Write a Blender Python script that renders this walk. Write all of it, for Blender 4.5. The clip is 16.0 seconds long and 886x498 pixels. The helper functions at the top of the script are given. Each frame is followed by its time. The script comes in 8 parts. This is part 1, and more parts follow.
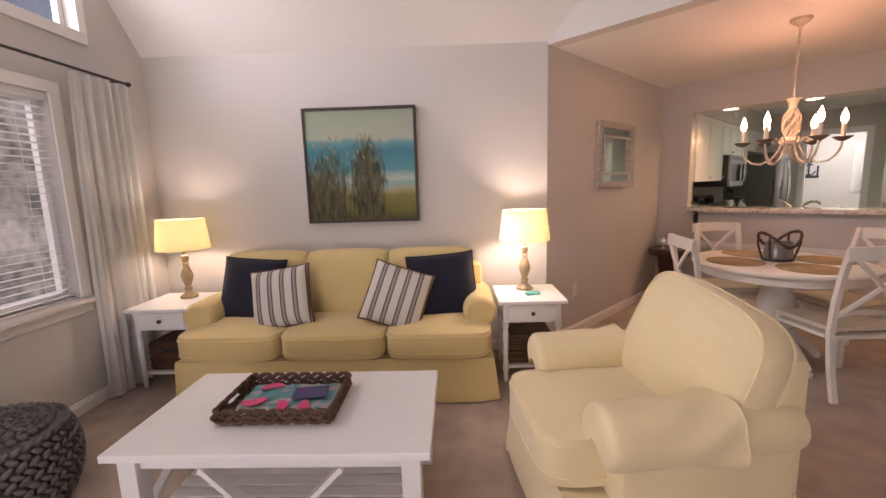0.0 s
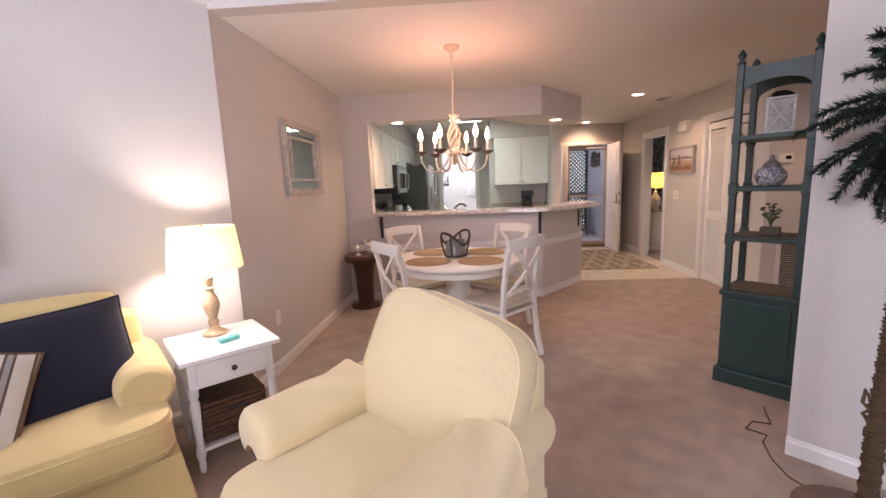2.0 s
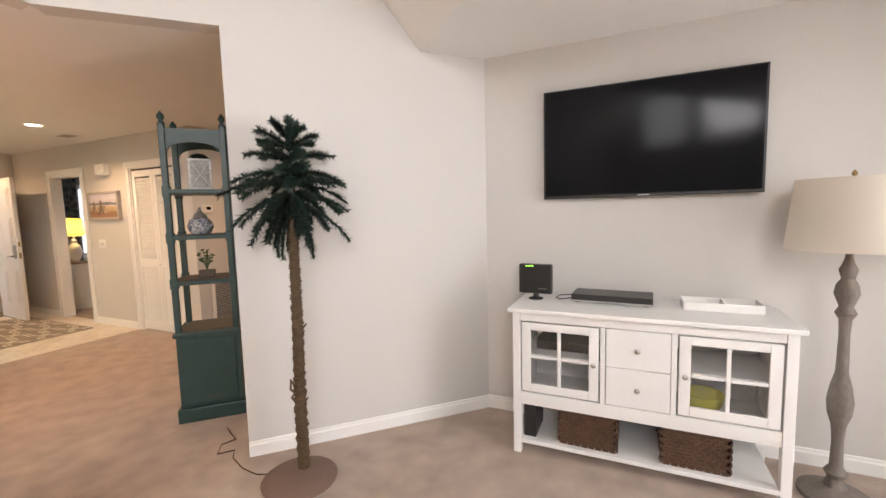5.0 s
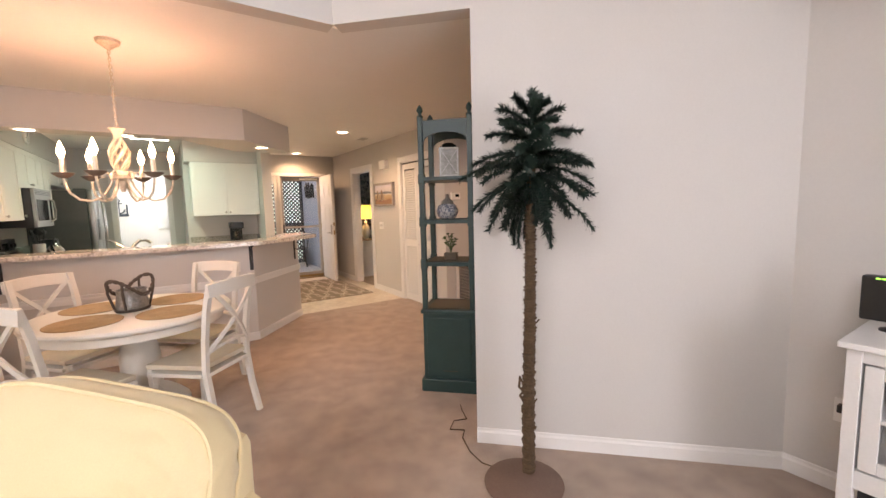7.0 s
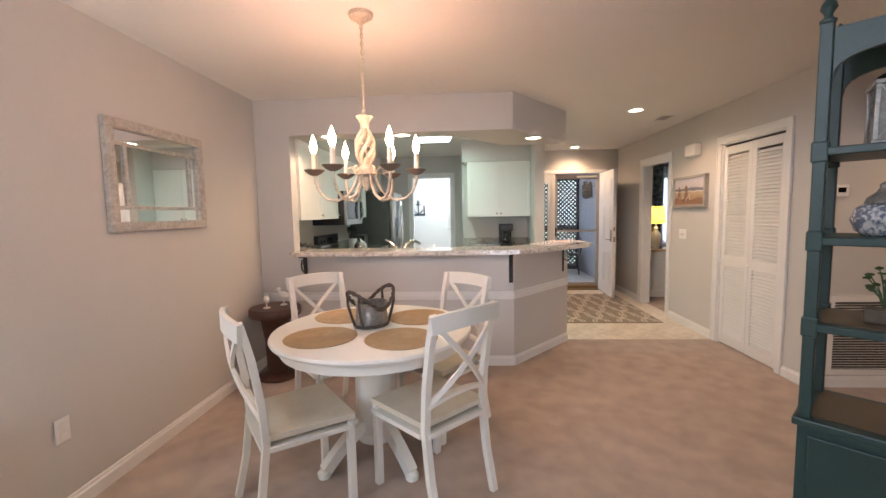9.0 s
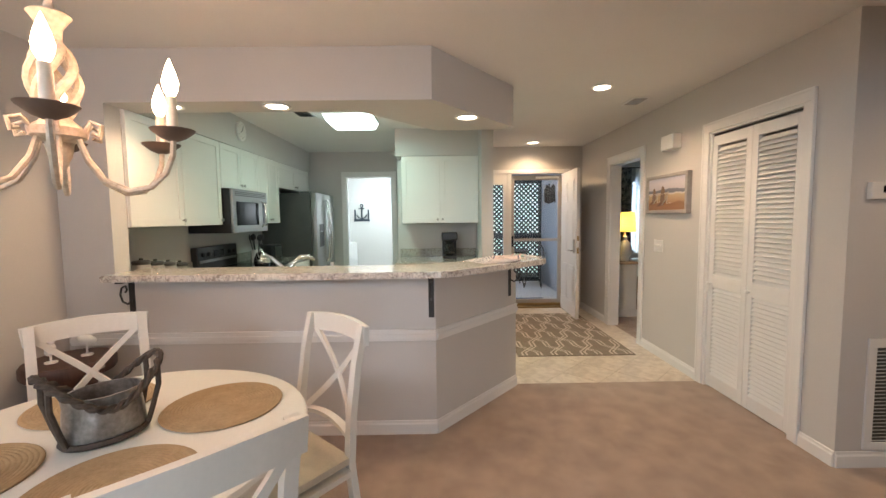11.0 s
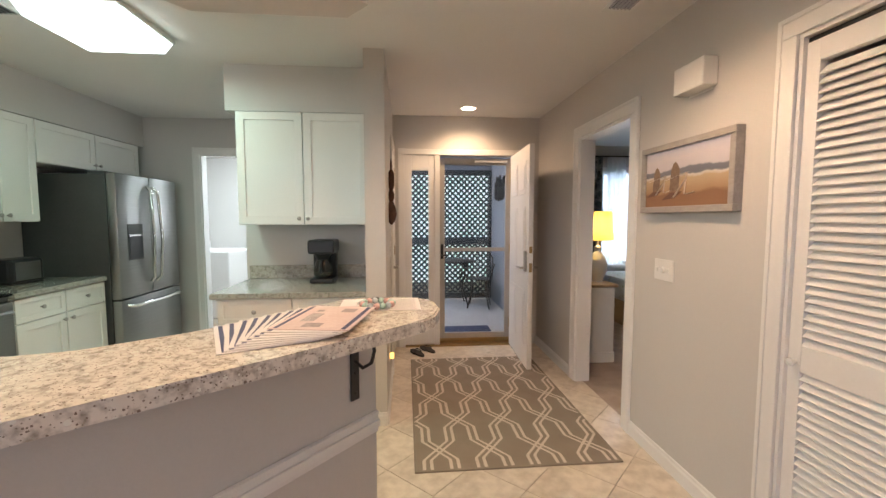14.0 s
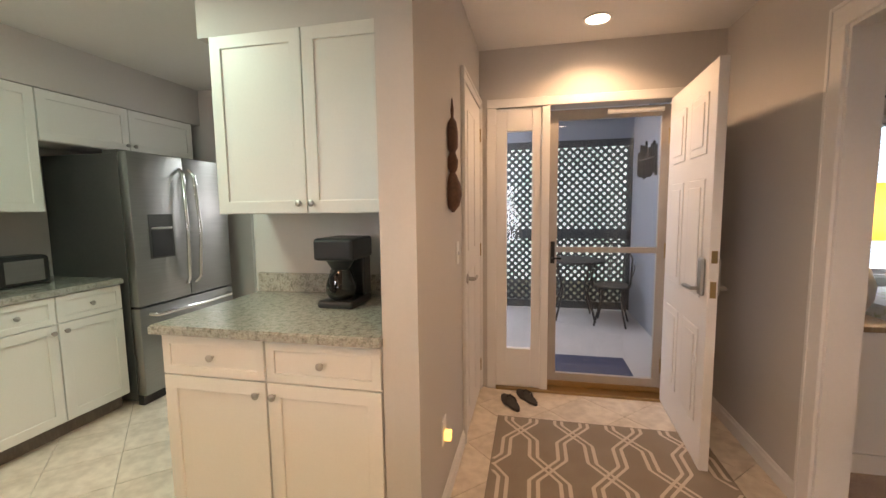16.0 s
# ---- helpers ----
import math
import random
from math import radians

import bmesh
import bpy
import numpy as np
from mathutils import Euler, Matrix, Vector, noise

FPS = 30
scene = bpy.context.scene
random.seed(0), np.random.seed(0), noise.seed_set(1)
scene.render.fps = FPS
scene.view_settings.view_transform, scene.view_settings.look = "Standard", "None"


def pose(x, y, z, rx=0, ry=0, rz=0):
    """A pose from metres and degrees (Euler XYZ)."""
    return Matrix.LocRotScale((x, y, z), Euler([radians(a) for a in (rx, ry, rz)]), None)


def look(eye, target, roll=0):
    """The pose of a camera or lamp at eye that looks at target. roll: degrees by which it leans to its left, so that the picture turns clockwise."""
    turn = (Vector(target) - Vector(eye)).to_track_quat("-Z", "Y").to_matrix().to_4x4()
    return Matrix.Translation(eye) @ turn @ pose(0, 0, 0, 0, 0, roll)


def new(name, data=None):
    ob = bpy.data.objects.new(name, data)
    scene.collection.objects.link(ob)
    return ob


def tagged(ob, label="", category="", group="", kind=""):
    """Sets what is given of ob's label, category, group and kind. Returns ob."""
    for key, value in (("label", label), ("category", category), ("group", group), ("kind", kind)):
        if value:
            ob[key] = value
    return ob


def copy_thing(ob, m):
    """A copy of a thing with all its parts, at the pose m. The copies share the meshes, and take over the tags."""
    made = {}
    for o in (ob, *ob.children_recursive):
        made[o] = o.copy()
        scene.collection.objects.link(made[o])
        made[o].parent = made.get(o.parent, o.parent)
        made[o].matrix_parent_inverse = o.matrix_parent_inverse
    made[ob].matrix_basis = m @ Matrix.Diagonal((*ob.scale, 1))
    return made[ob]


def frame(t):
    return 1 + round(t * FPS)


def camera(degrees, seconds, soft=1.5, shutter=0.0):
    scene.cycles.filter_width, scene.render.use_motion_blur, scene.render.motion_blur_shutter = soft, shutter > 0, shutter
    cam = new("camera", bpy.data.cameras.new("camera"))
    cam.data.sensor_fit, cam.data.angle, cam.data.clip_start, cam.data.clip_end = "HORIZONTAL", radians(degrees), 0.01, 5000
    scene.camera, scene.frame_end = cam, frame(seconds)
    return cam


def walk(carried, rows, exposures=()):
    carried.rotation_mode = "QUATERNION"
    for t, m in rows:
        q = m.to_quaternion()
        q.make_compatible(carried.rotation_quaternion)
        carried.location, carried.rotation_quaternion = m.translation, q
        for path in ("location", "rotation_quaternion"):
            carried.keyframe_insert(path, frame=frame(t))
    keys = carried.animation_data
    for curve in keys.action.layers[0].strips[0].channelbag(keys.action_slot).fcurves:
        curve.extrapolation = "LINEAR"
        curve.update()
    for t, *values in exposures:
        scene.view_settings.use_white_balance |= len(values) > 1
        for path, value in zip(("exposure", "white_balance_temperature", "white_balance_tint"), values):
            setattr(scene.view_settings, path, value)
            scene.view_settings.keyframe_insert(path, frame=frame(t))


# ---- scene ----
cam = camera(94.0, 16.0)
PATH = [
    (0, (0.268, 0.111, 1.388), (1.62, 1.554, 1.089), -1.7),
    (0.5, (0.297, 0.254, 1.411), (1.88, 1.438, 1.111), -1.7),
    (1, (0.351, 0.349, 1.395), (2.126, 1.224, 1.105), -2.0),
    (1.5, (0.527, 0.422, 1.37), (2.429, 0.969, 1.08), -2.3),
    (2, (0.686, 0.476, 1.378), (2.657, 0.619, 1.07), -2.2),
    (2.5, (0.764, 0.553, 1.376), (2.697, 0.125, 1.089), -2.0),
    (3, (0.759, 0.63, 1.374), (2.469, -0.379, 1.135), -2.0),
    (3.5, (0.71, 0.646, 1.4), (2.069, -0.806, 1.189), -1.8),
    (4, (0.651, 0.628, 1.416), (1.62, -1.112, 1.228), -1.5),
    (4.2, (0.63, 0.624, 1.416), (1.449, -1.192, 1.233), -1.5),
    (6.5, (0.655, 0.424, 1.403), (1.726, -1.252, 1.193), -1.1),
    (7, (0.825, 0.381, 1.397), (2.484, -0.715, 1.187), -1.5),
    (7.5, (1.134, 0.336, 1.403), (3.049, -0.213, 1.228), -1.9),
    (8, (1.378, 0.268, 1.409), (3.363, 0.103, 1.232), -1.9),
    (10.3, (2.573, -0.269, 1.396), (4.557, -0.086, 1.221), -0.9),
    (10.5, (2.673, -0.316, 1.411), (4.66, -0.163, 1.237), -0.9),
    (11, (3.006, -0.378, 1.396), (5.001, -0.395, 1.245), -0.7),
    (11.5, (3.305, -0.446, 1.401), (5.294, -0.59, 1.248), -1.1),
    (12, (3.643, -0.583, 1.402), (5.633, -0.72, 1.257), -0.5),
    (12.5, (3.951, -0.691, 1.38), (5.938, -0.847, 1.217), 0.1),
    (13, (4.304, -0.772, 1.391), (6.287, -0.997, 1.249), -0.5),
    (13.5, (4.612, -0.96, 1.38), (6.601, -1.138, 1.256), -0.3),
    (14, (4.888, -1.11, 1.381), (6.874, -1.289, 1.232), -0.0),
    (14.5, (5.255, -1.219, 1.372), (7.233, -1.47, 1.216), 0.1),
    (15, (5.56, -1.301, 1.352), (7.548, -1.431, 1.181), -0.3),
    (15.5, (5.914, -1.392, 1.352), (7.896, -1.228, 1.14), -0.3),
    (16, (6.256, -1.361, 1.352), (8.2, -0.936, 1.153), -0.7),
]
EXPOSURES = [
    (0.0, -0.80, 7550, 34), (1.0, -0.60, 7200, 33), (2.0, -0.28, 6500, 32), (3.0, -0.16, 6000, 30), (3.6, -0.08, 6200, 22), (4.2, 0.08, 6600, 18),
    (6.3, 0.33, 7800, 20), (7.2, 0.0, 6900, 23), (8.2, -0.05, 6250, 20), (10.3, -0.12, 6100, 12), (12.5, -0.12, 6050, 9), (14.5, -0.12, 6250, 18), (15.5, -0.12, 6300, 20), (16.0, -0.08, 6900, 22),
]
walk(cam, [(t, look(eye, target, roll)) for t, eye, target, roll in PATH], EXPOSURES)

# ---- world and daylight ----
world = bpy.data.worlds.new("sky")
scene.world = world
world.use_nodes = True
wn = world.node_tree
sky = wn.nodes.new("ShaderNodeTexSky")
sky.sky_type, sky.sun_disc = "NISHITA", False
sky.dust_density, sky.air_density = 3.0, 1.0
sky.sun_elevation, sky.sun_rotation = radians(45), radians(110)
wn.nodes["Background"].inputs["Strength"].default_value = 0.15
wn.links.new(sky.outputs["Color"], wn.nodes["Background"].inputs["Color"])
sun = new("sun", bpy.data.lights.new("sun", "SUN"))
sun.data.energy, sun.data.angle, sun.data.color = 0.9, radians(15), (1.0, 0.96, 0.9)
sun.matrix_world = look((20, -7, 22), (0, 0, 0))

S = math.sqrt(0.5)
AX, AY = 3.18, 1.975


def living(a, b, z=0.0):
    """A place in the living room: a metres along the sofa wall from the dining corner, b metres out from it."""
    return Vector((AX - S * a - S * b, AY + S * a - S * b, z))


def lamp(name, kind, loc, energy, color, size=0.05, m=None, size_y=None):
    d = bpy.data.lights.new(name, kind)
    d.energy, d.color = energy, color
    if kind == "AREA":
        d.shape, d.size, d.size_y = "RECTANGLE", size, size_y or size
    else:
        d.shadow_soft_size = size
    ob = new(name, d)
    ob.matrix_world = m if m is not None else Matrix.Translation(loc)
    return ob


WARM, COOL, DAY = (1.0, 0.50, 0.30), (0.64, 1.0, 0.76), (0.86, 0.93, 1.0)
# daylight through the living room windows
for bb, z, w, h, e in ((1.05, 2.9, 0.9, 0.8, 24), (2.17, 2.9, 0.9, 0.8, 24)):
    eye = living(3.30, bb, z)
    lamp("window_daylight", "AREA", None, e, DAY, w, look(eye, eye + Vector((S, -S, -0.15)) * 1.0), h)
lamp("garden_daylight", "AREA", None, 225, DAY, 2.6, look(living(4.9, 1.8, 3.3), living(2.2, 1.8, 0.9)), 1.4)
# unseen glazed door behind the camera, added to bring daylight to the armchair
lamp("unseen_door_daylight", "AREA", None, 112, DAY, 1.9, look(living(1.9, 5.74, 1.15), living(1.7, 3.0, 1.05)), 1.9)
# added fill at the unseen porch end, standing in for sky light
lamp("porch_fill", "AREA", None, 72, DAY, 2.2, look((10.8, -0.18, 1.9), (10.6, -2.0, 0.3)), 1.2)
# ceiling lamps
# the last one, over the side passage, is unseen: added to warm its wall
CANS = [(5.69, 1.32, 2.12), (5.72, 0.65, 2.12), (6.06, -0.59, 2.12), (6.45, -1.72, 2.44), (8.93, -1.72, 2.44), (4.05, -3.25, 2.44)]
for x, y, z in CANS:
    d = lamp("downlight_lamp", "SPOT", None, 36 if x > 8 else 72 if x > 6.4 else 42 if y < -3 else 21, (1.0, 0.66, 0.37), 0.05, pose(x, y, z - 0.03))
    d.data.spot_size, d.data.spot_blend = radians(150), 0.6
lamp("kitchen_tube_light", "AREA", None, 14.5, COOL, 0.45, pose(7.32, 0.50, 2.338), 0.36)
# no fixture in the laundry: unseen lamp added to brighten the room
lamp("laundry_unseen_light", "AREA", None, 45, (0.85, 1.0, 1.0), 0.8, pose(10.6, 0.7, 2.40), 0.8)
for k in range(6):
    q = radians(60 * k + 39)
    lamp("chandelier_bulb_light", "POINT", (4.10 + 0.27 * math.cos(q), 0.60 + 0.27 * math.sin(q), 1.78), 8.3, WARM, 0.025)
for a in (0.30, 2.82):
    lamp("table_lamp_light", "POINT", living(a, 0.32, 1.06), 25, (1.0, 0.93, 0.80), 0.05)
lamp("bedroom_lamp_light", "POINT", (8.79, -2.99, 1.30), 8, (1.0, 0.7, 0.3), 0.05)
lamp("bedroom_window_light", "AREA", None, 52, (0.72, 0.86, 1.0), 0.9, look((10.99, -4.48, 1.40), (9.0, -4.48, 1.40)), 1.3)
# ---- materials ----


def mat(name, color, rough=0.6, metal=0.0, color2=None, scale=6.0, fine=90.0, bump=0.0, bscale=None, stretch=(1, 1, 1), spec=0.5, coat=0.0, trans=0.0, sheen=0.0, detail=4.0, sharp=False, band=None):
    """A procedural material: two colours mixed by a broad and a fine noise, and a fine relief."""
    m = bpy.data.materials.new(name)
    m.use_nodes = True
    nt = m.node_tree
    b = nt.nodes["Principled BSDF"]
    c2 = color2 or tuple(c * 0.86 for c in color)
    tc = nt.nodes.new("ShaderNodeTexCoord")
    mp = nt.nodes.new("ShaderNodeMapping")
    mp.inputs["Scale"].default_value = stretch
    nt.links.new(tc.outputs["Object"], mp.inputs["Vector"])
    outs = []
    for s in (scale, fine):
        n = nt.nodes.new("ShaderNodeTexNoise")
        n.inputs["Scale"].default_value, n.inputs["Detail"].default_value = s, detail
        nt.links.new(mp.outputs["Vector"], n.inputs["Vector"])
        outs.append(n)
    mx = nt.nodes.new("ShaderNodeMath")
    mx.operation = "MULTIPLY_ADD"
    mx.inputs[1].default_value = 0.5
    add = nt.nodes.new("ShaderNodeMath")
    add.operation = "MULTIPLY"
    add.inputs[1].default_value = 0.5
    nt.links.new(outs[1].outputs["Fac"], add.inputs[0])
    nt.links.new(outs[0].outputs["Fac"], mx.inputs[0])
    nt.links.new(add.outputs[0], mx.inputs[2])
    ramp = nt.nodes.new("ShaderNodeValToRGB")
    lo, hi = band or ((0.46, 0.54) if sharp else (0.34, 0.66))
    ramp.color_ramp.elements[0].position, ramp.color_ramp.elements[1].position = lo, hi
    ramp.color_ramp.elements[0].color, ramp.color_ramp.elements[1].color = (*c2, 1), (*color, 1)
    nt.links.new(mx.outputs[0], ramp.inputs["Fac"])
    nt.links.new(ramp.outputs["Color"], b.inputs["Base Color"])
    b.inputs["Roughness"].default_value, b.inputs["Metallic"].default_value = rough, metal
    b.inputs["Specular IOR Level"].default_value = spec
    b.inputs["Coat Weight"].default_value = coat
    b.inputs["Transmission Weight"].default_value = trans
    b.inputs["Sheen Weight"].default_value = sheen
    if bump:
        n = nt.nodes.new("ShaderNodeTexNoise")
        n.inputs["Scale"].default_value, n.inputs["Detail"].default_value = bscale or fine, 3
        nt.links.new(mp.outputs["Vector"], n.inputs["Vector"])
        bp = nt.nodes.new("ShaderNodeBump")
        bp.inputs["Strength"].default_value, bp.inputs["Distance"].default_value = bump, 0.004
        nt.links.new(n.outputs["Fac"], bp.inputs["Height"])
        nt.links.new(bp.outputs["Normal"], b.inputs["Normal"])
    return m


def glow(name, color, strength):
    m = bpy.data.materials.new(name)
    m.use_nodes = True
    b = m.node_tree.nodes["Principled BSDF"]
    b.inputs["Base Color"].default_value = (*color, 1)
    b.inputs["Emission Color"].default_value = (*color, 1)
    b.inputs["Emission Strength"].default_value = strength
    return m


def glass_mat(name, color=(1, 1, 1), rough=0.0):
    m = bpy.data.materials.new(name)
    m.use_nodes = True
    nt = m.node_tree
    nt.nodes.remove(nt.nodes["Principled BSDF"])
    tr = nt.nodes.new("ShaderNodeBsdfTransparent")
    gl = nt.nodes.new("ShaderNodeBsdfGlossy")
    tr.inputs["Color"].default_value = (*color, 1)
    gl.inputs["Roughness"].default_value = rough
    lw = nt.nodes.new("ShaderNodeLayerWeight")
    pw = nt.nodes.new("ShaderNodeMath")
    pw.operation, pw.inputs[1].default_value = "POWER", 4.0
    nt.links.new(lw.outputs["Facing"], pw.inputs[0])
    fr = nt.nodes.new("ShaderNodeMath")
    fr.operation, fr.inputs[1].default_value, fr.inputs[2].default_value = "MULTIPLY_ADD", 0.55, 0.04
    nt.links.new(pw.outputs[0], fr.inputs[0])
    mx = nt.nodes.new("ShaderNodeMixShader")
    nt.links.new(fr.outputs[0], mx.inputs["Fac"])
    nt.links.new(tr.outputs["BSDF"], mx.inputs[1])
    nt.links.new(gl.outputs["BSDF"], mx.inputs[2])
    nt.links.new(mx.outputs["Shader"], nt.nodes["Material Output"].inputs["Surface"])
    return m


def granite(name, light=(0.77, 0.72, 0.65), dark=(0.33, 0.29, 0.25), k=1.0):
    m = mat(name, light, 0.12, color2=dark, scale=26 * k, fine=70 * k, coat=0.3, band=(0.34, 0.54))
    nt = m.node_tree
    b = nt.nodes["Principled BSDF"]
    base = b.inputs["Base Color"].links[0].from_socket
    tc = nt.nodes.new("ShaderNodeTexCoord")
    for sc, thr, col in ((75, 0.125, (0.22, 0.17, 0.14, 1)), (40, 0.17, (*(min(c * 1.1, 0.8) for c in light), 1)), (120, 0.15, (0.24, 0.20, 0.165, 1))):
        v = nt.nodes.new("ShaderNodeTexVoronoi")
        v.inputs["Scale"].default_value = sc * k
        nz = nt.nodes.new("ShaderNodeTexNoise")
        nz.inputs["Scale"].default_value = sc * k * 0.35
        nt.links.new(tc.outputs["Object"], v.inputs["Vector"])
        nt.links.new(tc.outputs["Object"], nz.inputs["Vector"])
        mul = nt.nodes.new("ShaderNodeMath")
        mul.operation = "MULTIPLY"
        nt.links.new(v.outputs["Distance"], mul.inputs[0])
        nt.links.new(nz.outputs["Fac"], mul.inputs[1])
        lt = nt.nodes.new("ShaderNodeMath")
        lt.operation = "LESS_THAN"
        lt.inputs[1].default_value = thr * 0.62
        nt.links.new(mul.outputs[0], lt.inputs[0])
        mx = nt.nodes.new("ShaderNodeMix")
        mx.data_type = "RGBA"
        nt.links.new(lt.outputs[0], mx.inputs["Factor"])
        nt.links.new(base, mx.inputs["A"])
        mx.inputs["B"].default_value = col
        base = mx.outputs["Result"]
    nt.links.new(base, b.inputs["Base Color"])
    return m


WALL = mat("wall_paint_greige", (0.60, 0.58, 0.555), 0.75, color2=(0.575, 0.555, 0.53), scale=1.5, bump=0.08, bscale=160)
CEIL = mat("ceiling_paint", (0.78, 0.77, 0.75), 0.85, color2=(0.75, 0.74, 0.72), scale=2, bump=0.12, bscale=120)
TRIM = mat("white_trim_paint", (0.80, 0.79, 0.77), 0.4, color2=(0.77, 0.76, 0.74), scale=3)
CABINET = mat("white_cabinet_paint", (0.80, 0.79, 0.75), 0.38, color2=(0.77, 0.76, 0.72), scale=3)
WHITEWOOD = mat("white_painted_wood", (0.80, 0.80, 0.79), 0.42, color2=(0.76, 0.76, 0.75), scale=4, stretch=(1, 8, 1), bump=0.05)
CREAMWOOD = mat("cream_painted_wood", (0.76, 0.74, 0.68), 0.42, color2=(0.72, 0.70, 0.64), scale=4)
CARPET = mat("beige_carpet", (0.53, 0.42, 0.345), 0.95, color2=(0.31, 0.24, 0.195), scale=6.0, fine=260, bump=0.9, bscale=330, sheen=0.2, spec=0.1, detail=7.0, band=(0.33, 0.67))
TILE = mat("cream_floor_tile", (0.78, 0.70, 0.59), 0.28, color2=(0.58, 0.50, 0.405), scale=3.5, fine=14, bump=0.05, detail=6.0, band=(0.38, 0.60))
GROUT = mat("tile_grout", (0.42, 0.36, 0.29), 0.9)
GRANITE = granite("speckled_granite")
# greyer, finer copy of the bar stone: dim kitchen light put into its colour
SHADEDGRANITE = granite("shaded_speckled_granite", (0.44, 0.43, 0.38), (0.19, 0.185, 0.16), 1.4)
BLACK = mat("black_plastic", (0.018, 0.018, 0.019), 0.35, color2=(0.014, 0.014, 0.015))
IRON = mat("black_wrought_iron", (0.02, 0.019, 0.018), 0.5, color2=(0.03, 0.027, 0.025))
STEEL = mat("brushed_stainless_steel", (0.36, 0.365, 0.355), 0.36, 1.0, color2=(0.31, 0.315, 0.305), stretch=(1, 1, 40), scale=3)
STEELSIDE = mat("grey_painted_steel", (0.085, 0.085, 0.08), 0.45, 0.2, color2=(0.07, 0.07, 0.067))
CHROME = mat("polished_chrome", (0.75, 0.75, 0.74), 0.12, 1.0, color2=(0.7, 0.7, 0.69))
NICKEL = mat("brushed_nickel", (0.48, 0.46, 0.43), 0.3, 1.0)
BRASS = mat("aged_brass", (0.42, 0.30, 0.15), 0.35, 1.0)
GLASS = glass_mat("clear_glass")


# ---- mesh helpers ----
def box(bm, x0, x1, y0, y1, z0, z1, bev=0.0, m=None):
    vs = [bm.verts.new((x, y, z)) for z in (z0, z1) for x, y in ((x0, y0), (x1, y0), (x1, y1), (x0, y1))]
    fs = [bm.faces.new([vs[i] for i in q]) for q in ((3, 2, 1, 0), (4, 5, 6, 7), (0, 1, 5, 4), (1, 2, 6, 5), (2, 3, 7, 6), (3, 0, 4, 7))]
    if bev:
        es = list({e for f in fs for e in f.edges})
        r = bmesh.ops.bevel(bm, geom=es, offset=bev, segments=2, affect="EDGES", profile=0.5)
        vs = list({v for f in r["faces"] for v in f.verts} | {v for v in vs if v.is_valid})
    if m is not None:
        bmesh.ops.transform(bm, matrix=m, verts=vs)
    return vs


def prism(bm, pts, z0, z1):
    """An upright prism over a plan outline (counter-clockwise)."""
    n = len(pts)
    lo = [bm.verts.new((p[0], p[1], z0)) for p in pts]
    hi = [bm.verts.new((p[0], p[1], z1)) for p in pts]
    bm.faces.new(lo[::-1])
    bm.faces.new(hi)
    for i in range(n):
        bm.faces.new((lo[i], lo[(i + 1) % n], hi[(i + 1) % n], hi[i]))
    return lo + hi


def lathe(bm, profile, x=0.0, y=0.0, seg=20, m=None):
    """A turned body: profile of (radius, height) from the bottom up, round the upright through x, y."""
    rings = []
    for r, z in profile:
        rings.append([bm.verts.new((x + r * math.cos(2 * math.pi * i / seg), y + r * math.sin(2 * math.pi * i / seg), z)) for i in range(seg)])
    for a, b in zip(rings, rings[1:]):
        for i in range(seg):
            bm.faces.new((a[i], a[(i + 1) % seg], b[(i + 1) % seg], b[i]))
    bm.faces.new(rings[0][::-1])
    bm.faces.new(rings[-1])
    vs = [v for r in rings for v in r]
    if m is not None:
        bmesh.ops.transform(bm, matrix=m, verts=vs)
    return vs


def tube(bm, pts, r, seg=8, radii=None):
    """A round bar along a line of points."""
    pts = [Vector(p) for p in pts]
    rings = []
    side = None
    for i, p in enumerate(pts):
        d = (pts[min(i + 1, len(pts) - 1)] - pts[max(i - 1, 0)]).normalized()
        if side is None:
            side = d.orthogonal().normalized()
        side = (side - d * side.dot(d)).normalized()
        up = d.cross(side)
        rr = radii[i] if radii else r
        rings.append([bm.verts.new(p + (side * math.cos(2 * math.pi * k / seg) + up * math.sin(2 * math.pi * k / seg)) * rr) for k in range(seg)])
    for a, b in zip(rings, rings[1:]):
        for k in range(seg):
            bm.faces.new((a[k], a[(k + 1) % seg], b[(k + 1) % seg], b[k]))
    bm.faces.new(rings[0][::-1])
    bm.faces.new(rings[-1])
    return [v for q in rings for v in q]


def bar(bm, p, q, w, d, bev=0.0):
    """A squared bar from p to q, w wide and d deep."""
    p, q = Vector(p), Vector(q)
    m = Matrix.Translation(p) @ (q - p).to_track_quat("Z", "Y").to_matrix().to_4x4()
    return box(bm, -w / 2, w / 2, -d / 2, d / 2, 0, (q - p).length, bev, m)


def swept(bm, pts, w, d):
    """A squared bar in one piece along a line of points, w wide and d deep towards the upright."""
    pts = [Vector(p) for p in pts]
    rings, last = [], None
    for i, p in enumerate(pts):
        t = (pts[min(i + 1, len(pts) - 1)] - pts[max(i - 1, 0)]).normalized()
        y = Vector((0, 0, 1)) - t * t.z
        if y.length < 0.03:
            y = last or Vector((0, 1, 0))
        y = (y - t * y.dot(t)).normalized()
        if last is not None and y.dot(last) < 0:
            y = -y
        last = y
        x = y.cross(t)
        dd = d[i] if isinstance(d, (list, tuple)) else d
        rings.append([bm.verts.new(p + x * sx * w / 2 + y * sy * dd / 2) for sx, sy in ((-1, -1), (1, -1), (1, 1), (-1, 1))])
    for a, b in zip(rings, rings[1:]):
        for k in range(4):
            bm.faces.new((a[k], a[(k + 1) % 4], b[(k + 1) % 4], b[k]))
    bm.faces.new(rings[0][::-1])
    bm.faces.new(rings[-1])


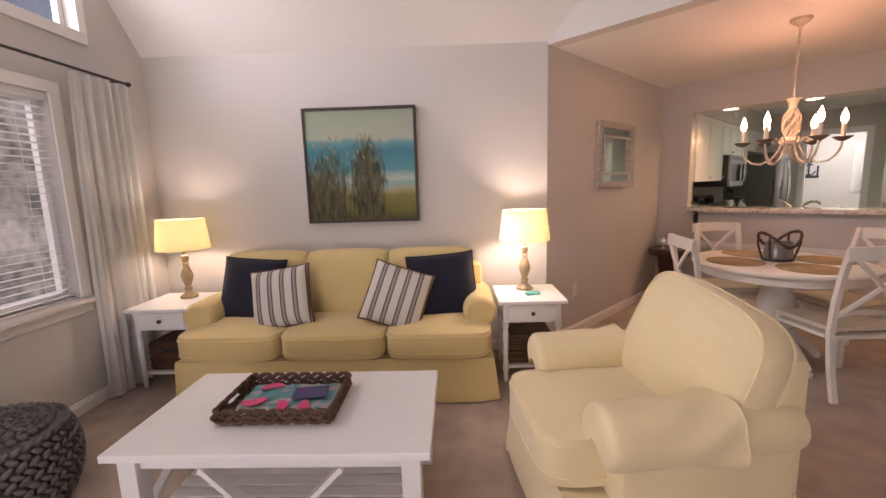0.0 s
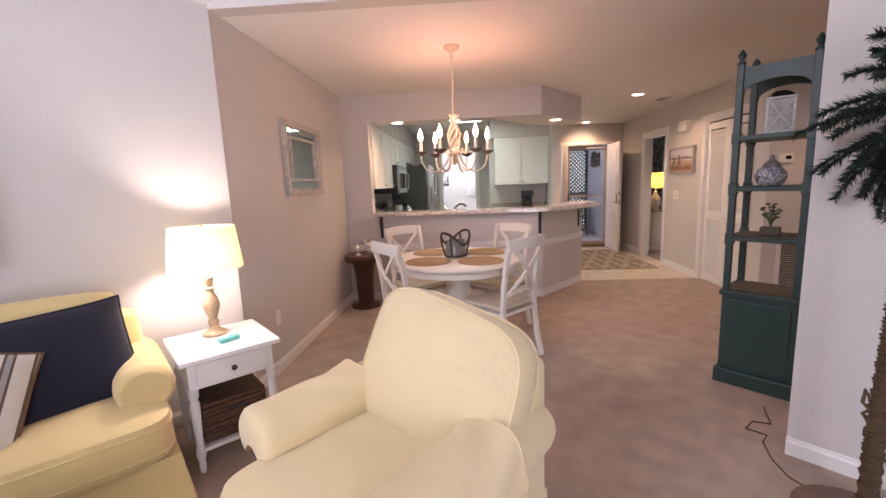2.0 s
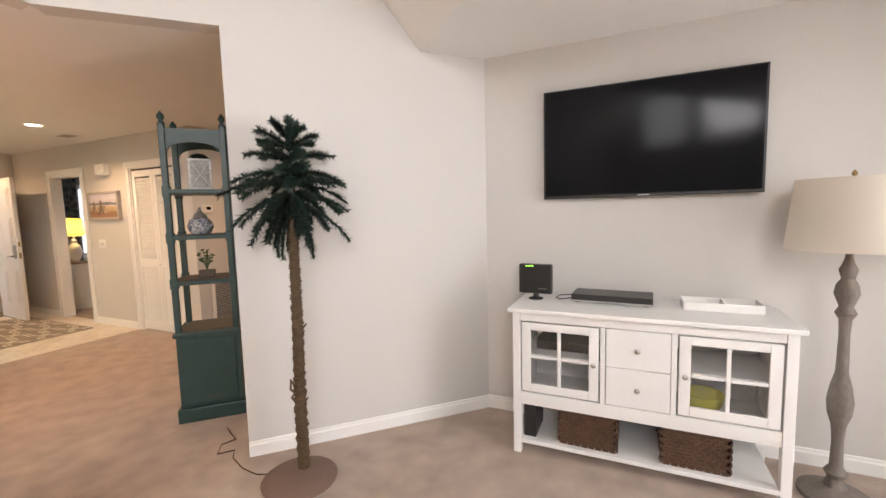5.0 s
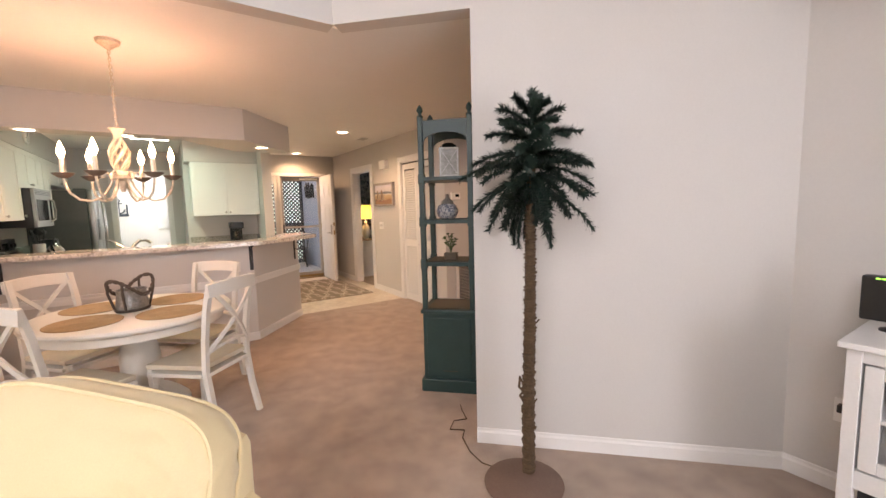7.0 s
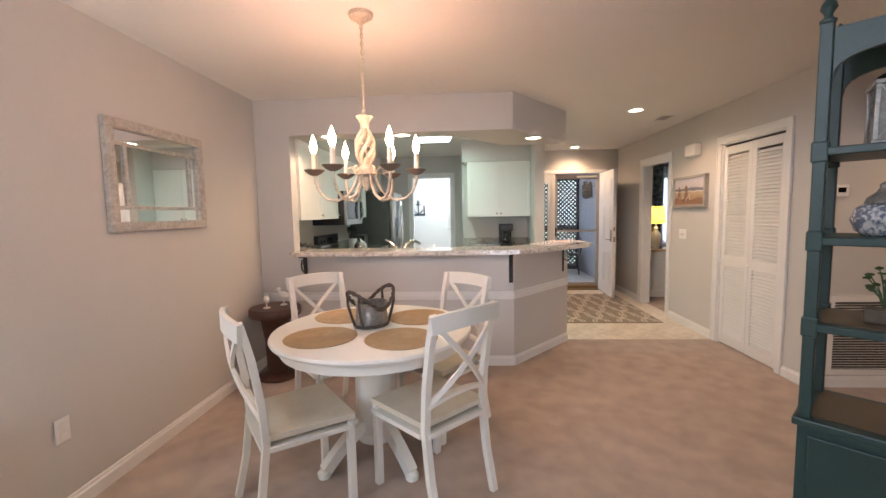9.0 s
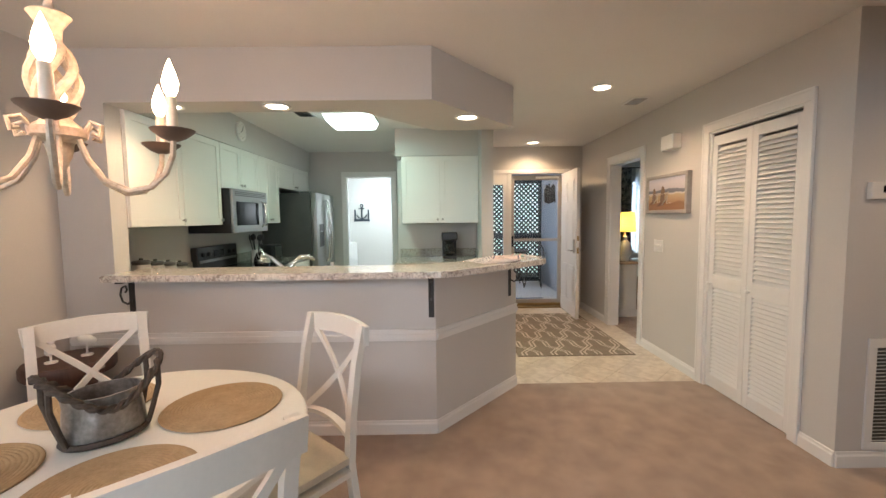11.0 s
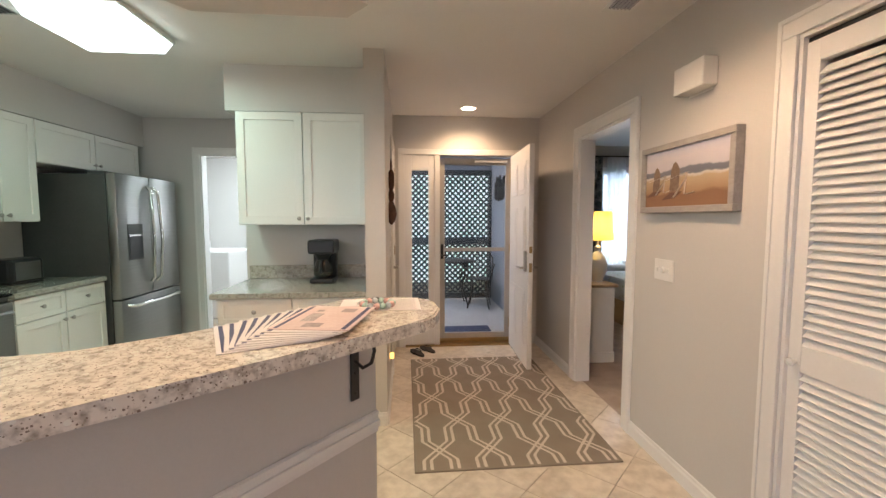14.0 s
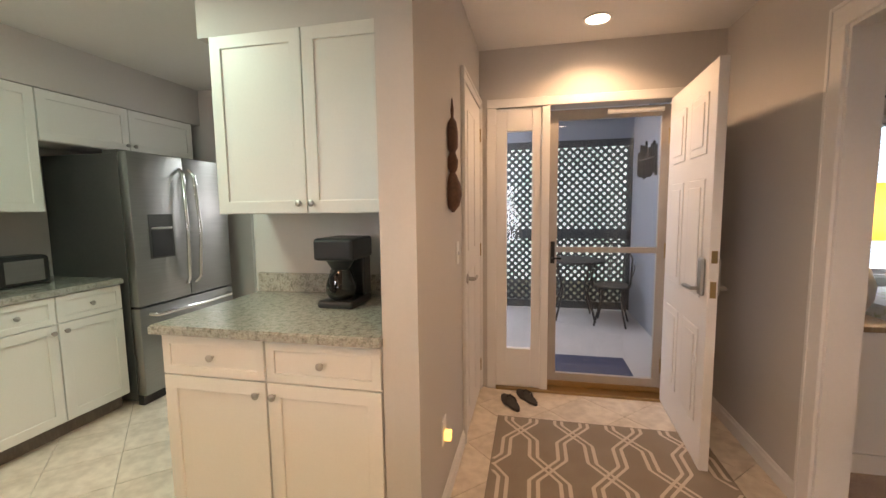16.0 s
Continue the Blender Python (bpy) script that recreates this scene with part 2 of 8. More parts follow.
def cushion(bm, w, d, h, m=None, puff=0.18, n=8, corner=0.14):
    """A stuffed cushion, w by d and h thick, rounded to its edges, centred on the origin."""
    vs, grid = [], {}
    for side in (1, -1):
        for i in range(n + 1):
            for j in range(n + 1):
                if side < 0 and (i in (0, n) or j in (0, n)):
                    grid[side, i, j] = grid[1, i, j]
                    continue
                u, v = (math.sin(math.pi / 2 * (2 * w / n - 1)) for w in (i, j))
                k = (1 - abs(u) ** 4) * (1 - abs(v) ** 4)
                sx = 1 - corner * 0.5 * abs(v) ** 4
                sy = 1 - corner * 0.5 * abs(u) ** 4
                z = side * (h / 2) * max(k, 0) ** puff if k > 0 else 0
                grid[side, i, j] = bm.verts.new((u * sx * w / 2, v * sy * d / 2, z))
                vs.append(grid[side, i, j])
        for i in range(n):
            for j in range(n):
                q = [grid[side, i, j], grid[side, i + 1, j], grid[side, i + 1, j + 1], grid[side, i, j + 1]]
                bm.faces.new(q if side > 0 else q[::-1])
    if m is not None:
        bmesh.ops.transform(bm, matrix=m, verts=vs)
    return vs


def part(name, bm, material, parent=None, label="", smooth=False, crease=40):
    """Link a bmesh as one mesh object, under a thing or a part where one is given."""
    me = bpy.data.meshes.new(name)
    bmesh.ops.recalc_face_normals(bm, faces=bm.faces)
    bm.to_mesh(me)
    bm.free()
    if smooth:
        me.polygons.foreach_set("use_smooth", [True] * len(me.polygons))
        me.set_sharp_from_angle(angle=radians(crease))
    for x in material if isinstance(material, (list, tuple)) else [material]:
        me.materials.append(x)
    ob = new(name, me)
    ob.parent = parent
    if label:
        tagged(ob, label)
    return ob


def thing(name, m, label, category, group="", kind=""):
    ob = new(name)
    ob.empty_display_size = 0.1
    ob.matrix_world = m
    return tagged(ob, label, category, group, kind)


def made(name, material, parent, fn, label="", smooth=False):
    """A part whose mesh fn(bm) fills."""
    bm = bmesh.new()
    fn(bm)
    return part(name, bm, material, parent, label, smooth)


def boxpart(name, parent, material, dims, bev=0.004, label=""):
    bm = bmesh.new()
    box(bm, *dims, bev)
    return part(name, bm, material, parent, label)


def structure(name, bm, material, label, category, smooth=False):
    return tagged(part(name, bm, material, None, "", smooth), label, category, "", "structure")


def wall_bm(p0, p1, z0, z1, thick=0.12, openings=()):
    """A wall whose room face runs from p0 to p1; its thickness lies to the right of that way. Openings: (s0, s1, z0, z1)."""
    bm = bmesh.new()
    p0, p1 = Vector(p0), Vector(p1)
    ln = (p1 - p0).length
    m = Matrix.Translation((p0.x, p0.y, 0)) @ Matrix.Rotation(math.atan2(p1.y - p0.y, p1.x - p0.x), 4, "Z")
    cuts = sorted({0.0, ln, *[v for o in openings for v in o[:2]]})
    for s0, s1 in zip(cuts, cuts[1:]):
        mid = (s0 + s1) / 2
        spans = [(z0, z1)]
        for o in openings:
            if o[0] < mid < o[1]:
                spans = [q for a, b in spans for q in ((a, min(b, o[2])), (max(a, o[3]), b)) if q[1] - q[0] > 1e-4]
        for a, b in spans:
            box(bm, s0, s1, -thick, 0, a, b, 0, m)
    return bm, m


def baseboard(name, p0, p1, h=0.09, t=0.014, s0=0.0, s1=None):
    p0, p1 = Vector(p0), Vector(p1)
    ln = (p1 - p0).length
    m = Matrix.Translation((p0.x, p0.y, 0)) @ Matrix.Rotation(math.atan2(p1.y - p0.y, p1.x - p0.x), 4, "Z")
    bm = bmesh.new()
    prof = [(0.001, 0), (t, 0), (t, h * 0.72), (t * 0.55, h * 0.82), (t * 0.45, h * 0.96), (0.001, h)]
    e0, e1 = s0, ln if s1 is None else s1
    lo = [bm.verts.new((e0, y, z)) for y, z in prof]
    hi = [bm.verts.new((e1, y, z)) for y, z in prof]
    bm.faces.new(lo)
    bm.faces.new(hi[::-1])
    for i in range(len(prof)):
        bm.faces.new((lo[i], hi[i], hi[(i + 1) % len(prof)], lo[(i + 1) % len(prof)]))
    bmesh.ops.transform(bm, matrix=m, verts=bm.verts)
    return structure(name, bm, TRIM, "white painted moulded baseboard along the wall", "baseboard")


# ---- the large structure ----
CEILING = 2.44
KX = 5.60
RY = -2.535
B = Vector((3.222, -0.497))
C = Vector((2.675, -1.044))
D = Vector((1.545, -2.16))
L0 = living(3.19, 0).xy
WEND = living(3.19, 5.68).xy
TVEND = Vector((-0.78, -2.16))
SLOPE, EAVE, RIDGE, TIP = 1.18, 2.46, 1.815, 3.63


def vault(b):
    return EAVE + SLOPE * (b if b < RIDGE else max(2 * RIDGE - b, 0)) if b < TIP else 2.42


# floors
bm = bmesh.new()
prism(bm, [(-4.6, -2.4), (1.2, -4.4), (6.37, -4.4), (6.37, -1.0), (5.66, -0.31), (5.66, 2.3), (2.9, 2.3), (0.9, 4.5), (-0.2, 4.5)], -0.12, 0.0)
structure("floor", bm, CARPET, "beige wall-to-wall carpet with soft tread marks", "carpet")
bm = bmesh.new()
prism(bm, [(6.37, -2.60), (9.40, -2.60), (9.40, 0.0), (11.6, 0.0), (11.6, 2.2), (5.5, 2.2), (5.5, -0.2), (6.37, -0.9)], -0.115, -0.008)
structure("floor_hall", bm, GROUT, "grout bed under the cream floor tiles", "floor")
# ceiling of dining room, kitchen and hall
bm = bmesh.new()
prism(bm, [(AX, AY), (AX, 2.3), (11.7, 2.3), (11.7, -6.6), (1.4, -6.6), (1.4, -2.3), (1.60, -2.21), (2.715, -1.094), (3.27, -0.53)][::-1], CEILING, CEILING + 0.1)
structure("ceiling", bm, CEIL, "flat white painted ceiling over dining room and hall", "ceiling")
# vaulted ceiling of the living room
bm = bmesh.new()
for b0, b1, z0, z1, a0, a1 in ((-0.02, RIDGE, vault(0) - 0.02 * SLOPE, vault(RIDGE), 0.0, -1.80), (RIDGE, TIP, vault(RIDGE), 2.42, -1.80, -1.80), (TIP, 5.9, 2.42, 2.42, -1.80, -1.80)):
    lo = [bm.verts.new(living(a, b, z)) for a, b, z in ((a0, b0, z0), (3.22, b0, z0), (3.22, b1, z1), (a1, b1, z1))]
    hi = [bm.verts.new(v.co + Vector((0, 0, 0.10))) for v in lo]
    bm.faces.new(lo)
    bm.faces.new(hi[::-1])
    for i in range(4):
        bm.faces.new((lo[i], hi[i], hi[(i + 1) % 4], lo[(i + 1) % 4]))
structure("ceiling_vault", bm, CEIL, "white painted vaulted ceiling with a flat soffit", "ceiling")


def gable(name, a_of, bs, base, thick_dir, label):
    """A wall whose top follows the vault; a_of(b) gives the plan point, bs the stations."""
    bm = bmesh.new()
    t = Vector((*thick_dir, 0)) * 0.12
    front = [Vector((*a_of(b), base)) for b in (bs[0], bs[-1])]
    top = [Vector((*a_of(b), vault(b) + 0.03)) for b in reversed(bs)]
    ring = [bm.verts.new(p) for p in front + top]
    back = [bm.verts.new(v.co + t) for v in ring]
    bm.faces.new(ring)
    bm.faces.new(back[::-1])
    n = len(ring)
    for i in range(n):
        bm.faces.new((ring[i], back[i], back[(i + 1) % n], ring[(i + 1) % n]))
    return structure(name, bm, WALL, label, "wall")


# header over the dining opening, and the palm wall's upper part beyond its corner
gable("wall_header", lambda b: (AX + (B.x - AX) * b / 1.715, AY + (B.y - AY) * b / 1.715), [0.0, 0.6, 1.2, 1.715], CEILING - 0.003, (1, 0), "greige painted header wall above the dining opening")
gable("wall_palm_upper", lambda b: tuple(living(-1.77, b).xy), [1.715, RIDGE, 2.50], CEILING - 0.003, (S, -S), "greige painted wall above the hall opening")
gable("wall_palm", lambda b: tuple(living(-1.77, b).xy), [2.50, 3.0, TIP - 0.01, TIP + 0.01, 4.10], 0.0, (S, -S), "pale greige painted wall behind the artificial palm")
PALM0, PALM1 = living(-1.77, 2.50).xy, living(-1.77, 4.085).xy
bm, _ = wall_bm(living(0, 0).xy, L0, 0, 2.52)
structure("wall_sofa", bm, WALL, "greige painted wall behind the sofa", "wall")
# window wall with one large window and two upper lights
WIN = (0.84, 2.75, 0.74, 2.02)
UP = [(0.56, 1.55, 2.46, 3.35), (1.68, 2.67, 2.46, 3.35)]
bm, WM = wall_bm(L0, WEND, 0, 4.6, 0.14, [WIN, *UP])
structure("wall_window", bm, WALL, "greige painted tall wall with the living room windows", "wall")
bm, BKM = wall_bm(WEND, TVEND, 0, 2.5, 0.12, [(0.35, 2.35, 0.0, 2.05)])
structure("wall_back", bm, WALL, "plain greige wall closing the living room", "wall")
bm, _ = wall_bm(TVEND, D + Vector((0.05, 0)), 0, 2.5)
structure("wall_tv", bm, WALL, "greige painted wall behind the television", "wall")
# dining and kitchen side
bm, _ = wall_bm((9.70, 1.98), (AX, 1.98), 0, CEILING)
structure("wall_north", bm, WALL, "greige painted wall of dining room and kitchen", "wall")
PASS_Y = 1.66
bm = bmesh.new()
prism(bm, [(KX, PASS_Y), (KX + 0.13, PASS_Y), (KX + 0.13, 1.98), (KX, 1.98)], 0, 2.12)
BAR = [(KX, -0.348), (6.352, -0.999), (6.49, -0.90), (6.43, -0.78), (KX + 0.13, -0.285), (KX + 0.13, PASS_Y), (KX, PASS_Y)]
prism(bm, BAR, 0, 1.03)
structure("wall_bar", bm, WALL, "greige half-height bar wall between dining room and kitchen", "wall")
bm = bmesh.new()
prism(bm, [(KX, -0.343), (6.40, -0.985), (6.50, -0.90), (6.50, -0.35), (5.86, 0.16), (5.86, 1.98), (KX, 1.98)], 2.12, CEILING)
structure("wall_bulkhead", bm, WALL, "greige dropped bulkhead above the bar", "bulkhead")
bm = bmesh.new()
prism(bm, [(7.585, -0.98), (9.262, -0.98), (9.262, -0.85), (7.585, -0.85)], 0, CEILING)
structure("wall_hall_left", bm, WALL, "greige wall between kitchen and entrance hall", "wall")
bm = bmesh.new()
prism(bm, [(8.26, -0.85), (8.38, -0.85), (8.38, 0.14), (8.26, 0.14)], 0, CEILING)
prism(bm, [(8.38, 0.02), (9.70, 0.02), (9.70, 0.14), (8.38, 0.14)], 0, CEILING)
prism(bm, [(7.93, -0.85), (8.26, -0.85), (8.26, 0.13), (7.93, 0.13)], 2.125, CEILING)
structure("wall_coffee_corner", bm, WALL, "pale wall and soffit round the coffee cabinet", "wall")
bm = bmesh.new()
prism(bm, [(5.73, 1.64), (9.586, 1.64), (9.586, 1.98), (5.73, 1.98)], 2.125, CEILING)
structure("wall_kitchen_soffit", bm, WALL, "painted soffit above the kitchen cabinets", "wall")
bm, _ = wall_bm((9.586, 0.14), (9.586, 1.98), 0, CEILING, 0.11, [(0.22, 0.94, 0, 2.06)])
structure("wall_kitchen_far", bm, WALL, "greige kitchen end wall with the laundry opening", "wall")
FX = 9.262
bm, _ = wall_bm((FX, -2.66), (FX, -0.86), 0, CEILING, 0.13, [(0.38, 1.22, 0, 2.04), (1.22, 1.56, 0, 2.04)])
structure("wall_front", bm, WALL, "greige front wall round the entrance door", "wall")
bm, _ = wall_bm((5.167, RY), (FX, RY), 0, CEILING, 0.12, [(5.46 - 5.167, 6.31 - 5.167, 0, 2.04), (7.42 - 5.167, 8.20 - 5.167, 0, 2.03)])
structure("wall_south", bm, WALL, "greige wall with the closet and bedroom doorways", "wall")
bm, _ = wall_bm((5.167, -4.3), (5.167, RY - 0.12), 0, CEILING, 0.12)
structure("wall_passage", bm, WALL, "greige wall of the side passage", "wall")
bm, _ = wall_bm((1.4, -4.3), (5.3, -4.3), 0, CEILING, 0.12)
structure("wall_passage_end", bm, WALL, "greige wall closing the side passage", "wall")
bm = bmesh.new()
box(bm, 1.3, 1.42, -4.42, -2.2, 0, CEILING)
structure("wall_passage_side", bm, WALL, "plain wall closing the side passage", "wall")
# closet, bedroom and laundry shells
bm = bmesh.new()
box(bm, 5.30, 5.38, -3.25, RY - 0.12, 0, CEILING)
box(bm, 6.45, 6.53, -3.25, RY - 0.12, 0, CEILING)
box(bm, 5.30, 6.53, -3.33, -3.25, 0, CEILING)
structure("wall_closet", bm, WALL, "plain inner walls of the closet", "wall")
bm = bmesh.new()
prism(bm, [(6.6, -6.5), (11.6, -6.5), (11.6, -6.4), (6.6, -6.4)], 0, CEILING)
box(bm, 6.55, 6.65, -6.4, RY - 0.12, 0, CEILING)
box(bm, FX + 0.13, 10.9, RY - 0.26, RY - 0.19, 0, CEILING)
structure("wall_bedroom", bm, WALL, "greige bedroom walls", "wall")
bm, _ = wall_bm((10.83, -6.4), (10.83, RY - 0.19), 0, CEILING, 0.12, [(1.45, 2.37, 0.74, 2.06)])
structure("wall_bedroom_window", bm, WALL, "greige bedroom wall with a blind-covered window", "wall")
bm = bmesh.new()
box(bm, 6.66, 11.4, -6.4, RY - 0.065, -0.12, -0.002)
structure("floor_bedroom", bm, CARPET, "beige bedroom carpet", "carpet")
bm, _ = wall_bm((11.5, 0.0), (11.5, 2.1), 0, CEILING, 0.12)
structure("wall_laundry", bm, WALL, "pale laundry room wall", "wall")
bm = bmesh.new()
box(bm, 9.70, 11.6, 1.98, 2.10, 0, CEILING)
box(bm, 9.70, 11.6, -0.10, 0.02, 0, CEILING)
structure("wall_laundry_side", bm, WALL, "pale laundry room side walls", "wall")
# baseboards
baseboard("baseboard_sofa", living(0, 0).xy, L0)
baseboard("baseboard_window", L0, WEND)
baseboard("baseboard_tv", TVEND, D)
baseboard("baseboard_palm", PALM1, PALM0)
baseboard("baseboard_north", (KX, 1.98), (AX, 1.98))
baseboard("baseboard_bar", (KX, -0.348), (KX, 1.98))
baseboard("baseboard_bar_angle", (6.352, -0.999), (KX, -0.348))
baseboard("baseboard_south", (6.40, RY), (7.33, RY))
baseboard("baseboard_south_corner", (5.167, RY), (5.385, RY))
baseboard("baseboard_south_end", (8.29, RY), (FX, RY))
baseboard("baseboard_passage", (5.167, -4.3), (5.167, RY))
baseboard("baseboard_hall", (8.47, -0.98), (7.585, -0.98))
baseboard("baseboard_post", (7.585, -0.98), (7.585, -0.85))


# ---- things: living room ----
def lv(a, b, z=0.0, turn=0.0):
    """A pose in the living room: local x runs along a, local y along b."""
    p = living(a, b)
    return pose(p.x, p.y, z, 0, 0, 135 + turn)


YELLOW = mat("pale_yellow_twill", (0.68, 0.53, 0.25), 0.85, color2=(0.62, 0.475, 0.22), scale=5, fine=260, bump=0.25, bscale=500, sheen=0.3, spec=0.2)
PALEYELLOW = mat("cream_yellow_twill", (0.80, 0.67, 0.41), 0.85, color2=(0.75, 0.62, 0.37), scale=5, fine=260, bump=0.25, bscale=500, sheen=0.3, spec=0.2)
NAVY = mat("navy_linen", (0.010, 0.011, 0.028), 0.9, color2=(0.007, 0.008, 0.020), fine=300, bump=0.3, bscale=400, sheen=0.05)
BROWNTRIM = mat("brown_piping_cloth", (0.16, 0.085, 0.05), 0.9)
WICKER = mat("dark_wicker", (0.12, 0.060, 0.032), 0.7, color2=(0.05, 0.024, 0.013), scale=30, fine=120, bump=0.4)
LAMPWOOD = mat("weathered_turned_wood", (0.46, 0.36, 0.24), 0.7, color2=(0.30, 0.21, 0.12), scale=12, fine=70, stretch=(1, 1, 0.3), bump=0.2)
GREYKNIT = mat("grey_knitted_wool", (0.17, 0.165, 0.16), 0.95, color2=(0.10, 0.10, 0.10), scale=20, fine=120, bump=0.6)
DARKFRAME = mat("dark_wood_frame", (0.05, 0.035, 0.022), 0.5, color2=(0.03, 0.02, 0.012), scale=20)
BLIND = mat("white_blind_slat", (0.80, 0.80, 0.79), 0.45)
SCREEN = mat("glossy_black_screen", (0.006, 0.006, 0.007), 0.11, color2=(0.005, 0.005, 0.006), bump=0, spec=0.10)
TEAL = mat("turquoise_paper", (0.12, 0.50, 0.46), 0.6)


def stripes(name, a, b, c, period, axis=0):
    """Woven stripes of three colours across one axis."""
    m = mat(name, a, 0.9, fine=260, bump=0.25)
    nt = m.node_tree
    tc = nt.nodes.new("ShaderNodeTexCoord")
    sp = nt.nodes.new("ShaderNodeSeparateXYZ")
    nt.links.new(tc.outputs["Object"], sp.inputs[0])
    mu = nt.nodes.new("ShaderNodeMath")
    mu.operation, mu.inputs[1].default_value = "MULTIPLY", 1 / period
    nt.links.new(sp.outputs[axis], mu.inputs[0])
    fr = nt.nodes.new("ShaderNodeMath")
    fr.operation = "FRACT"
    nt.links.new(mu.outputs[0], fr.inputs[0])
    rp = nt.nodes.new("ShaderNodeValToRGB")
    rp.color_ramp.interpolation = "CONSTANT"
    els = rp.color_ramp.elements
    els[0].position, els[0].color = 0.0, (*a, 1)
    els[1].position, els[1].color = 0.36, (*b, 1)
    for p, col in ((0.46, c), (0.66, b), (0.76, a)):
        e = els.new(p)
        e.color = (*col, 1)
    nt.links.new(fr.outputs[0], rp.inputs[0])
    nt.links.new(rp.outputs[0], nt.nodes["Principled BSDF"].inputs["Base Color"])
    return m


STRIPE = stripes("striped_cushion_cloth", (0.58, 0.55, 0.50), (0.10, 0.07, 0.055), (0.30, 0.28, 0.27), 0.085)


def shade_mat(name, color, trans):
    m = bpy.data.materials.new(name)
    m.use_nodes = True
    nt = m.node_tree
    nt.nodes.remove(nt.nodes["Principled BSDF"])
    d, t = nt.nodes.new("ShaderNodeBsdfDiffuse"), nt.nodes.new("ShaderNodeBsdfTranslucent")
    nz = nt.nodes.new("ShaderNodeTexNoise")
    nz.inputs["Scale"].default_value = 180
    rp = nt.nodes.new("ShaderNodeValToRGB")
    rp.color_ramp.elements[0].color = (*[c * 0.88 for c in color], 1)
    rp.color_ramp.elements[1].color = (*color, 1)
    nt.links.new(nz.outputs["Fac"], rp.inputs[0])
    for s in (d, t):
        nt.links.new(rp.outputs[0], s.inputs["Color"])
    mx = nt.nodes.new("ShaderNodeMixShader")
    mx.inputs["Fac"].default_value = trans
    nt.links.new(d.outputs[0], mx.inputs[1])
    nt.links.new(t.outputs[0], mx.inputs[2])
    nt.links.new(mx.outputs[0], nt.nodes["Material Output"].inputs["Surface"])
    return m


SHADE = shade_mat("cream_linen_shade", (0.80, 0.68, 0.36), 0.22)
SHEER = shade_mat("white_sheer_voile", (0.86, 0.86, 0.84), 0.50)
BULB = glow("warm_lit_bulb", (1.0, 0.72, 0.42), 12)


def ring_piping(bm, w, d, z, r=0.0045):
    pts = []
    for q in range(40):
        cx, cy = math.cos(2 * math.pi * q / 40), math.sin(2 * math.pi * q / 40)
        pts.append((math.copysign(abs(cx) ** 0.30, cx) * w / 2, math.copysign(abs(cy) ** 0.30, cy) * d / 2, z))
    tube(bm, pts + [pts[0]], r, 6)


def box_cushion(name, parent, material, m, w, d, h, crown=0.03):
    """A box cushion with a crowned top, rounded edges and piping."""
    bm = bmesh.new()
    rows = []
    prof = [(-1, 0.90, 0), (-1, 1, 0.18), (1, 1, 0.82), (1, 0.94, 0.97)]
    for sg, sc, t in prof:
        ring = []
        for q in range(40):
            th = 2 * math.pi * q / 40
            cx, cy = math.cos(th), math.sin(th)
            e = 0.30
            x = math.copysign(abs(cx) ** e, cx) * w / 2 * (1 - (1 - sc) * 0.35)
            y = math.copysign(abs(cy) ** e, cy) * d / 2 * (1 - (1 - sc) * 0.35)
            ring.append(bm.verts.new((x, y, -h / 2 + h * t)))
        rows.append(ring)
    for f in (0.6, 0.25):
        rows.append([bm.verts.new((v.co.x * f, v.co.y * f, h / 2 + crown * (1 - f * f) + 0.2 * crown)) for v in rows[3]])
    for a, b in zip(rows, rows[1:]):
        for i in range(40):
            bm.faces.new((a[i], a[(i + 1) % 40], b[(i + 1) % 40], b[i]))
    bm.faces.new(rows[0][::-1])
    bm.faces.new(rows[-1])
    bmesh.ops.transform(bm, matrix=m, verts=bm.verts)
    ob = part(name, bm, material, parent, "", True)
    bm = bmesh.new()
    for z in (-h * 0.30, h * 0.32):
        ring_piping(bm, w, d, z)
    bmesh.ops.transform(bm, matrix=m, verts=bm.verts)
    part("piping", bm, material, ob, "", True)
    return ob


def rolled_arm(name, parent, material, x, y0, y1, z, r, side, drop=0.0):
    """A rolled sofa arm along y with its panel below and a rounded front."""
    bm = bmesh.new()
    seg = 18
    rings = []
    ys = [(y0, 0.9), (y0 + 0.05, 1.0), (y1 - 0.05, 1.0), (y1 - 0.015, 0.95), (y1, 0.80)]
    for y, f in ys:
        rings.append([bm.verts.new((x + side * 0.02 + r * f * math.cos(2 * math.pi * i / seg), y, z + r * 0.92 * f * math.sin(2 * math.pi * i / seg) - drop * (y - y0))) for i in range(seg)])
    for a, b in zip(rings, rings[1:]):
        for i in range(seg):
            bm.faces.new((a[i], a[(i + 1) % seg], b[(i + 1) % seg], b[i]))
    bm.faces.new(rings[0][::-1])
    bm.faces.new(rings[-1])
    box(bm, x - 0.085, x + 0.085, y0, y1 - 0.03, 0.10, z, 0.02)
    return part(name, bm, material, parent, "", True)


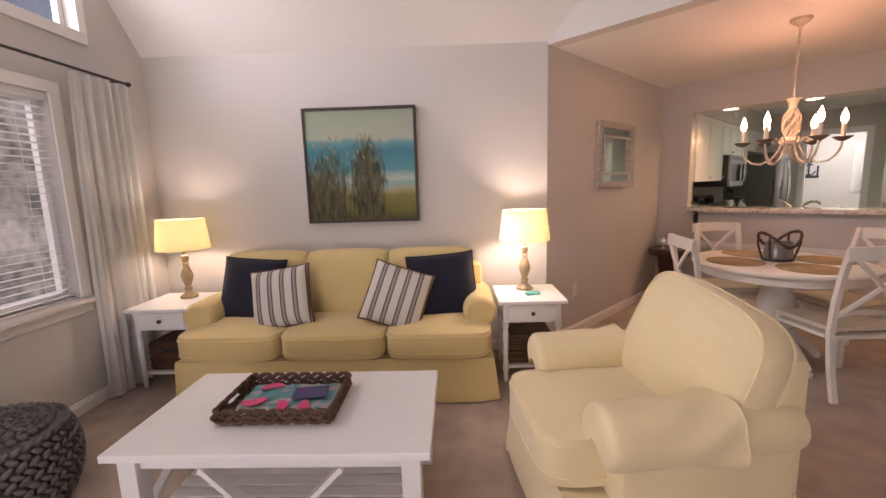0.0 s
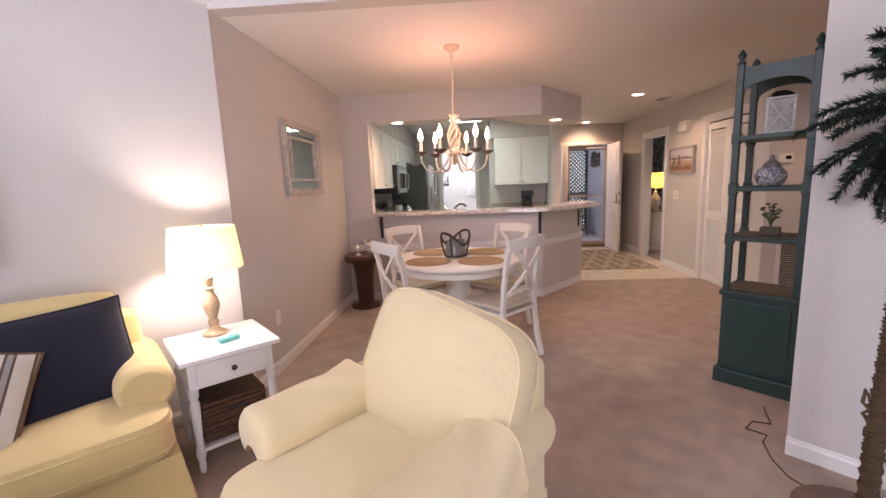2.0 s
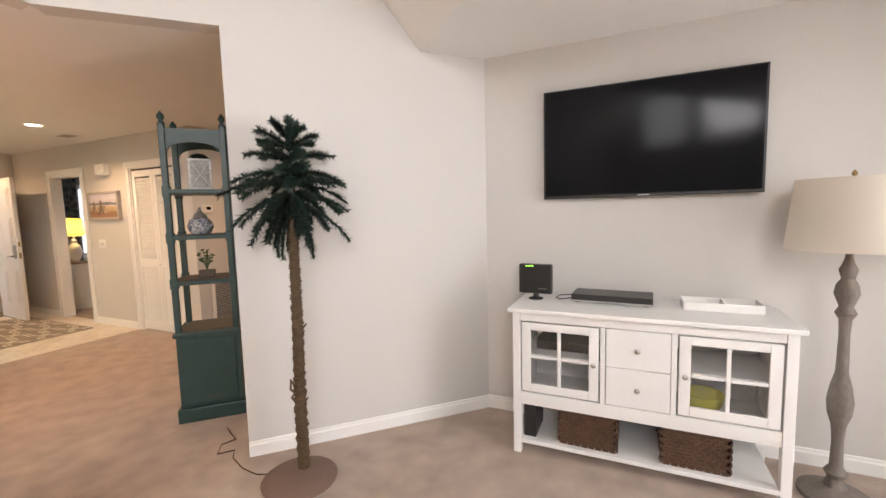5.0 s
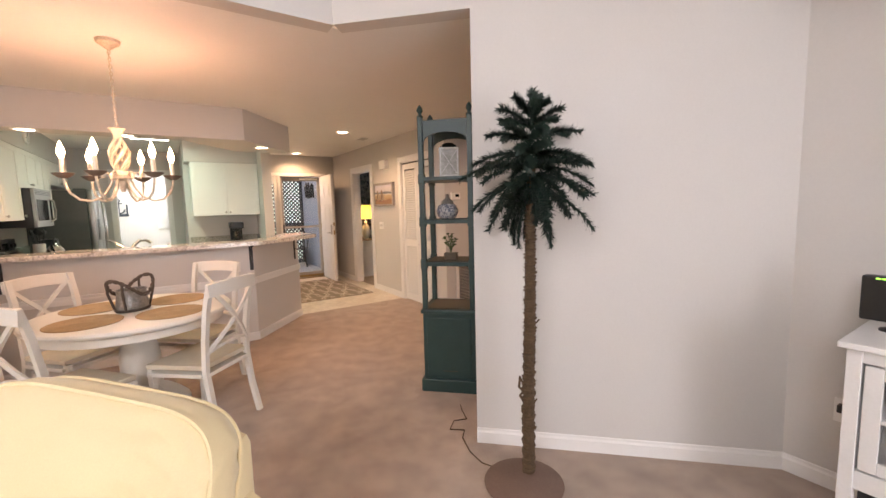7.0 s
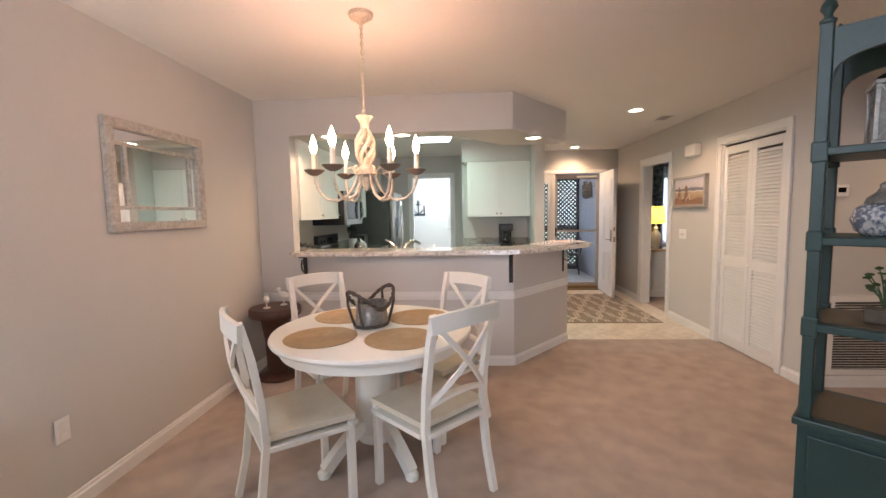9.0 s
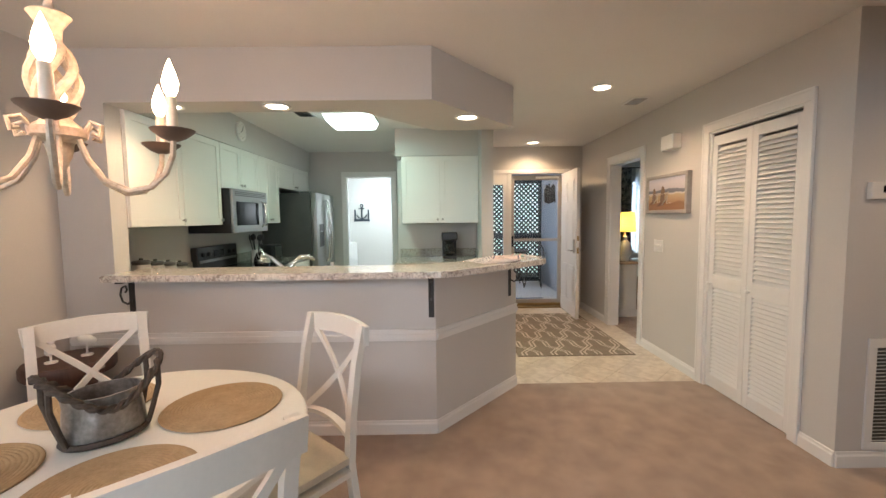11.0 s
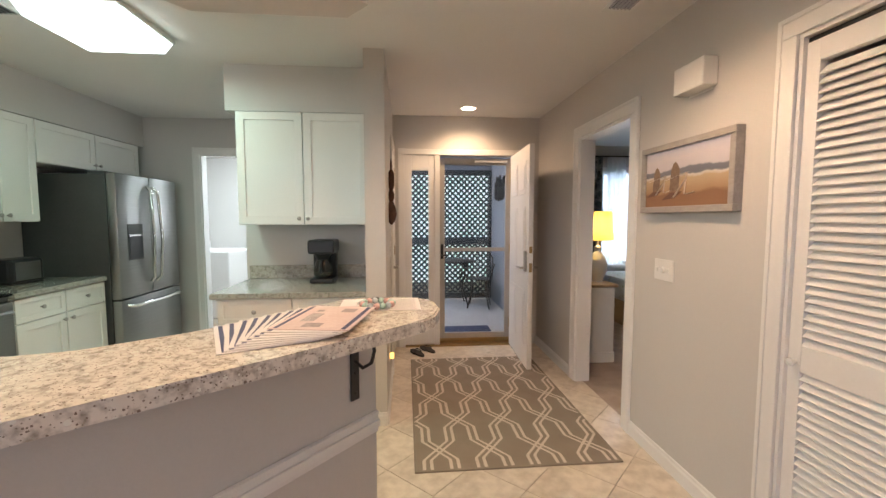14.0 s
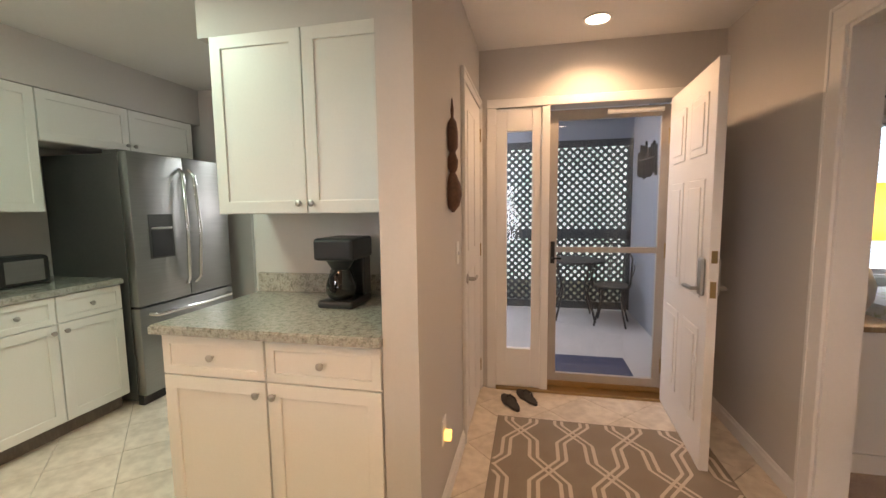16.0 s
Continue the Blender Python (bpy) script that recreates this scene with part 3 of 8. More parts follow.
def skirt(name, parent, material, w, d, y0, z1, pleats):
    """A cloth skirt to the floor, flaring slightly, with kick pleats at the corners."""
    bm = bmesh.new()
    pts = [(-w / 2, y0), (w / 2, y0), (w / 2, y0 + d), (-w / 2, y0 + d)]
    line = []
    for (xa, ya), (xb, yb) in zip(pts, pts[1:] + pts[:1]):
        n = 24
        for i in range(n):
            t = i / n
            nx, ny = (yb - ya), -(xb - xa)
            ln = math.hypot(nx, ny)
            edge = min(t, 1 - t) * ln
            fold = 0.014 * math.sin(edge * 60) * math.exp(-edge * 14) + 0.004 * math.sin(t * pleats)
            line.append((xa + (xb - xa) * t, ya + (yb - ya) * t, nx / ln, ny / ln, fold))
    rows = []
    for z, out in ((0.008, 0.035), (z1 * 0.55, 0.016), (z1, 0.0)):
        k = 1 - z / z1
        rows.append([bm.verts.new((x + nx * (out + f * k), y + ny * (out + f * k), z)) for x, y, nx, ny, f in line])
    n = len(line)
    for a, b in zip(rows, rows[1:]):
        for i in range(n):
            bm.faces.new((a[i], a[(i + 1) % n], b[(i + 1) % n], b[i]))
    bm.faces.new(rows[-1])
    return part(name, bm, material, parent, "", True)


sofa = thing("sofa", lv(1.565, 0.06), "pale yellow three-seat sofa with rolled arms and skirt", "sofa")
skirt("skirt", sofa, YELLOW, 2.10, 0.76, 0.03, 0.29, 9)
bm = bmesh.new()
box(bm, -1.02, 1.02, 0.0, 0.20, 0.10, 0.80, 0.05)
part("back_frame", bm, YELLOW, sofa, "", True)
for i in (-1, 0, 1):
    box_cushion("seat_cushion", sofa, YELLOW, pose(i * 0.695, 0.475, 0.385), 0.70, 0.70, 0.17)
    bm = bmesh.new()
    cushion(bm, 0.655, 0.54, 0.25, pose(i * 0.62, 0.245, 0.675, 100, 0, 0), 0.32, 16, 0.16)
    part("back_cushion", bm, YELLOW, sofa, "", True, 150)
for sd in (-1, 1):
    rolled_arm("arm", sofa, YELLOW, sd * 0.955, 0.02, 0.62, 0.535, 0.115, sd)


def pillow(name, m, w, h, material, label, trim=None):
    p = thing(name, m, label, "cushion", "cushions on the sofa")
    bm = bmesh.new()
    cushion(bm, w, h, 0.16, None, 0.5, 14, -0.10)
    part("cover", bm, material, p, "", True, 150)
    bm = bmesh.new()
    pts = []
    for (xa, ya), (xb, yb) in zip(((-1, -1), (1, -1), (1, 1), (-1, 1)), ((1, -1), (1, 1), (-1, 1), (-1, -1))):
        for i in range(6):
            t = i / 6
            u, v = xa + (xb - xa) * t, ya + (yb - ya) * t
            pts.append((u * w / 2 * (1 + 0.05 * abs(v) ** 4), v * h / 2 * (1 + 0.05 * abs(u) ** 4), 0))
    tube(bm, pts + [pts[0]], 0.008, 6)
    part("piping", bm, trim or material, p, "", True)
    return p


def on_sofa(x, y, z, lean, turn, spin=0.0):
    return sofa.matrix_world @ pose(x, y, z, 0, 0, turn) @ pose(0, 0, 0, 90 + lean) @ pose(0, 0, 0, 0, 0, spin)


pillow("throw_pillow", on_sofa(0.68, 0.40, 0.675, 16, -8, 3), 0.47, 0.45, NAVY, "plain navy blue throw pillow leaning on the sofa")
pillow("throw_pillow", on_sofa(-0.72, 0.40, 0.675, 16, 10, -3), 0.47, 0.45, NAVY, "plain navy blue throw pillow leaning on the sofa")
pillow("throw_pillow", on_sofa(0.40, 0.55, 0.655, 20, -2, -9), 0.40, 0.40, STRIPE, "grey and brown striped throw pillow with brown piping", BROWNTRIM)
pillow("throw_pillow", on_sofa(-0.41, 0.57, 0.650, 22, 8, 20), 0.40, 0.40, STRIPE, "grey and brown striped throw pillow with brown piping", BROWNTRIM)

chair = thing("armchair", lv(-0.50, 1.70, 0, -83) @ pose(0.085, 0.035, 0), "cream yellow upholstered armchair with loose arm covers", "armchair")
skirt("skirt", chair, PALEYELLOW, 0.80, 0.82, 0.06, 0.27, 5)
bm = bmesh.new()
box(bm, -0.395, 0.395, 0.03, 0.20, 0.10, 0.775, 0.045)
part("back_frame", bm, PALEYELLOW, chair, "", True)
box_cushion("seat_cushion", chair, PALEYELLOW, pose(0, 0.545, 0.385), 0.60, 0.80, 0.20, 0.03)


def creased_back(m, w, h, t):
    """A plump boxed back cushion with a seam band and creases pulled to one upper corner."""
    bm = bmesh.new()
    seg, rings = 120, []
    crown = [(f, t * (0.66 - 0.39 * f ** 3.2)) for f in (0.0, 0.30, 0.45, 0.55, 0.61, 0.67, 0.73, 0.79, 0.84, 0.89, 0.94, 1.0)]
    for f, d in (*crown, (1.03, 0.0), (1.0, -t * 0.27), (0.9, -t * 0.42), (0.5, -t * 0.5), (0.0, -t * 0.5)):
        ring = []
        for q in range(seg):
            cx, cy = math.cos(2 * math.pi * q / seg), math.sin(2 * math.pi * q / seg)
            x = math.copysign(abs(cx) ** 0.42, cx) * w / 2 * f
            y = math.copysign(abs(cy) ** 0.42, cy) * h / 2 * f
            x *= 1 - 0.10 * (y / h + 0.5)
            away = math.hypot(x - w * 0.38, y - h * 0.36)
            crease = 0.018 * math.sin(y * 95 + x * 40 + 2.5 * math.sin(x * 21)) * math.exp(-(away / 0.16) ** 2) * (f > 0.3)
            sag = 0.005 * noise.noise((x * 5, y * 5, d * 4 + 2))
            ring.append(bm.verts.new((x, y, d + crease + sag * (0.4 + f))))
        rings.append(ring)
    for a, b in zip(rings, rings[1:]):
        for i in range(seg):
            bm.faces.new((a[i], a[(i + 1) % seg], b[(i + 1) % seg], b[i]))
    bmesh.ops.remove_doubles(bm, verts=bm.verts, dist=0.0004)
    bmesh.ops.transform(bm, matrix=m, verts=bm.verts)
    ob = part("back_cushion", bm, PALEYELLOW, chair, "", True, 150)
    for d in (t * 0.28, -t * 0.28):
        bm = bmesh.new()
        pts = []
        for q in range(seg):
            cx, cy = math.cos(2 * math.pi * q / seg), math.sin(2 * math.pi * q / seg)
            y = math.copysign(abs(cy) ** 0.42, cy) * h / 2 * 1.005
            pts.append((math.copysign(abs(cx) ** 0.42, cx) * w / 2 * 1.005 * (1 - 0.10 * (y / h + 0.5)), y, d))
        tube(bm, pts + [pts[0]], 0.006, 6)
        bmesh.ops.transform(bm, matrix=m, verts=bm.verts)
        part("piping", bm, PALEYELLOW, ob, "", True)


creased_back(pose(-0.035, 0.225, 0.640, 73, 0, 180) @ pose(0, 0, 0, 0, 0, -9), 0.76, 0.60, 0.22)


def arm_cover(arm, sd, x, z, r, y0, y1):
    """A loose cloth sleeve over the arm, closed at the front, hanging lower at its back hem."""
    bm = bmesh.new()
    seg, rings = 40, []
    rows = [(y0 + (y1 - y0) * k / 14, 1.0) for k in range(15)] + [(y1 + 0.022, 0.97), (y1 + 0.036, 0.86), (y1 + 0.042, 0.6), (y1 + 0.044, 0.2)]
    for k, (y, f) in enumerate(rows):
        t = min(1.0, max(0.0, (y - y0) / (y1 - y0)))
        ring = []
        for i in range(seg + 1):
            u = i / seg
            q = radians(-48 + 276 * u) if sd > 0 else radians(228 - 276 * u)
            fold = 0.010 * math.sin(21 * u + 11 * t) * (1 - t) ** 1.3 + 0.004 * noise.noise((u * 5, y * 9, sd))
            rr = (r + 0.010 + fold + 0.014 * (1 - t) ** 4) * f
            out = max(0.0, u - 0.80) / 0.20
            px_, pz_ = x + rr * math.cos(q), z + 0.93 * rr * math.sin(q)
            ring.append(bm.verts.new((px_, y - 0.035 * (1 - t) * out, pz_ - 0.05 * out * (1 - 0.5 * t) * (f > 0.9))))
        rings.append(ring)
    for a, b in zip(rings, rings[1:]):
        for i in range(seg):
            bm.faces.new((a[i], a[i + 1], b[i + 1], b[i]))
    bm.faces.new(rings[-1])
    hem = [v.co.copy() for v in rings[0]]
    ob = part("arm_cover", bm, PALEYELLOW, arm, "loose cream cloth arm cover", True, 80)
    made("hem", PALEYELLOW, ob, lambda bm: tube(bm, hem, 0.0035, 5), "", True)


for sd in (-1, 1):
    arm = rolled_arm("arm", chair, PALEYELLOW, sd * 0.325, 0.08, 0.745, 0.525, 0.112, sd)
    arm_cover(arm, sd, sd * 0.345, 0.525, 0.112, 0.33, 0.745)

# coffee table with a slatted shelf
ct = thing("coffee_table", lv(1.455, 1.715), "white painted wooden coffee table with slatted shelf", "table")
boxpart("tabletop", ct, WHITEWOOD, (-0.605, 0.605, -0.335, 0.335, 0.43, 0.46), 0.004)
for x in (-0.53, 0.53):
    for y in (-0.27, 0.27):
        boxpart("leg", ct, WHITEWOOD, (x - 0.035, x + 0.035, y - 0.035, y + 0.035, 0.0, 0.43), 0.003)
    made("cross_brace", WHITEWOOD, ct, lambda bm: (bar(bm, (x, -0.235, 0.16), (x, 0.235, 0.42), 0.035, 0.022), bar(bm, (x - 0.001, 0.235, 0.16), (x - 0.001, -0.235, 0.42), 0.035, 0.022)))
for y in (-0.27, 0.27):
    boxpart("apron", ct, WHITEWOOD, (-0.495, 0.495, y - 0.012, y + 0.012, 0.37, 0.43), 0.002)
    boxpart("lower_rail", ct, WHITEWOOD, (-0.495, 0.495, y - 0.015, y + 0.015, 0.10, 0.14), 0.002)
    for sd in (-1, 1):
        made("diagonal_brace", WHITEWOOD, ct, lambda bm: bar(bm, (sd * 0.05, y, 0.145), (sd * 0.27, y, 0.37), 0.045, 0.02))
for i in range(7):
    boxpart("shelf_slat", ct, WHITEWOOD, (-0.495, 0.495, -0.235 + i * 0.0685, -0.235 + i * 0.0685 + 0.056, 0.141, 0.157), 0.002)

# woven tray and what lies in it
tray = thing("woven_tray", lv(1.495, 1.70, 0.462), "brown braided seagrass tray with colourful cloth inside", "tray")
boxpart("tray_base", tray, WICKER, (-0.225, 0.225, -0.155, 0.155, 0.0, 0.012), 0.003)
for sx, sy, ln, ax in ((0, -0.165, 0.47, 0), (0, 0.165, 0.47, 0), (-0.235, 0, 0.33, 1), (0.235, 0, 0.33, 1)):
    bm = bmesh.new()
    for row in range(3):
        n = int(ln / 0.03)
        for i in range(n):
            s = -ln / 2 + (i + 0.5 + 0.5 * (row % 2)) * ln / n
            if ax == 1 and row == 1 and abs(s) < 0.045:
                continue
            c = Vector((sx + (s if ax == 0 else 0), sy + (s if ax == 1 else 0), 0.016 + row * 0.021))
            m = Matrix.Translation(c) @ Matrix.Rotation(radians(90 * ax), 4, "Z") @ Matrix.Rotation(radians(24 if (i + row) % 2 else -24), 4, "Y")
            bmesh.ops.create_icosphere(bm, subdivisions=1, radius=1, matrix=m @ Matrix.Diagonal((0.021, 0.012, 0.013, 1)))
    tagged(part("braided_side", bm, WICKER, tray, "", True), kind="stuff")
CLOTH = mat("turquoise_printed_cloth", (0.20, 0.55, 0.58), 0.8, color2=(0.75, 0.70, 0.70), scale=14, fine=20, sharp=True)
PINK = mat("pink_print", (0.70, 0.10, 0.22), 0.8, color2=(0.62, 0.06, 0.18))
PURPLE = mat("dark_print_card", (0.10, 0.035, 0.16), 0.5, color2=(0.03, 0.07, 0.14), scale=30, sharp=True)
cloth = thing("printed_cloth", tray.matrix_world @ pose(0, 0, 0.0135), "turquoise cloth napkin printed with pink melons", "napkin")
bm = bmesh.new()
n = 12
g = [[bm.verts.new((-0.20 + 0.40 * i / n, -0.135 + 0.27 * j / n, 0.010 + 0.010 * noise.noise((i * 0.6, j * 0.6, 3)))) for j in range(n + 1)] for i in range(n + 1)]
for i in range(n):
    for j in range(n):
        bm.faces.new((g[i][j], g[i + 1][j], g[i + 1][j + 1], g[i][j + 1]))
bmesh.ops.solidify(bm, geom=bm.faces[:], thickness=0.003)
part("cloth", bm, CLOTH, cloth, "", True)
for x, y, r, q in ((0.14, 0.02, 0.055, 20), (0.10, -0.08, 0.05, 200), (0.02, 0.08, 0.05, 100), (-0.12, 0.07, 0.05, 300)):
    bm = bmesh.new()
    pts = [(0, 0)] + [(r * math.cos(radians(i * 18)), r * math.sin(radians(i * 18))) for i in range(11)]
    prism(bm, pts, 0.0, 0.003)
    bmesh.ops.transform(bm, matrix=pose(x, y, 0.019, 0, 0, q), verts=bm.verts)
    part("melon_print", bm, PINK, cloth)
card = thing("picture_card", tray.matrix_world @ pose(-0.09, -0.03, 0.036, 0, 0, 8), "small dark purple printed card in the tray", "card")
boxpart("card", card, PURPLE, (-0.075, 0.075, -0.05, 0.05, 0, 0.004), 0.001)


def end_table(a, b, label):
    t = thing("end_table", lv(a, b), label, "side table", "end tables beside the sofa")
    boxpart("tabletop", t, WHITEWOOD, (-0.235, 0.235, -0.24, 0.24, 0.575, 0.60), 0.005)
    boxpart("body", t, WHITEWOOD, (-0.20, 0.20, -0.20, 0.195, 0.435, 0.575), 0.003)
    dr = boxpart("drawer", t, WHITEWOOD, (-0.165, 0.165, 0.196, 0.206, 0.452, 0.562), 0.003)
    made("knob", DARKFRAME, dr, lambda bm: lathe(bm, [(0.006, 0), (0.006, 0.012), (0.014, 0.018), (0.014, 0.026), (0.004, 0.031)], seg=12, m=pose(0, 0.206, 0.507, -90)), "dark round knob", True)
    prof = [(0.012, 0.0), (0.017, 0.03), (0.014, 0.06), (0.022, 0.09), (0.022, 0.12), (0.016, 0.15), (0.021, 0.28), (0.023, 0.36), (0.016, 0.385), (0.024, 0.40), (0.024, 0.44)]
    for x in (-0.185, 0.185):
        for y in (-0.185, 0.185):
            made("leg", WHITEWOOD, t, lambda bm: lathe(bm, prof, x, y, 12), "", True)
    boxpart("shelf", t, WHITEWOOD, (-0.18, 0.18, -0.18, 0.18, 0.095, 0.115), 0.003)
    bk = thing("storage_basket", t.matrix_world @ pose(0, 0, 0.117), "dark brown woven basket on the end table's shelf", "basket")
    bm = bmesh.new()
    for i in range(9):
        z = 0.002 + i * 0.0235
        o = 0.004 * (i % 2)
        box(bm, -0.155 - o, 0.155 + o, -0.15 - o, 0.155 + o, z, z + 0.021, 0.006)
    part("basket_body", bm, WICKER, bk)
    boxpart("grip", bk, BLACK, (-0.045, 0.045, 0.157, 0.163, 0.14, 0.16), 0.002)
    return t


end_table(0.225, 0.40, "white end table with a turquoise box on top")
end_table(2.84, 0.42, "white end table between sofa and curtain")
LAMPPROF = [(0.062, 0.0), (0.062, 0.016), (0.048, 0.026), (0.030, 0.036), (0.022, 0.055), (0.030, 0.075), (0.020, 0.09), (0.026, 0.11), (0.040, 0.15), (0.043, 0.175), (0.036, 0.205), (0.022, 0.235), (0.018, 0.255), (0.026, 0.265), (0.018, 0.275), (0.024, 0.30), (0.026, 0.325), (0.014, 0.335), (0.010, 0.37)]


def table_lamp(m, label):
    t = thing("table_lamp", m, label, "lamp", "lamps on the end tables")
    made("base", LAMPWOOD, t, lambda bm: lathe(bm, LAMPPROF, seg=24), "turned weathered wood base", True)
    bm = bmesh.new()
    lo = [bm.verts.new((0.185 * math.cos(2 * math.pi * i / 40), 0.185 * math.sin(2 * math.pi * i / 40), 0.378)) for i in range(40)]
    hi = [bm.verts.new((0.160 * math.cos(2 * math.pi * i / 40), 0.160 * math.sin(2 * math.pi * i / 40), 0.602)) for i in range(40)]
    for i in range(40):
        bm.faces.new((lo[i], lo[(i + 1) % 40], hi[(i + 1) % 40], hi[i]))
    part("shade", bm, SHADE, t, "lit cream linen drum shade", True)
    made("bulb", BULB, t, lambda bm: lathe(bm, [(0.012, 0.37), (0.014, 0.40), (0.028, 0.43), (0.030, 0.455), (0.016, 0.485)], seg=14), "", True)
    made("harp", BRASS, t, lambda bm: (tube(bm, [(0.0, 0.02, 0.37), (0, 0.055, 0.43), (0, 0.05, 0.54), (0, 0, 0.60), (0, -0.05, 0.54), (0, -0.055, 0.43), (0, -0.02, 0.37)], 0.002, 5), lathe(bm, [(0.003, 0.595), (0.009, 0.605), (0.003, 0.62)], seg=8)), "", True)
    return t


table_lamp(lv(0.23, 0.30, 0.60), "lit table lamp with turned wood base and cream shade")
table_lamp(lv(2.81, 0.33, 0.60), "lit table lamp with turned wood base and cream shade")
bx = thing("turquoise_box", lv(0.20, 0.47, 0.601, 12), "small turquoise box on the end table", "box")
boxpart("box", bx, TEAL, (-0.05, 0.05, -0.022, 0.022, 0, 0.022), 0.003)

# painting over the sofa: dune grass before the sea
ART = mat("painted_canvas", (0.5, 0.5, 0.4), 0.7, fine=200, bump=0.2)
nt = ART.node_tree
tc = nt.nodes.new("ShaderNodeTexCoord")
sp = nt.nodes.new("ShaderNodeSeparateXYZ")
nz = nt.nodes.new("ShaderNodeTexNoise")
nz.inputs["Scale"].default_value, nz.inputs["Detail"].default_value = 7, 6
ma = nt.nodes.new("ShaderNodeMath")
ma.operation, ma.inputs[1].default_value = "MULTIPLY_ADD", 0.10
nt.links.new(tc.outputs["Object"], sp.inputs[0])
nt.links.new(tc.outputs["Object"], nz.inputs["Vector"])
nt.links.new(nz.outputs["Fac"], ma.inputs[0])
nt.links.new(sp.outputs[2], ma.inputs[2])
rp = nt.nodes.new("ShaderNodeValToRGB")
els = rp.color_ramp.elements
stops = [(0.05, (0.035, 0.04, 0.012)), (0.14, (0.13, 0.12, 0.025)), (0.26, (0.20, 0.19, 0.05)), (0.30, (0.36, 0.32, 0.20)), (0.36, (0.20, 0.40, 0.40)), (0.40, (0.42, 0.48, 0.42)), (0.46, (0.07, 0.28, 0.32)), (0.62, (0.03, 0.20, 0.26)), (0.68, (0.10, 0.30, 0.33)), (0.71, (0.36, 0.42, 0.33)), (0.98, (0.27, 0.33, 0.25))]
els[0].position, els[0].color = stops[0][0], (*stops[0][1], 1)
els[1].position, els[1].color = stops[-1][0], (*stops[-1][1], 1)
for p, col in stops[1:-1]:
    els.new(p).color = (*col, 1)
nt.links.new(ma.outputs[0], rp.inputs[0])
nt.links.new(rp.outputs[0], nt.nodes["Principled BSDF"].inputs["Base Color"])
# two soft clumps of grass brushed over the sea
base = rp.outputs[0]
brush = nt.nodes.new("ShaderNodeTexNoise")
brush.inputs["Scale"].default_value, brush.inputs["Detail"].default_value = 16, 7
stretch_ = nt.nodes.new("ShaderNodeMapping")
stretch_.inputs["Scale"].default_value = (2.4, 1, 0.6)
nt.links.new(tc.outputs["Object"], stretch_.inputs["Vector"])
nt.links.new(stretch_.outputs["Vector"], brush.inputs["Vector"])
tone = nt.nodes.new("ShaderNodeValToRGB")
tone.color_ramp.elements[0].position, tone.color_ramp.elements[1].position = 0.36, 0.68
tone.color_ramp.elements[0].color, tone.color_ramp.elements[1].color = (0.018, 0.018, 0.009, 1), (0.12, 0.115, 0.045, 1)
nt.links.new(brush.outputs["Fac"], tone.inputs[0])


def fac(op, a, b, c=None):
    n = nt.nodes.new("ShaderNodeMath")
    n.operation = op
    for i, v in enumerate((a, b, c)):
        if v is None:
            continue
        if isinstance(v, (int, float)):
            n.inputs[i].default_value = v
        else:
            nt.links.new(v, n.inputs[i])
    return n.outputs[0]


for cx, cz, w, h, lo, hi in ((0.30, 0.18, 0.25, 0.34, 1.25, 0.45), (-0.05, 0.28, 0.15, 0.37, 1.20, 0.50)):
    dx = fac("POWER", fac("ABSOLUTE", fac("DIVIDE", fac("SUBTRACT", sp.outputs[0], cx), w), 0), 2.0)
    dz = fac("POWER", fac("ABSOLUTE", fac("DIVIDE", fac("SUBTRACT", sp.outputs[2], cz), h), 0), 2.0)
    d = fac("ADD", fac("ADD", dx, dz), fac("MULTIPLY", fac("SUBTRACT", brush.outputs["Fac"], 0.5), 2.2))
    rng = nt.nodes.new("ShaderNodeMapRange")
    rng.inputs["From Min"].default_value, rng.inputs["From Max"].default_value = lo, hi
    rng.inputs["To Max"].default_value = 0.93
    nt.links.new(d, rng.inputs["Value"])
    mx = nt.nodes.new("ShaderNodeMix")
    mx.data_type = "RGBA"
    nt.links.new(rng.outputs[0], mx.inputs["Factor"])
    nt.links.new(base, mx.inputs["A"])
    nt.links.new(tone.outputs["Color"], mx.inputs["B"])
    base = mx.outputs["Result"]
nt.links.new(base, nt.nodes["Principled BSDF"].inputs["Base Color"])
REED = mat("painted_reed", (0.13, 0.13, 0.055), 0.8, color2=(0.045, 0.05, 0.02), scale=14)
PLUME = mat("painted_plume", (0.42, 0.38, 0.26), 0.8, color2=(0.16, 0.13, 0.06), scale=20)
pt = thing("painting", lv(1.485, 0.0, 1.12), "framed painting of dune grass before a blue sea", "painting")
for d in ((-0.45, 0.45, 0.002, 0.045, -0.0, 0.022), (-0.45, 0.45, 0.002, 0.045, 0.883, 0.905), (-0.45, -0.43, 0.002, 0.045, 0.022, 0.883), (0.43, 0.45, 0.002, 0.045, 0.022, 0.883)):
    boxpart("frame", pt, DARKFRAME, d, 0.003)
canvas = boxpart("canvas", pt, ART, (-0.43, 0.43, 0.004, 0.034, 0.022, 0.883), 0.0, "painted sea, sand and grass")
rnd = random.Random(4)
bm = bmesh.new()
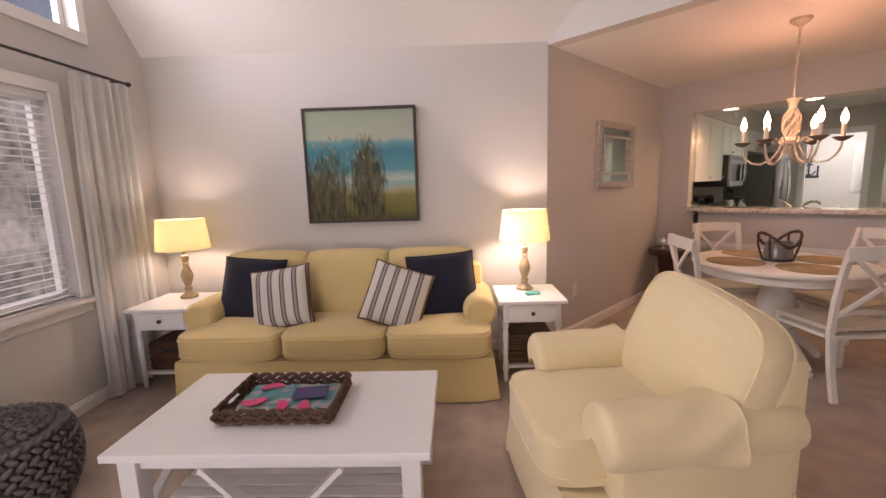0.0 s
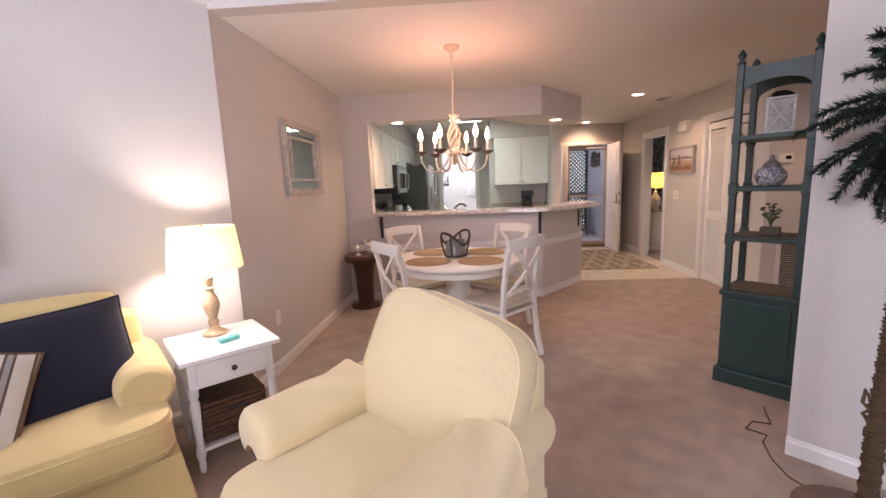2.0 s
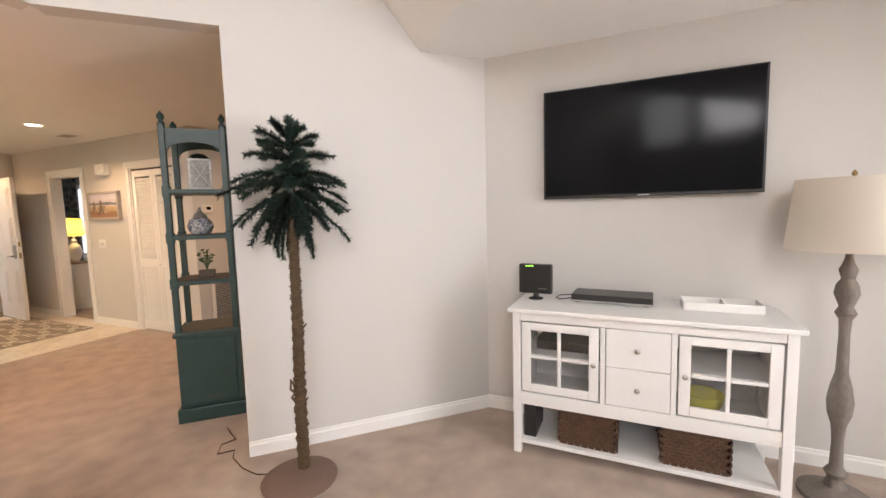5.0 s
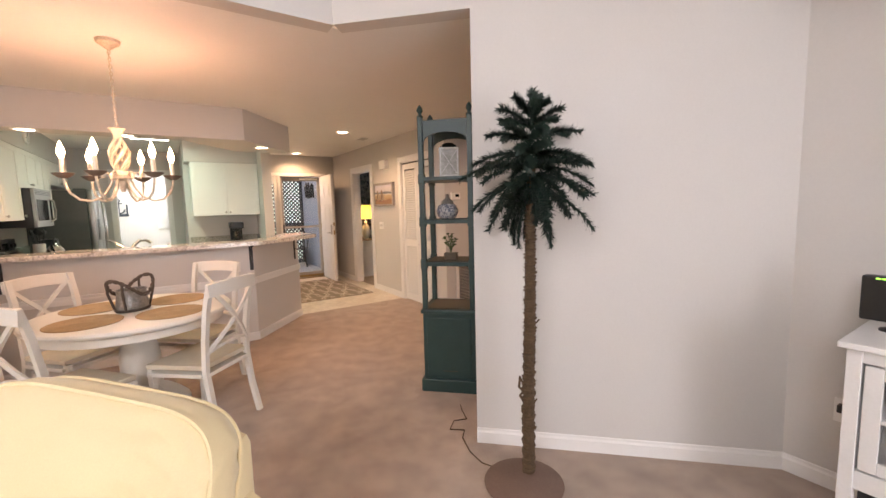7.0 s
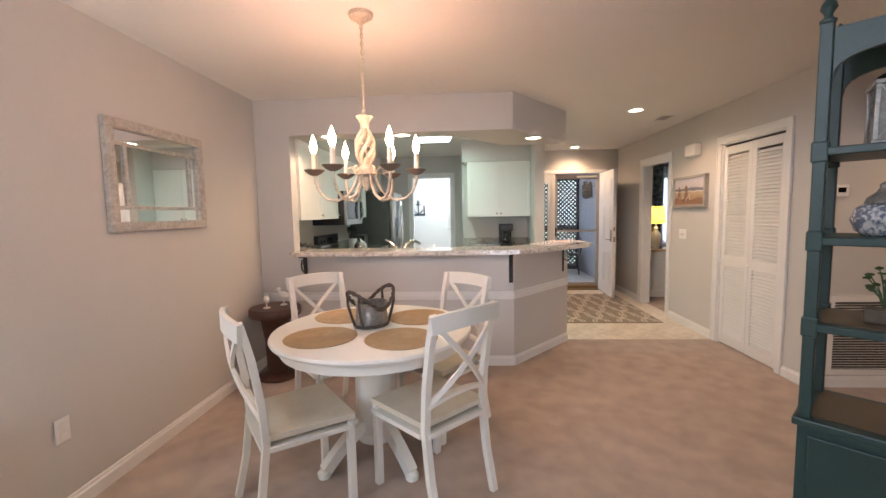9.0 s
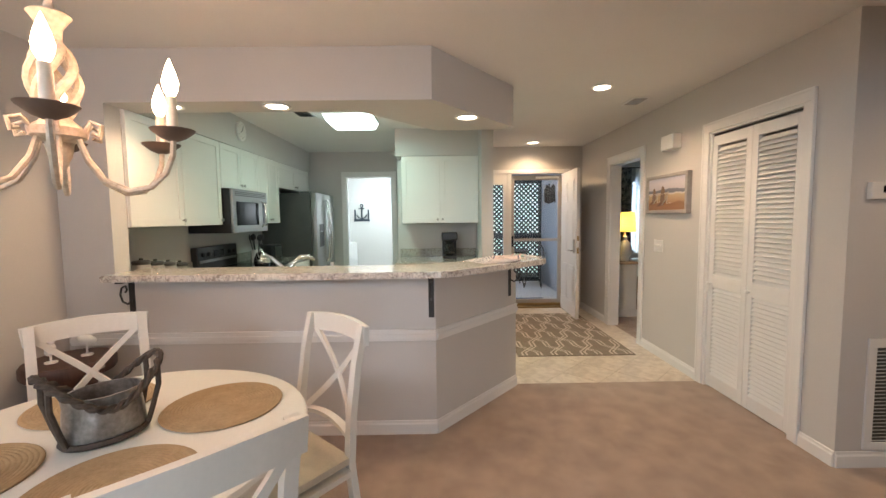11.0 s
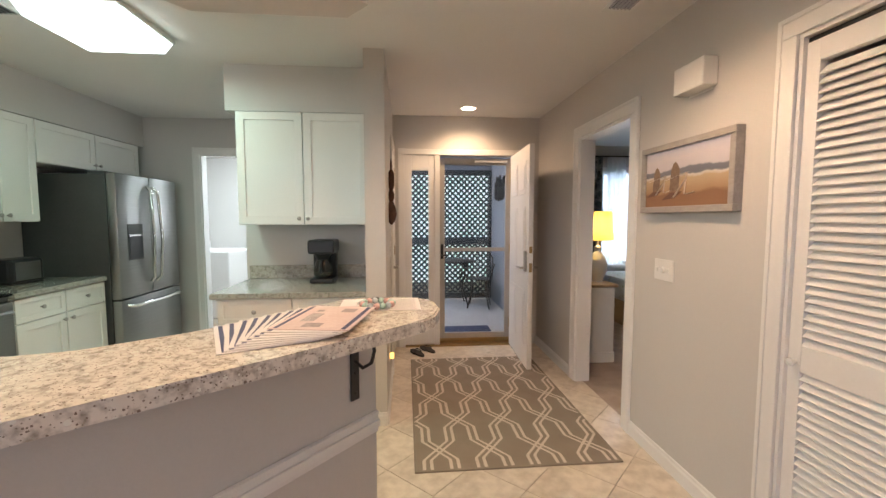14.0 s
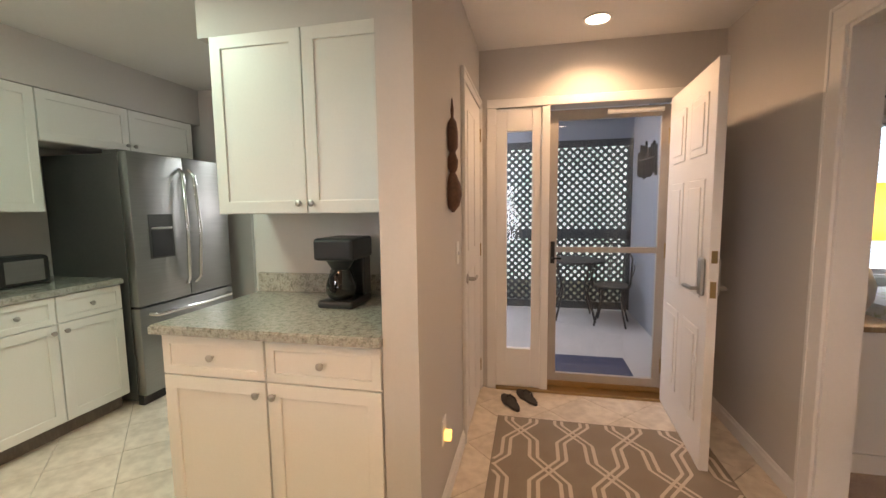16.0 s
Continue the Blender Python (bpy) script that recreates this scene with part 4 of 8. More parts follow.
for cx, n, w in ((0.24, 26, 0.17), (-0.06, 26, 0.11)):
    for i in range(n):
        x0 = cx + rnd.gauss(0, w * 0.5)
        h = rnd.uniform(0.16, 0.34) * (1.1 - 0.5 * min(abs(x0 - cx) / w, 1))
        x1 = x0 + rnd.uniform(-0.05, 0.035)
        z0 = rnd.uniform(0.30, 0.46)
        wd = rnd.uniform(0.0012, 0.0028)
        y = 0.0345 + i * 0.000012
        bm.faces.new([bm.verts.new(p) for p in ((x0 - wd, y, z0), (x0 + wd, y, z0), ((x0 + x1) / 2 + wd * 0.8, y, z0 + h * 0.6), (x1, y, z0 + h), ((x0 + x1) / 2 - wd * 0.8, y, z0 + h * 0.6))])
        if i % 3 == 0:
            c, tilt = Vector((x1, 0.0368, z0 + h)), rnd.uniform(-0.9, 0.1)
            pb = bmesh.new()
            pb.faces.new([pb.verts.new(c + Vector((dx * math.cos(tilt) - dz * math.sin(tilt), 0, dx * math.sin(tilt) + dz * math.cos(tilt)))) for dx, dz in ((-0.004, -0.018), (0.004, -0.018), (0.007, 0.004), (0.001, 0.026), (-0.006, 0.006))])
            part("painted_plume", pb, PLUME, canvas)
tagged(part("painted_reeds", bm, REED, canvas), kind="stuff")

# window, blinds, curtain
wd = structure("window_1", wall_bm((0, 0), (0.01, 0), 0, 0.01)[0], TRIM, "white framed living room window with an open blind", "window")
wd.matrix_world = WM
w0, w1, z0, z1 = WIN
for d in ((w0 - 0.07, w1 + 0.07, 0.002, 0.02, z1, z1 + 0.07), (w0 - 0.07, w0, 0.002, 0.02, z0, z1), (w1, w1 + 0.07, 0.002, 0.02, z0, z1)):
    boxpart("casing", wd, TRIM, d, 0.003)
boxpart("window_sill", wd, TRIM, (w0 - 0.09, w1 + 0.09, -0.10, 0.06, z0 - 0.03, z0 - 0.001), 0.004)
boxpart("window_apron", wd, TRIM, (w0 - 0.07, w1 + 0.07, 0.002, 0.016, z0 - 0.10, z0 - 0.031), 0.003)
for s0, s1 in ((w0, (w0 + w1) / 2), ((w0 + w1) / 2, w1)):
    for d in ((s0, s0 + 0.04, -0.11, -0.07, z0, z1), (s1 - 0.04, s1, -0.11, -0.07, z0, z1), (s0 + 0.04, s1 - 0.04, -0.11, -0.07, z0, z0 + 0.05), (s0 + 0.04, s1 - 0.04, -0.11, -0.07, z1 - 0.05, z1)):
        boxpart("sash", wd, TRIM, d, 0.002)
    pane = boxpart("pane", wd, GLASS, (s0 + 0.04, s1 - 0.04, -0.092, -0.088, z0 + 0.05, z1 - 0.05), 0)
    pane.visible_shadow = False
for i, (u0, u1, uz0, uz1) in enumerate(UP):
    up = structure("window_upper_%d" % (i + 1), wall_bm((0, 0), (0.01, 0), 0, 0.01)[0], TRIM, "white framed upper window light under the vault", "window")
    up.matrix_world = WM
    for d in ((u0 - 0.06, u1 + 0.06, 0.002, 0.02, uz0 - 0.07, uz0), (u0 - 0.06, u1 + 0.06, 0.002, 0.02, uz1, uz1 + 0.06), (u0 - 0.06, u0, 0.002, 0.02, uz0, uz1), (u1, u1 + 0.06, 0.002, 0.02, uz0, uz1)):
        boxpart("casing", up, TRIM, d, 0.003)
    for d in ((u0, u0 + 0.035, -0.11, -0.07, uz0, uz1), (u1 - 0.035, u1, -0.11, -0.07, uz0, uz1), (u0 + 0.035, u1 - 0.035, -0.11, -0.07, uz0, uz0 + 0.035), (u0 + 0.035, u1 - 0.035, -0.11, -0.07, uz1 - 0.035, uz1)):
        boxpart("sash", up, TRIM, d, 0.002)
    pane = boxpart("pane", up, GLASS, (u0 + 0.035, u1 - 0.035, -0.092, -0.088, uz0 + 0.035, uz1 - 0.035), 0)
    pane.visible_shadow = False
bl = thing("window_blind", WM, "white horizontal slat blind lowered over the window", "blind")
boxpart("head_rail", bl, BLIND, (w0 + 0.005, w1 - 0.005, -0.062, -0.008, z1 - 0.045, z1 - 0.002), 0.003)
bm = bmesh.new()
box(bm, w0 + 0.01, w1 - 0.01, -0.024, 0.024, -0.0012, 0.0012)
slat = part("slat", bm, BLIND, bl)
zz = z0 + 0.03
slat.matrix_basis = pose(0, -0.035, zz, 4)
while zz < z1 - 0.09:
    zz += 0.043
    o = new("slat", slat.data)
    o.parent, o.matrix_basis = bl, pose(0, -0.035, zz, 4)
for s in (w0 + 0.2, (w0 + w1) / 2, w1 - 0.2):
    made("ladder_cord", BLIND, bl, lambda bm: tube(bm, [(s, -0.010, z0 + 0.02), (s, -0.010, z1 - 0.03)], 0.0015, 5))
boxpart("bottom_rail", bl, BLIND, (w0 + 0.01, w1 - 0.01, -0.058, -0.012, z0 + 0.001, z0 + 0.018), 0.003)
cu = thing("curtain", WM, "long white sheer curtain hanging from a dark rod", "curtain")
bm = bmesh.new()
n, rows = 90, []
for z, k in ((0.02, 1.0), (0.8, 0.95), (1.6, 0.8), (2.17, 0.55)):
    rows.append([bm.verts.new((0.30 + (0.50 - 0.06 * (1 - k)) * i / n + 0.010 * math.sin(i * 0.31 + z), 0.085 + 0.030 * k * math.sin(i * 0.42) + 0.012 * k * math.sin(i * 0.93 + 1), z)) for i in range(n + 1)])
for a, b in zip(rows, rows[1:]):
    for i in range(n):
        bm.faces.new((a[i], a[i + 1], b[i + 1], b[i]))
part("drape", bm, SHEER, cu, "", True)
rod = thing("curtain_rod", WM, "thin black metal curtain rod with brackets", "curtain rod")
made("rod", IRON, rod, lambda bm: tube(bm, [(0.30, 0.085, 2.19), (3.3, 0.085, 2.19)], 0.009, 8), "", True)
for s in (0.36, 3.2):
    made("bracket", IRON, rod, lambda bm: box(bm, s - 0.008, s + 0.008, 0.0, 0.085, 2.183, 2.197))
made("finial", IRON, rod, lambda bm: lathe(bm, [(0.008, 0), (0.018, 0.012), (0.018, 0.024), (0.004, 0.035)], seg=10, m=pose(0.30, 0.085, 2.19, 0, -90, 0)), "", True)

# glazed sliding door behind the camera: unseen, an added source of daylight
gd_ = structure("door_unseen", wall_bm((0, 0), (0.01, 0), 0, 0.01)[0], TRIM, "unseen white framed glazed sliding door, added to let daylight in", "door")
gd_.matrix_world = BKM
for d in ((0.35, 0.42, -0.10, -0.05, 0, 2.05), (1.32, 1.39, -0.10, -0.05, 0, 2.05), (2.28, 2.35, -0.10, -0.05, 0, 2.05), (0.42, 1.32, -0.10, -0.05, 1.97, 2.05), (1.39, 2.28, -0.10, -0.05, 1.97, 2.05), (0.42, 1.32, -0.10, -0.05, 0, 0.09), (1.39, 2.28, -0.10, -0.05, 0, 0.09)):
    boxpart("frame_bar", gd_, TRIM, d, 0.003)
for d in ((0.42, 1.32), (1.39, 2.28)):
    pane = boxpart("pane", gd_, GLASS, (*d, -0.077, -0.073, 0.09, 1.97), 0)
    pane.visible_shadow = False

# knitted pouf
pf = thing("pouf", lv(2.83, 1.78) @ Matrix.Diagonal((1.10, 1.10, 1.12, 1)), "round grey knitted pouf on the carpet", "pouf")
bm = bmesh.new()
for k in range(13):
    t = k / 12
    z = 0.02 + 0.33 * t
    r = 0.235 + 0.055 * math.sin(math.pi * min(max(t, 0.02), 0.98)) ** 0.7 - (0.06 if k == 12 else 0)
    n = 44
    for i in range(n):
        q = 2 * math.pi * (i + 0.5 * (k % 2)) / n
        bmesh.ops.create_icosphere(bm, subdivisions=1, radius=1, matrix=pose(r * math.cos(q), r * math.sin(q), z, 0, 0, math.degrees(q)) @ Matrix.Rotation(radians(35 if k % 2 else -35), 4, "X") @ Matrix.Diagonal((0.012, 0.024, 0.013, 1)))
tagged(part("knitted_side", bm, GREYKNIT, pf, "", True), kind="stuff")
bm = bmesh.new()
for k in range(8):
    r = 0.215 - k * 0.027
    n = max(6, int(r * 180))
    for i in range(n):
        q = 2 * math.pi * i / n
        bmesh.ops.create_icosphere(bm, subdivisions=1, radius=1, matrix=pose(r * math.cos(q), r * math.sin(q), 0.350 + 0.004 * k ** 0.5, 0, 0, math.degrees(q)) @ Matrix.Rotation(radians(35 if k % 2 else -35), 4, "Z") @ Matrix.Diagonal((0.013, 0.020, 0.012, 1)))
lathe(bm, [(0.20, 0.0), (0.25, 0.06), (0.272, 0.18), (0.25, 0.32), (0.18, 0.352), (0.01, 0.355)], seg=32)
tagged(part("knitted_top", bm, GREYKNIT, pf, "", True), kind="stuff")


# ---- things: television wall, palm, shelf stand ----
tv = thing("television", pose(0.572, -2.158, 1.80), "wall-mounted black flat-screen television, switched off", "television")
boxpart("housing", tv, BLACK, (-0.572, 0.572, 0.025, 0.055, -0.33, 0.33), 0.004)
boxpart("screen", tv, SCREEN, (-0.560, 0.560, 0.0555, 0.058, -0.312, 0.322), 0.001)
boxpart("wall_mount", tv, BLACK, (-0.2, 0.2, 0.0, 0.025, -0.15, 0.15), 0.0)
boxpart("maker_mark", tv, NICKEL, (-0.03, 0.03, 0.0556, 0.0575, -0.324, -0.318), 0)

cs = thing("console_table", pose(0.595, -2.145, 0), "white painted media console with glazed doors", "console")
XW, DP = 0.645, 0.465
boxpart("tabletop", cs, WHITEWOOD, (-0.668, 0.668, 0.0, 0.495, 0.836, 0.86), 0.005)
boxpart("back_panel", cs, WHITEWOOD, (-XW, XW, 0.004, 0.016, 0.30, 0.836), 0)
for x in (-XW + 0.02, XW - 0.02):
    for y in (0.03, DP - 0.022):
        boxpart("leg", cs, WHITEWOOD, (x - 0.022, x + 0.022, y - 0.022, y + 0.022, 0.0, 0.836), 0.003)
    boxpart("side_panel", cs, WHITEWOOD, (x - 0.010, x + 0.010, 0.05, DP - 0.045, 0.30, 0.834), 0)
boxpart("bottom_board", cs, WHITEWOOD, (-XW + 0.042, XW - 0.042, 0.02, DP - 0.01, 0.295, 0.32), 0)
boxpart("lower_shelf", cs, WHITEWOOD, (-XW + 0.042, XW - 0.042, 0.01, DP, 0.065, 0.088), 0.002)
boxpart("inner_shelf", cs, WHITEWOOD, (-XW + 0.04, XW - 0.04, 0.02, DP - 0.06, 0.565, 0.58), 0)
boxpart("top_rail", cs, WHITEWOOD, (-XW + 0.042, XW - 0.042, DP - 0.03, DP - 0.006, 0.785, 0.836), 0.002)
boxpart("bottom_rail", cs, WHITEWOOD, (-XW + 0.042, XW - 0.042, DP - 0.03, DP - 0.006, 0.32, 0.37), 0.002)
for x in (-0.165, 0.165):
    boxpart("divider", cs, WHITEWOOD, (x - 0.012, x + 0.012, 0.02, DP - 0.006, 0.37, 0.785), 0)
for z0, z1 in ((0.580, 0.782), (0.373, 0.577)):
    dw = boxpart("drawer", cs, WHITEWOOD, (-0.150, 0.150, DP - 0.022, DP - 0.004, z0, z1), 0.003)
    made("knob", NICKEL, dw, lambda bm: lathe(bm, [(0.005, 0), (0.005, 0.012), (0.013, 0.017), (0.013, 0.023), (0.004, 0.028)], seg=12, m=pose(0, DP - 0.004, (z0 + z1) / 2, -90)), "round nickel knob", True)
for sd in (-1, 1):
    c = sd * 0.390
    d = boxpart("door", cs, WHITEWOOD, (c - 0.205, c - 0.155, DP - 0.022, DP - 0.004, 0.378, 0.778), 0.003)
    bm = bmesh.new()
    box(bm, c + 0.155, c + 0.205, DP - 0.022, DP - 0.004, 0.378, 0.778, 0.003)
    box(bm, c - 0.155, c + 0.155, DP - 0.022, DP - 0.004, 0.735, 0.778, 0.003)
    box(bm, c - 0.155, c + 0.155, DP - 0.022, DP - 0.004, 0.378, 0.425, 0.003)
    part("door_frame", bm, WHITEWOOD, d)
    boxpart("glazing_bar", d, WHITEWOOD, (c - 0.009, c + 0.009, DP - 0.020, DP - 0.005, 0.426, 0.734), 0.002)
    for s in ((c - 0.154, c - 0.010), (c + 0.010, c + 0.154)):
        boxpart("glazing_bar", d, WHITEWOOD, (s[0], s[1], DP - 0.0195, DP - 0.0055, 0.573, 0.591), 0.002)
        for zz in ((0.426, 0.572), (0.592, 0.734)):
            boxpart("pane", d, GLASS, (s[0], s[1], DP - 0.014, DP - 0.011, *zz), 0)
    made("knob", NICKEL, d, lambda bm: lathe(bm, [(0.005, 0), (0.005, 0.012), (0.013, 0.017), (0.013, 0.023), (0.004, 0.028)], seg=12, m=pose(c - sd * 0.18, DP - 0.004, 0.58, -90)), "round nickel knob", True)


def wicker_basket(m, w, d, h, label):
    b = thing("wicker_basket", m, label, "basket", "baskets under the console")
    bm = bmesh.new()
    rows = int(h / 0.018)
    rr = random.Random(int(w * 1000))
    for r in range(rows):
        z = h * (r + 0.5) / rows
        for sx, sy, ln, ax in ((0, d / 2, w, 0), (0, -d / 2, w, 0), (w / 2, 0, d, 1), (-w / 2, 0, d, 1)):
            n = int(ln / 0.035)
            for i in range(n):
                s = -ln / 2 + (i + 0.5 + 0.5 * (r % 2)) * ln / n
                if s > ln / 2:
                    continue
                o = 0.004 * (1 if (i + r) % 2 else -1) + rr.uniform(-0.001, 0.001)
                c = (sx + (s if ax == 0 else math.copysign(o, sx)), sy + (s if ax == 1 else math.copysign(o, sy)), z)
                mm = pose(*c, 0, 0, 90 * ax)
                box(bm, -0.016, 0.016, -0.004, 0.004, -0.0085, 0.0085, 0, mm)
    tagged(part("woven_wall", bm, WICKER, b), kind="stuff")
    made("inner_box", WICKER, b, lambda bm: box(bm, -w / 2 + 0.008, w / 2 - 0.008, -d / 2 + 0.008, d / 2 - 0.008, 0.002, h - 0.012))
    made("rim", WICKER, b, lambda bm: tube(bm, [(-w / 2, -d / 2, h), (w / 2, -d / 2, h), (w / 2, d / 2, h), (-w / 2, d / 2, h), (-w / 2, -d / 2, h)], 0.009, 6), "", True)
    return b


wicker_basket(pose(0.835, -1.86, 0.0885), 0.29, 0.28, 0.20, "dark brown wicker basket on the console's lower shelf")
wicker_basket(pose(0.325, -1.86, 0.0885), 0.29, 0.28, 0.20, "dark brown wicker basket on the console's lower shelf")
GREEN = glow("green_status_light", (0.35, 1.0, 0.1), 2.5)
rt = thing("router", pose(1.165, -1.95, 0.86, 0, 0, 178), "black upright internet router with green status lights", "router")
boxpart("case", rt, BLACK, (-0.10, 0.10, -0.025, 0.025, 0.035, 0.215), 0.008)
made("foot", BLACK, rt, lambda bm: lathe(bm, [(0.045, 0.0), (0.045, 0.006), (0.018, 0.014), (0.016, 0.036)], seg=16), "", True)
for x in (-0.058, -0.040, -0.022):
    boxpart("status_light", rt, GREEN, (x, x + 0.013, -0.0268, -0.0255, 0.203, 0.208), 0)
boxpart("lettering_strip", rt, NICKEL, (0.02, 0.07, -0.0265, -0.0255, 0.066, 0.069), 0)
dv = thing("disc_player", pose(0.73, -2.00, 0.86, 0, 0, -3), "flat black disc player with silver front edge", "disc player")
boxpart("case", dv, BLACK, (-0.215, 0.215, -0.10, 0.10, 0.006, 0.05), 0.004)
boxpart("front_trim", dv, CHROME, (-0.215, 0.215, 0.1005, 0.104, 0.008, 0.018), 0.001)
for x in (-0.18, 0.18):
    boxpart("foot", dv, BLACK, (x - 0.015, x + 0.015, 0.05, 0.08, 0, 0.006), 0)
cb = thing("cable", Matrix(), "thin black cable looped on the console", "cable")
made("wire", BLACK, cb, lambda bm: tube(bm, [(0.95, -2.02, 0.866), (1.02, -1.96, 0.864), (1.05, -2.00, 0.864), (1.04, -2.08, 0.864), (0.98, -2.12, 0.864), (0.90, -2.12, 0.864)], 0.003, 6), "", True)
wt = thing("serving_tray", pose(0.20, -1.98, 0.86), "white divided ceramic serving tray on the console", "tray")
bm = bmesh.new()
prism(bm, [(-0.16, -0.07), (0.16, -0.07), (0.16, 0.07), (-0.16, 0.07)], 0, 0.008)
for d in ((-0.17, 0.17, 0.07, 0.078, 0.0, 0.045), (-0.17, 0.17, -0.078, -0.07, 0.0, 0.045), (-0.178, -0.17, -0.078, 0.078, 0, 0.045), (0.17, 0.178, -0.078, 0.078, 0, 0.045)):
    box(bm, *d, 0.003)
part("tray", bm, TRIM, wt)
boxpart("divider", wt, TRIM, (-0.02, -0.012, -0.069, 0.069, 0.008, 0.04), 0.002)
yb = thing("yellow_bowl", pose(0.28, -1.86, 0.3205), "yellow bowl seen behind the console's glass door", "bowl")
made("bowl", mat("yellow_ceramic", (0.62, 0.58, 0.12), 0.3), yb, lambda bm: lathe(bm, [(0.04, 0), (0.05, 0.01), (0.085, 0.07), (0.095, 0.12), (0.088, 0.12), (0.075, 0.07), (0.02, 0.02)], seg=24), "", True)
bb = thing("cable_box", pose(0.99, -1.93, 0.58), "black set-top box behind the console's glass door", "set-top box")
boxpart("case", bb, BLACK, (-0.15, 0.15, -0.09, 0.09, 0.0, 0.055), 0.003)
for x in (-0.12, 0.12):
    boxpart("foot", bb, BLACK, (x - 0.01, x + 0.01, -0.01, 0.01, -0.0005, 0.001), 0)
sb = thing("subwoofer", pose(1.155, -1.83, 0.0885), "slim black upright box on the console's lower shelf", "speaker")
boxpart("case", sb, BLACK, (-0.035, 0.035, -0.11, 0.11, 0.0, 0.195), 0.004)
so = thing("wall_socket", pose(1.33, -2.158, 0.40), "black plug in a white wall socket", "socket")
boxpart("plate", so, TRIM, (-0.035, 0.035, 0.0, 0.006, -0.057, 0.057), 0.002)
boxpart("plug", so, BLACK, (-0.018, 0.018, 0.006, 0.045, 0.0, 0.036), 0.004)

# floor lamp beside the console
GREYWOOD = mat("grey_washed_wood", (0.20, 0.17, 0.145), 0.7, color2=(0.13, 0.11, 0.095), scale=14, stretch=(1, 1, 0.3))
fl = thing("floor_lamp", pose(-0.27, -1.88, 0), "floor lamp with grey turned post and beige drum shade", "lamp")
made("post", GREYWOOD, fl, lambda bm: lathe(bm, [(0.14, 0.0), (0.14, 0.02), (0.10, 0.035), (0.045, 0.06), (0.030, 0.10), (0.045, 0.13), (0.026, 0.16), (0.022, 0.28), (0.028, 0.36), (0.045, 0.42), (0.050, 0.48), (0.040, 0.55), (0.024, 0.62), (0.020, 0.80), (0.024, 0.87), (0.040, 0.90), (0.026, 0.93), (0.046, 0.99), (0.040, 1.03), (0.024, 1.06), (0.034, 1.10), (0.022, 1.13), (0.014, 1.16), (0.010, 1.25)], seg=24), "", True)
bm = bmesh.new()
lo = [bm.verts.new((0.235 * math.cos(2 * math.pi * i / 40), 0.235 * math.sin(2 * math.pi * i / 40), 1.195)) for i in range(40)]
hi = [bm.verts.new((0.205 * math.cos(2 * math.pi * i / 40), 0.205 * math.sin(2 * math.pi * i / 40), 1.515)) for i in range(40)]
for i in range(40):
    bm.faces.new((lo[i], lo[(i + 1) % 40], hi[(i + 1) % 40], hi[i]))
part("shade", bm, shade_mat("beige_linen_shade", (0.74, 0.68, 0.60), 0.3), fl, "unlit beige linen drum shade", True)
made("spider", BRASS, fl, lambda bm: (tube(bm, [(-0.2, 0, 1.50), (0, 0, 1.48), (0.2, 0, 1.50)], 0.003, 5), tube(bm, [(0, 0, 1.25), (0, 0, 1.53)], 0.004, 5), lathe(bm, [(0.004, 1.52), (0.012, 1.535), (0.003, 1.55)], seg=8)), "", True)

# artificial palm
ROPE = mat("brown_wrapped_rope", (0.135, 0.085, 0.045), 0.9, color2=(0.06, 0.036, 0.018), scale=30, fine=160, bump=0.5)
TINSEL = mat("dark_green_tinsel", (0.011, 0.034, 0.022), 0.6, color2=(0.004, 0.014, 0.010), scale=20)
PLATE = mat("brown_mat_cloth", (0.19, 0.125, 0.095), 0.9, color2=(0.16, 0.10, 0.078), scale=8)
pm = thing("artificial_palm", pose(2.235, -1.0, 0), "artificial palm with dark green fronds and rope trunk", "palm")
made("base_disc", PLATE, pm, lambda bm: lathe(bm, [(0.195, 0.0), (0.197, 0.008), (0.185, 0.016), (0.04, 0.026)], seg=40), "round brown base", True)
rnd = random.Random(9)
axis = [(0.026, -0.060, 0.015), (0.028, -0.062, 0.4), (0.022, -0.068, 0.8), (0.024, -0.075, 1.2), (0.022, -0.082, 1.58)]


def trunk_at(z):
    for p, q in zip(axis, axis[1:]):
        if z <= q[2]:
            t = (z - p[2]) / (q[2] - p[2])
            return p[0] + (q[0] - p[0]) * t, p[1] + (q[1] - p[1]) * t
    return axis[-1][:2]


made("trunk", ROPE, pm, lambda bm: tube(bm, axis, 0.021, 10, [0.028, 0.027, 0.025, 0.023, 0.020]), "", True)
bm = bmesh.new()
pts = []
for i in range(1000):
    z = 0.03 + 1.34 * i / 1000
    x, y = trunk_at(z)
    q = i * 0.52
    r = 0.0275 - 0.003 * z + 0.003 * math.sin(i * 0.37) + rnd.uniform(-0.001, 0.004)
    pts.append((x + r * math.cos(q), y + r * math.sin(q), z))
tube(bm, pts, 0.0055, 4)
part("rope_wrap", bm, ROPE, pm)
bm = bmesh.new()
for i in range(260):
    z = 0.05 + 1.30 * rnd.random()
    q = rnd.uniform(0, 6.28)
    x, y = trunk_at(z)
    a = Vector((math.cos(q), math.sin(q), 0))
    b = Vector((-math.sin(q), math.cos(q), 0)) * 0.004
    p = Vector((x, y, z)) + a * 0.026
    tip = p + a * rnd.uniform(0.008, 0.016) + Vector((0, 0, rnd.uniform(0.006, 0.020)))
    bm.faces.new([bm.verts.new(c) for c in (p - b, p + b, tip)])
tagged(part("frayed_fibre", bm, ROPE, pm), kind="stuff")
bm = bmesh.new()
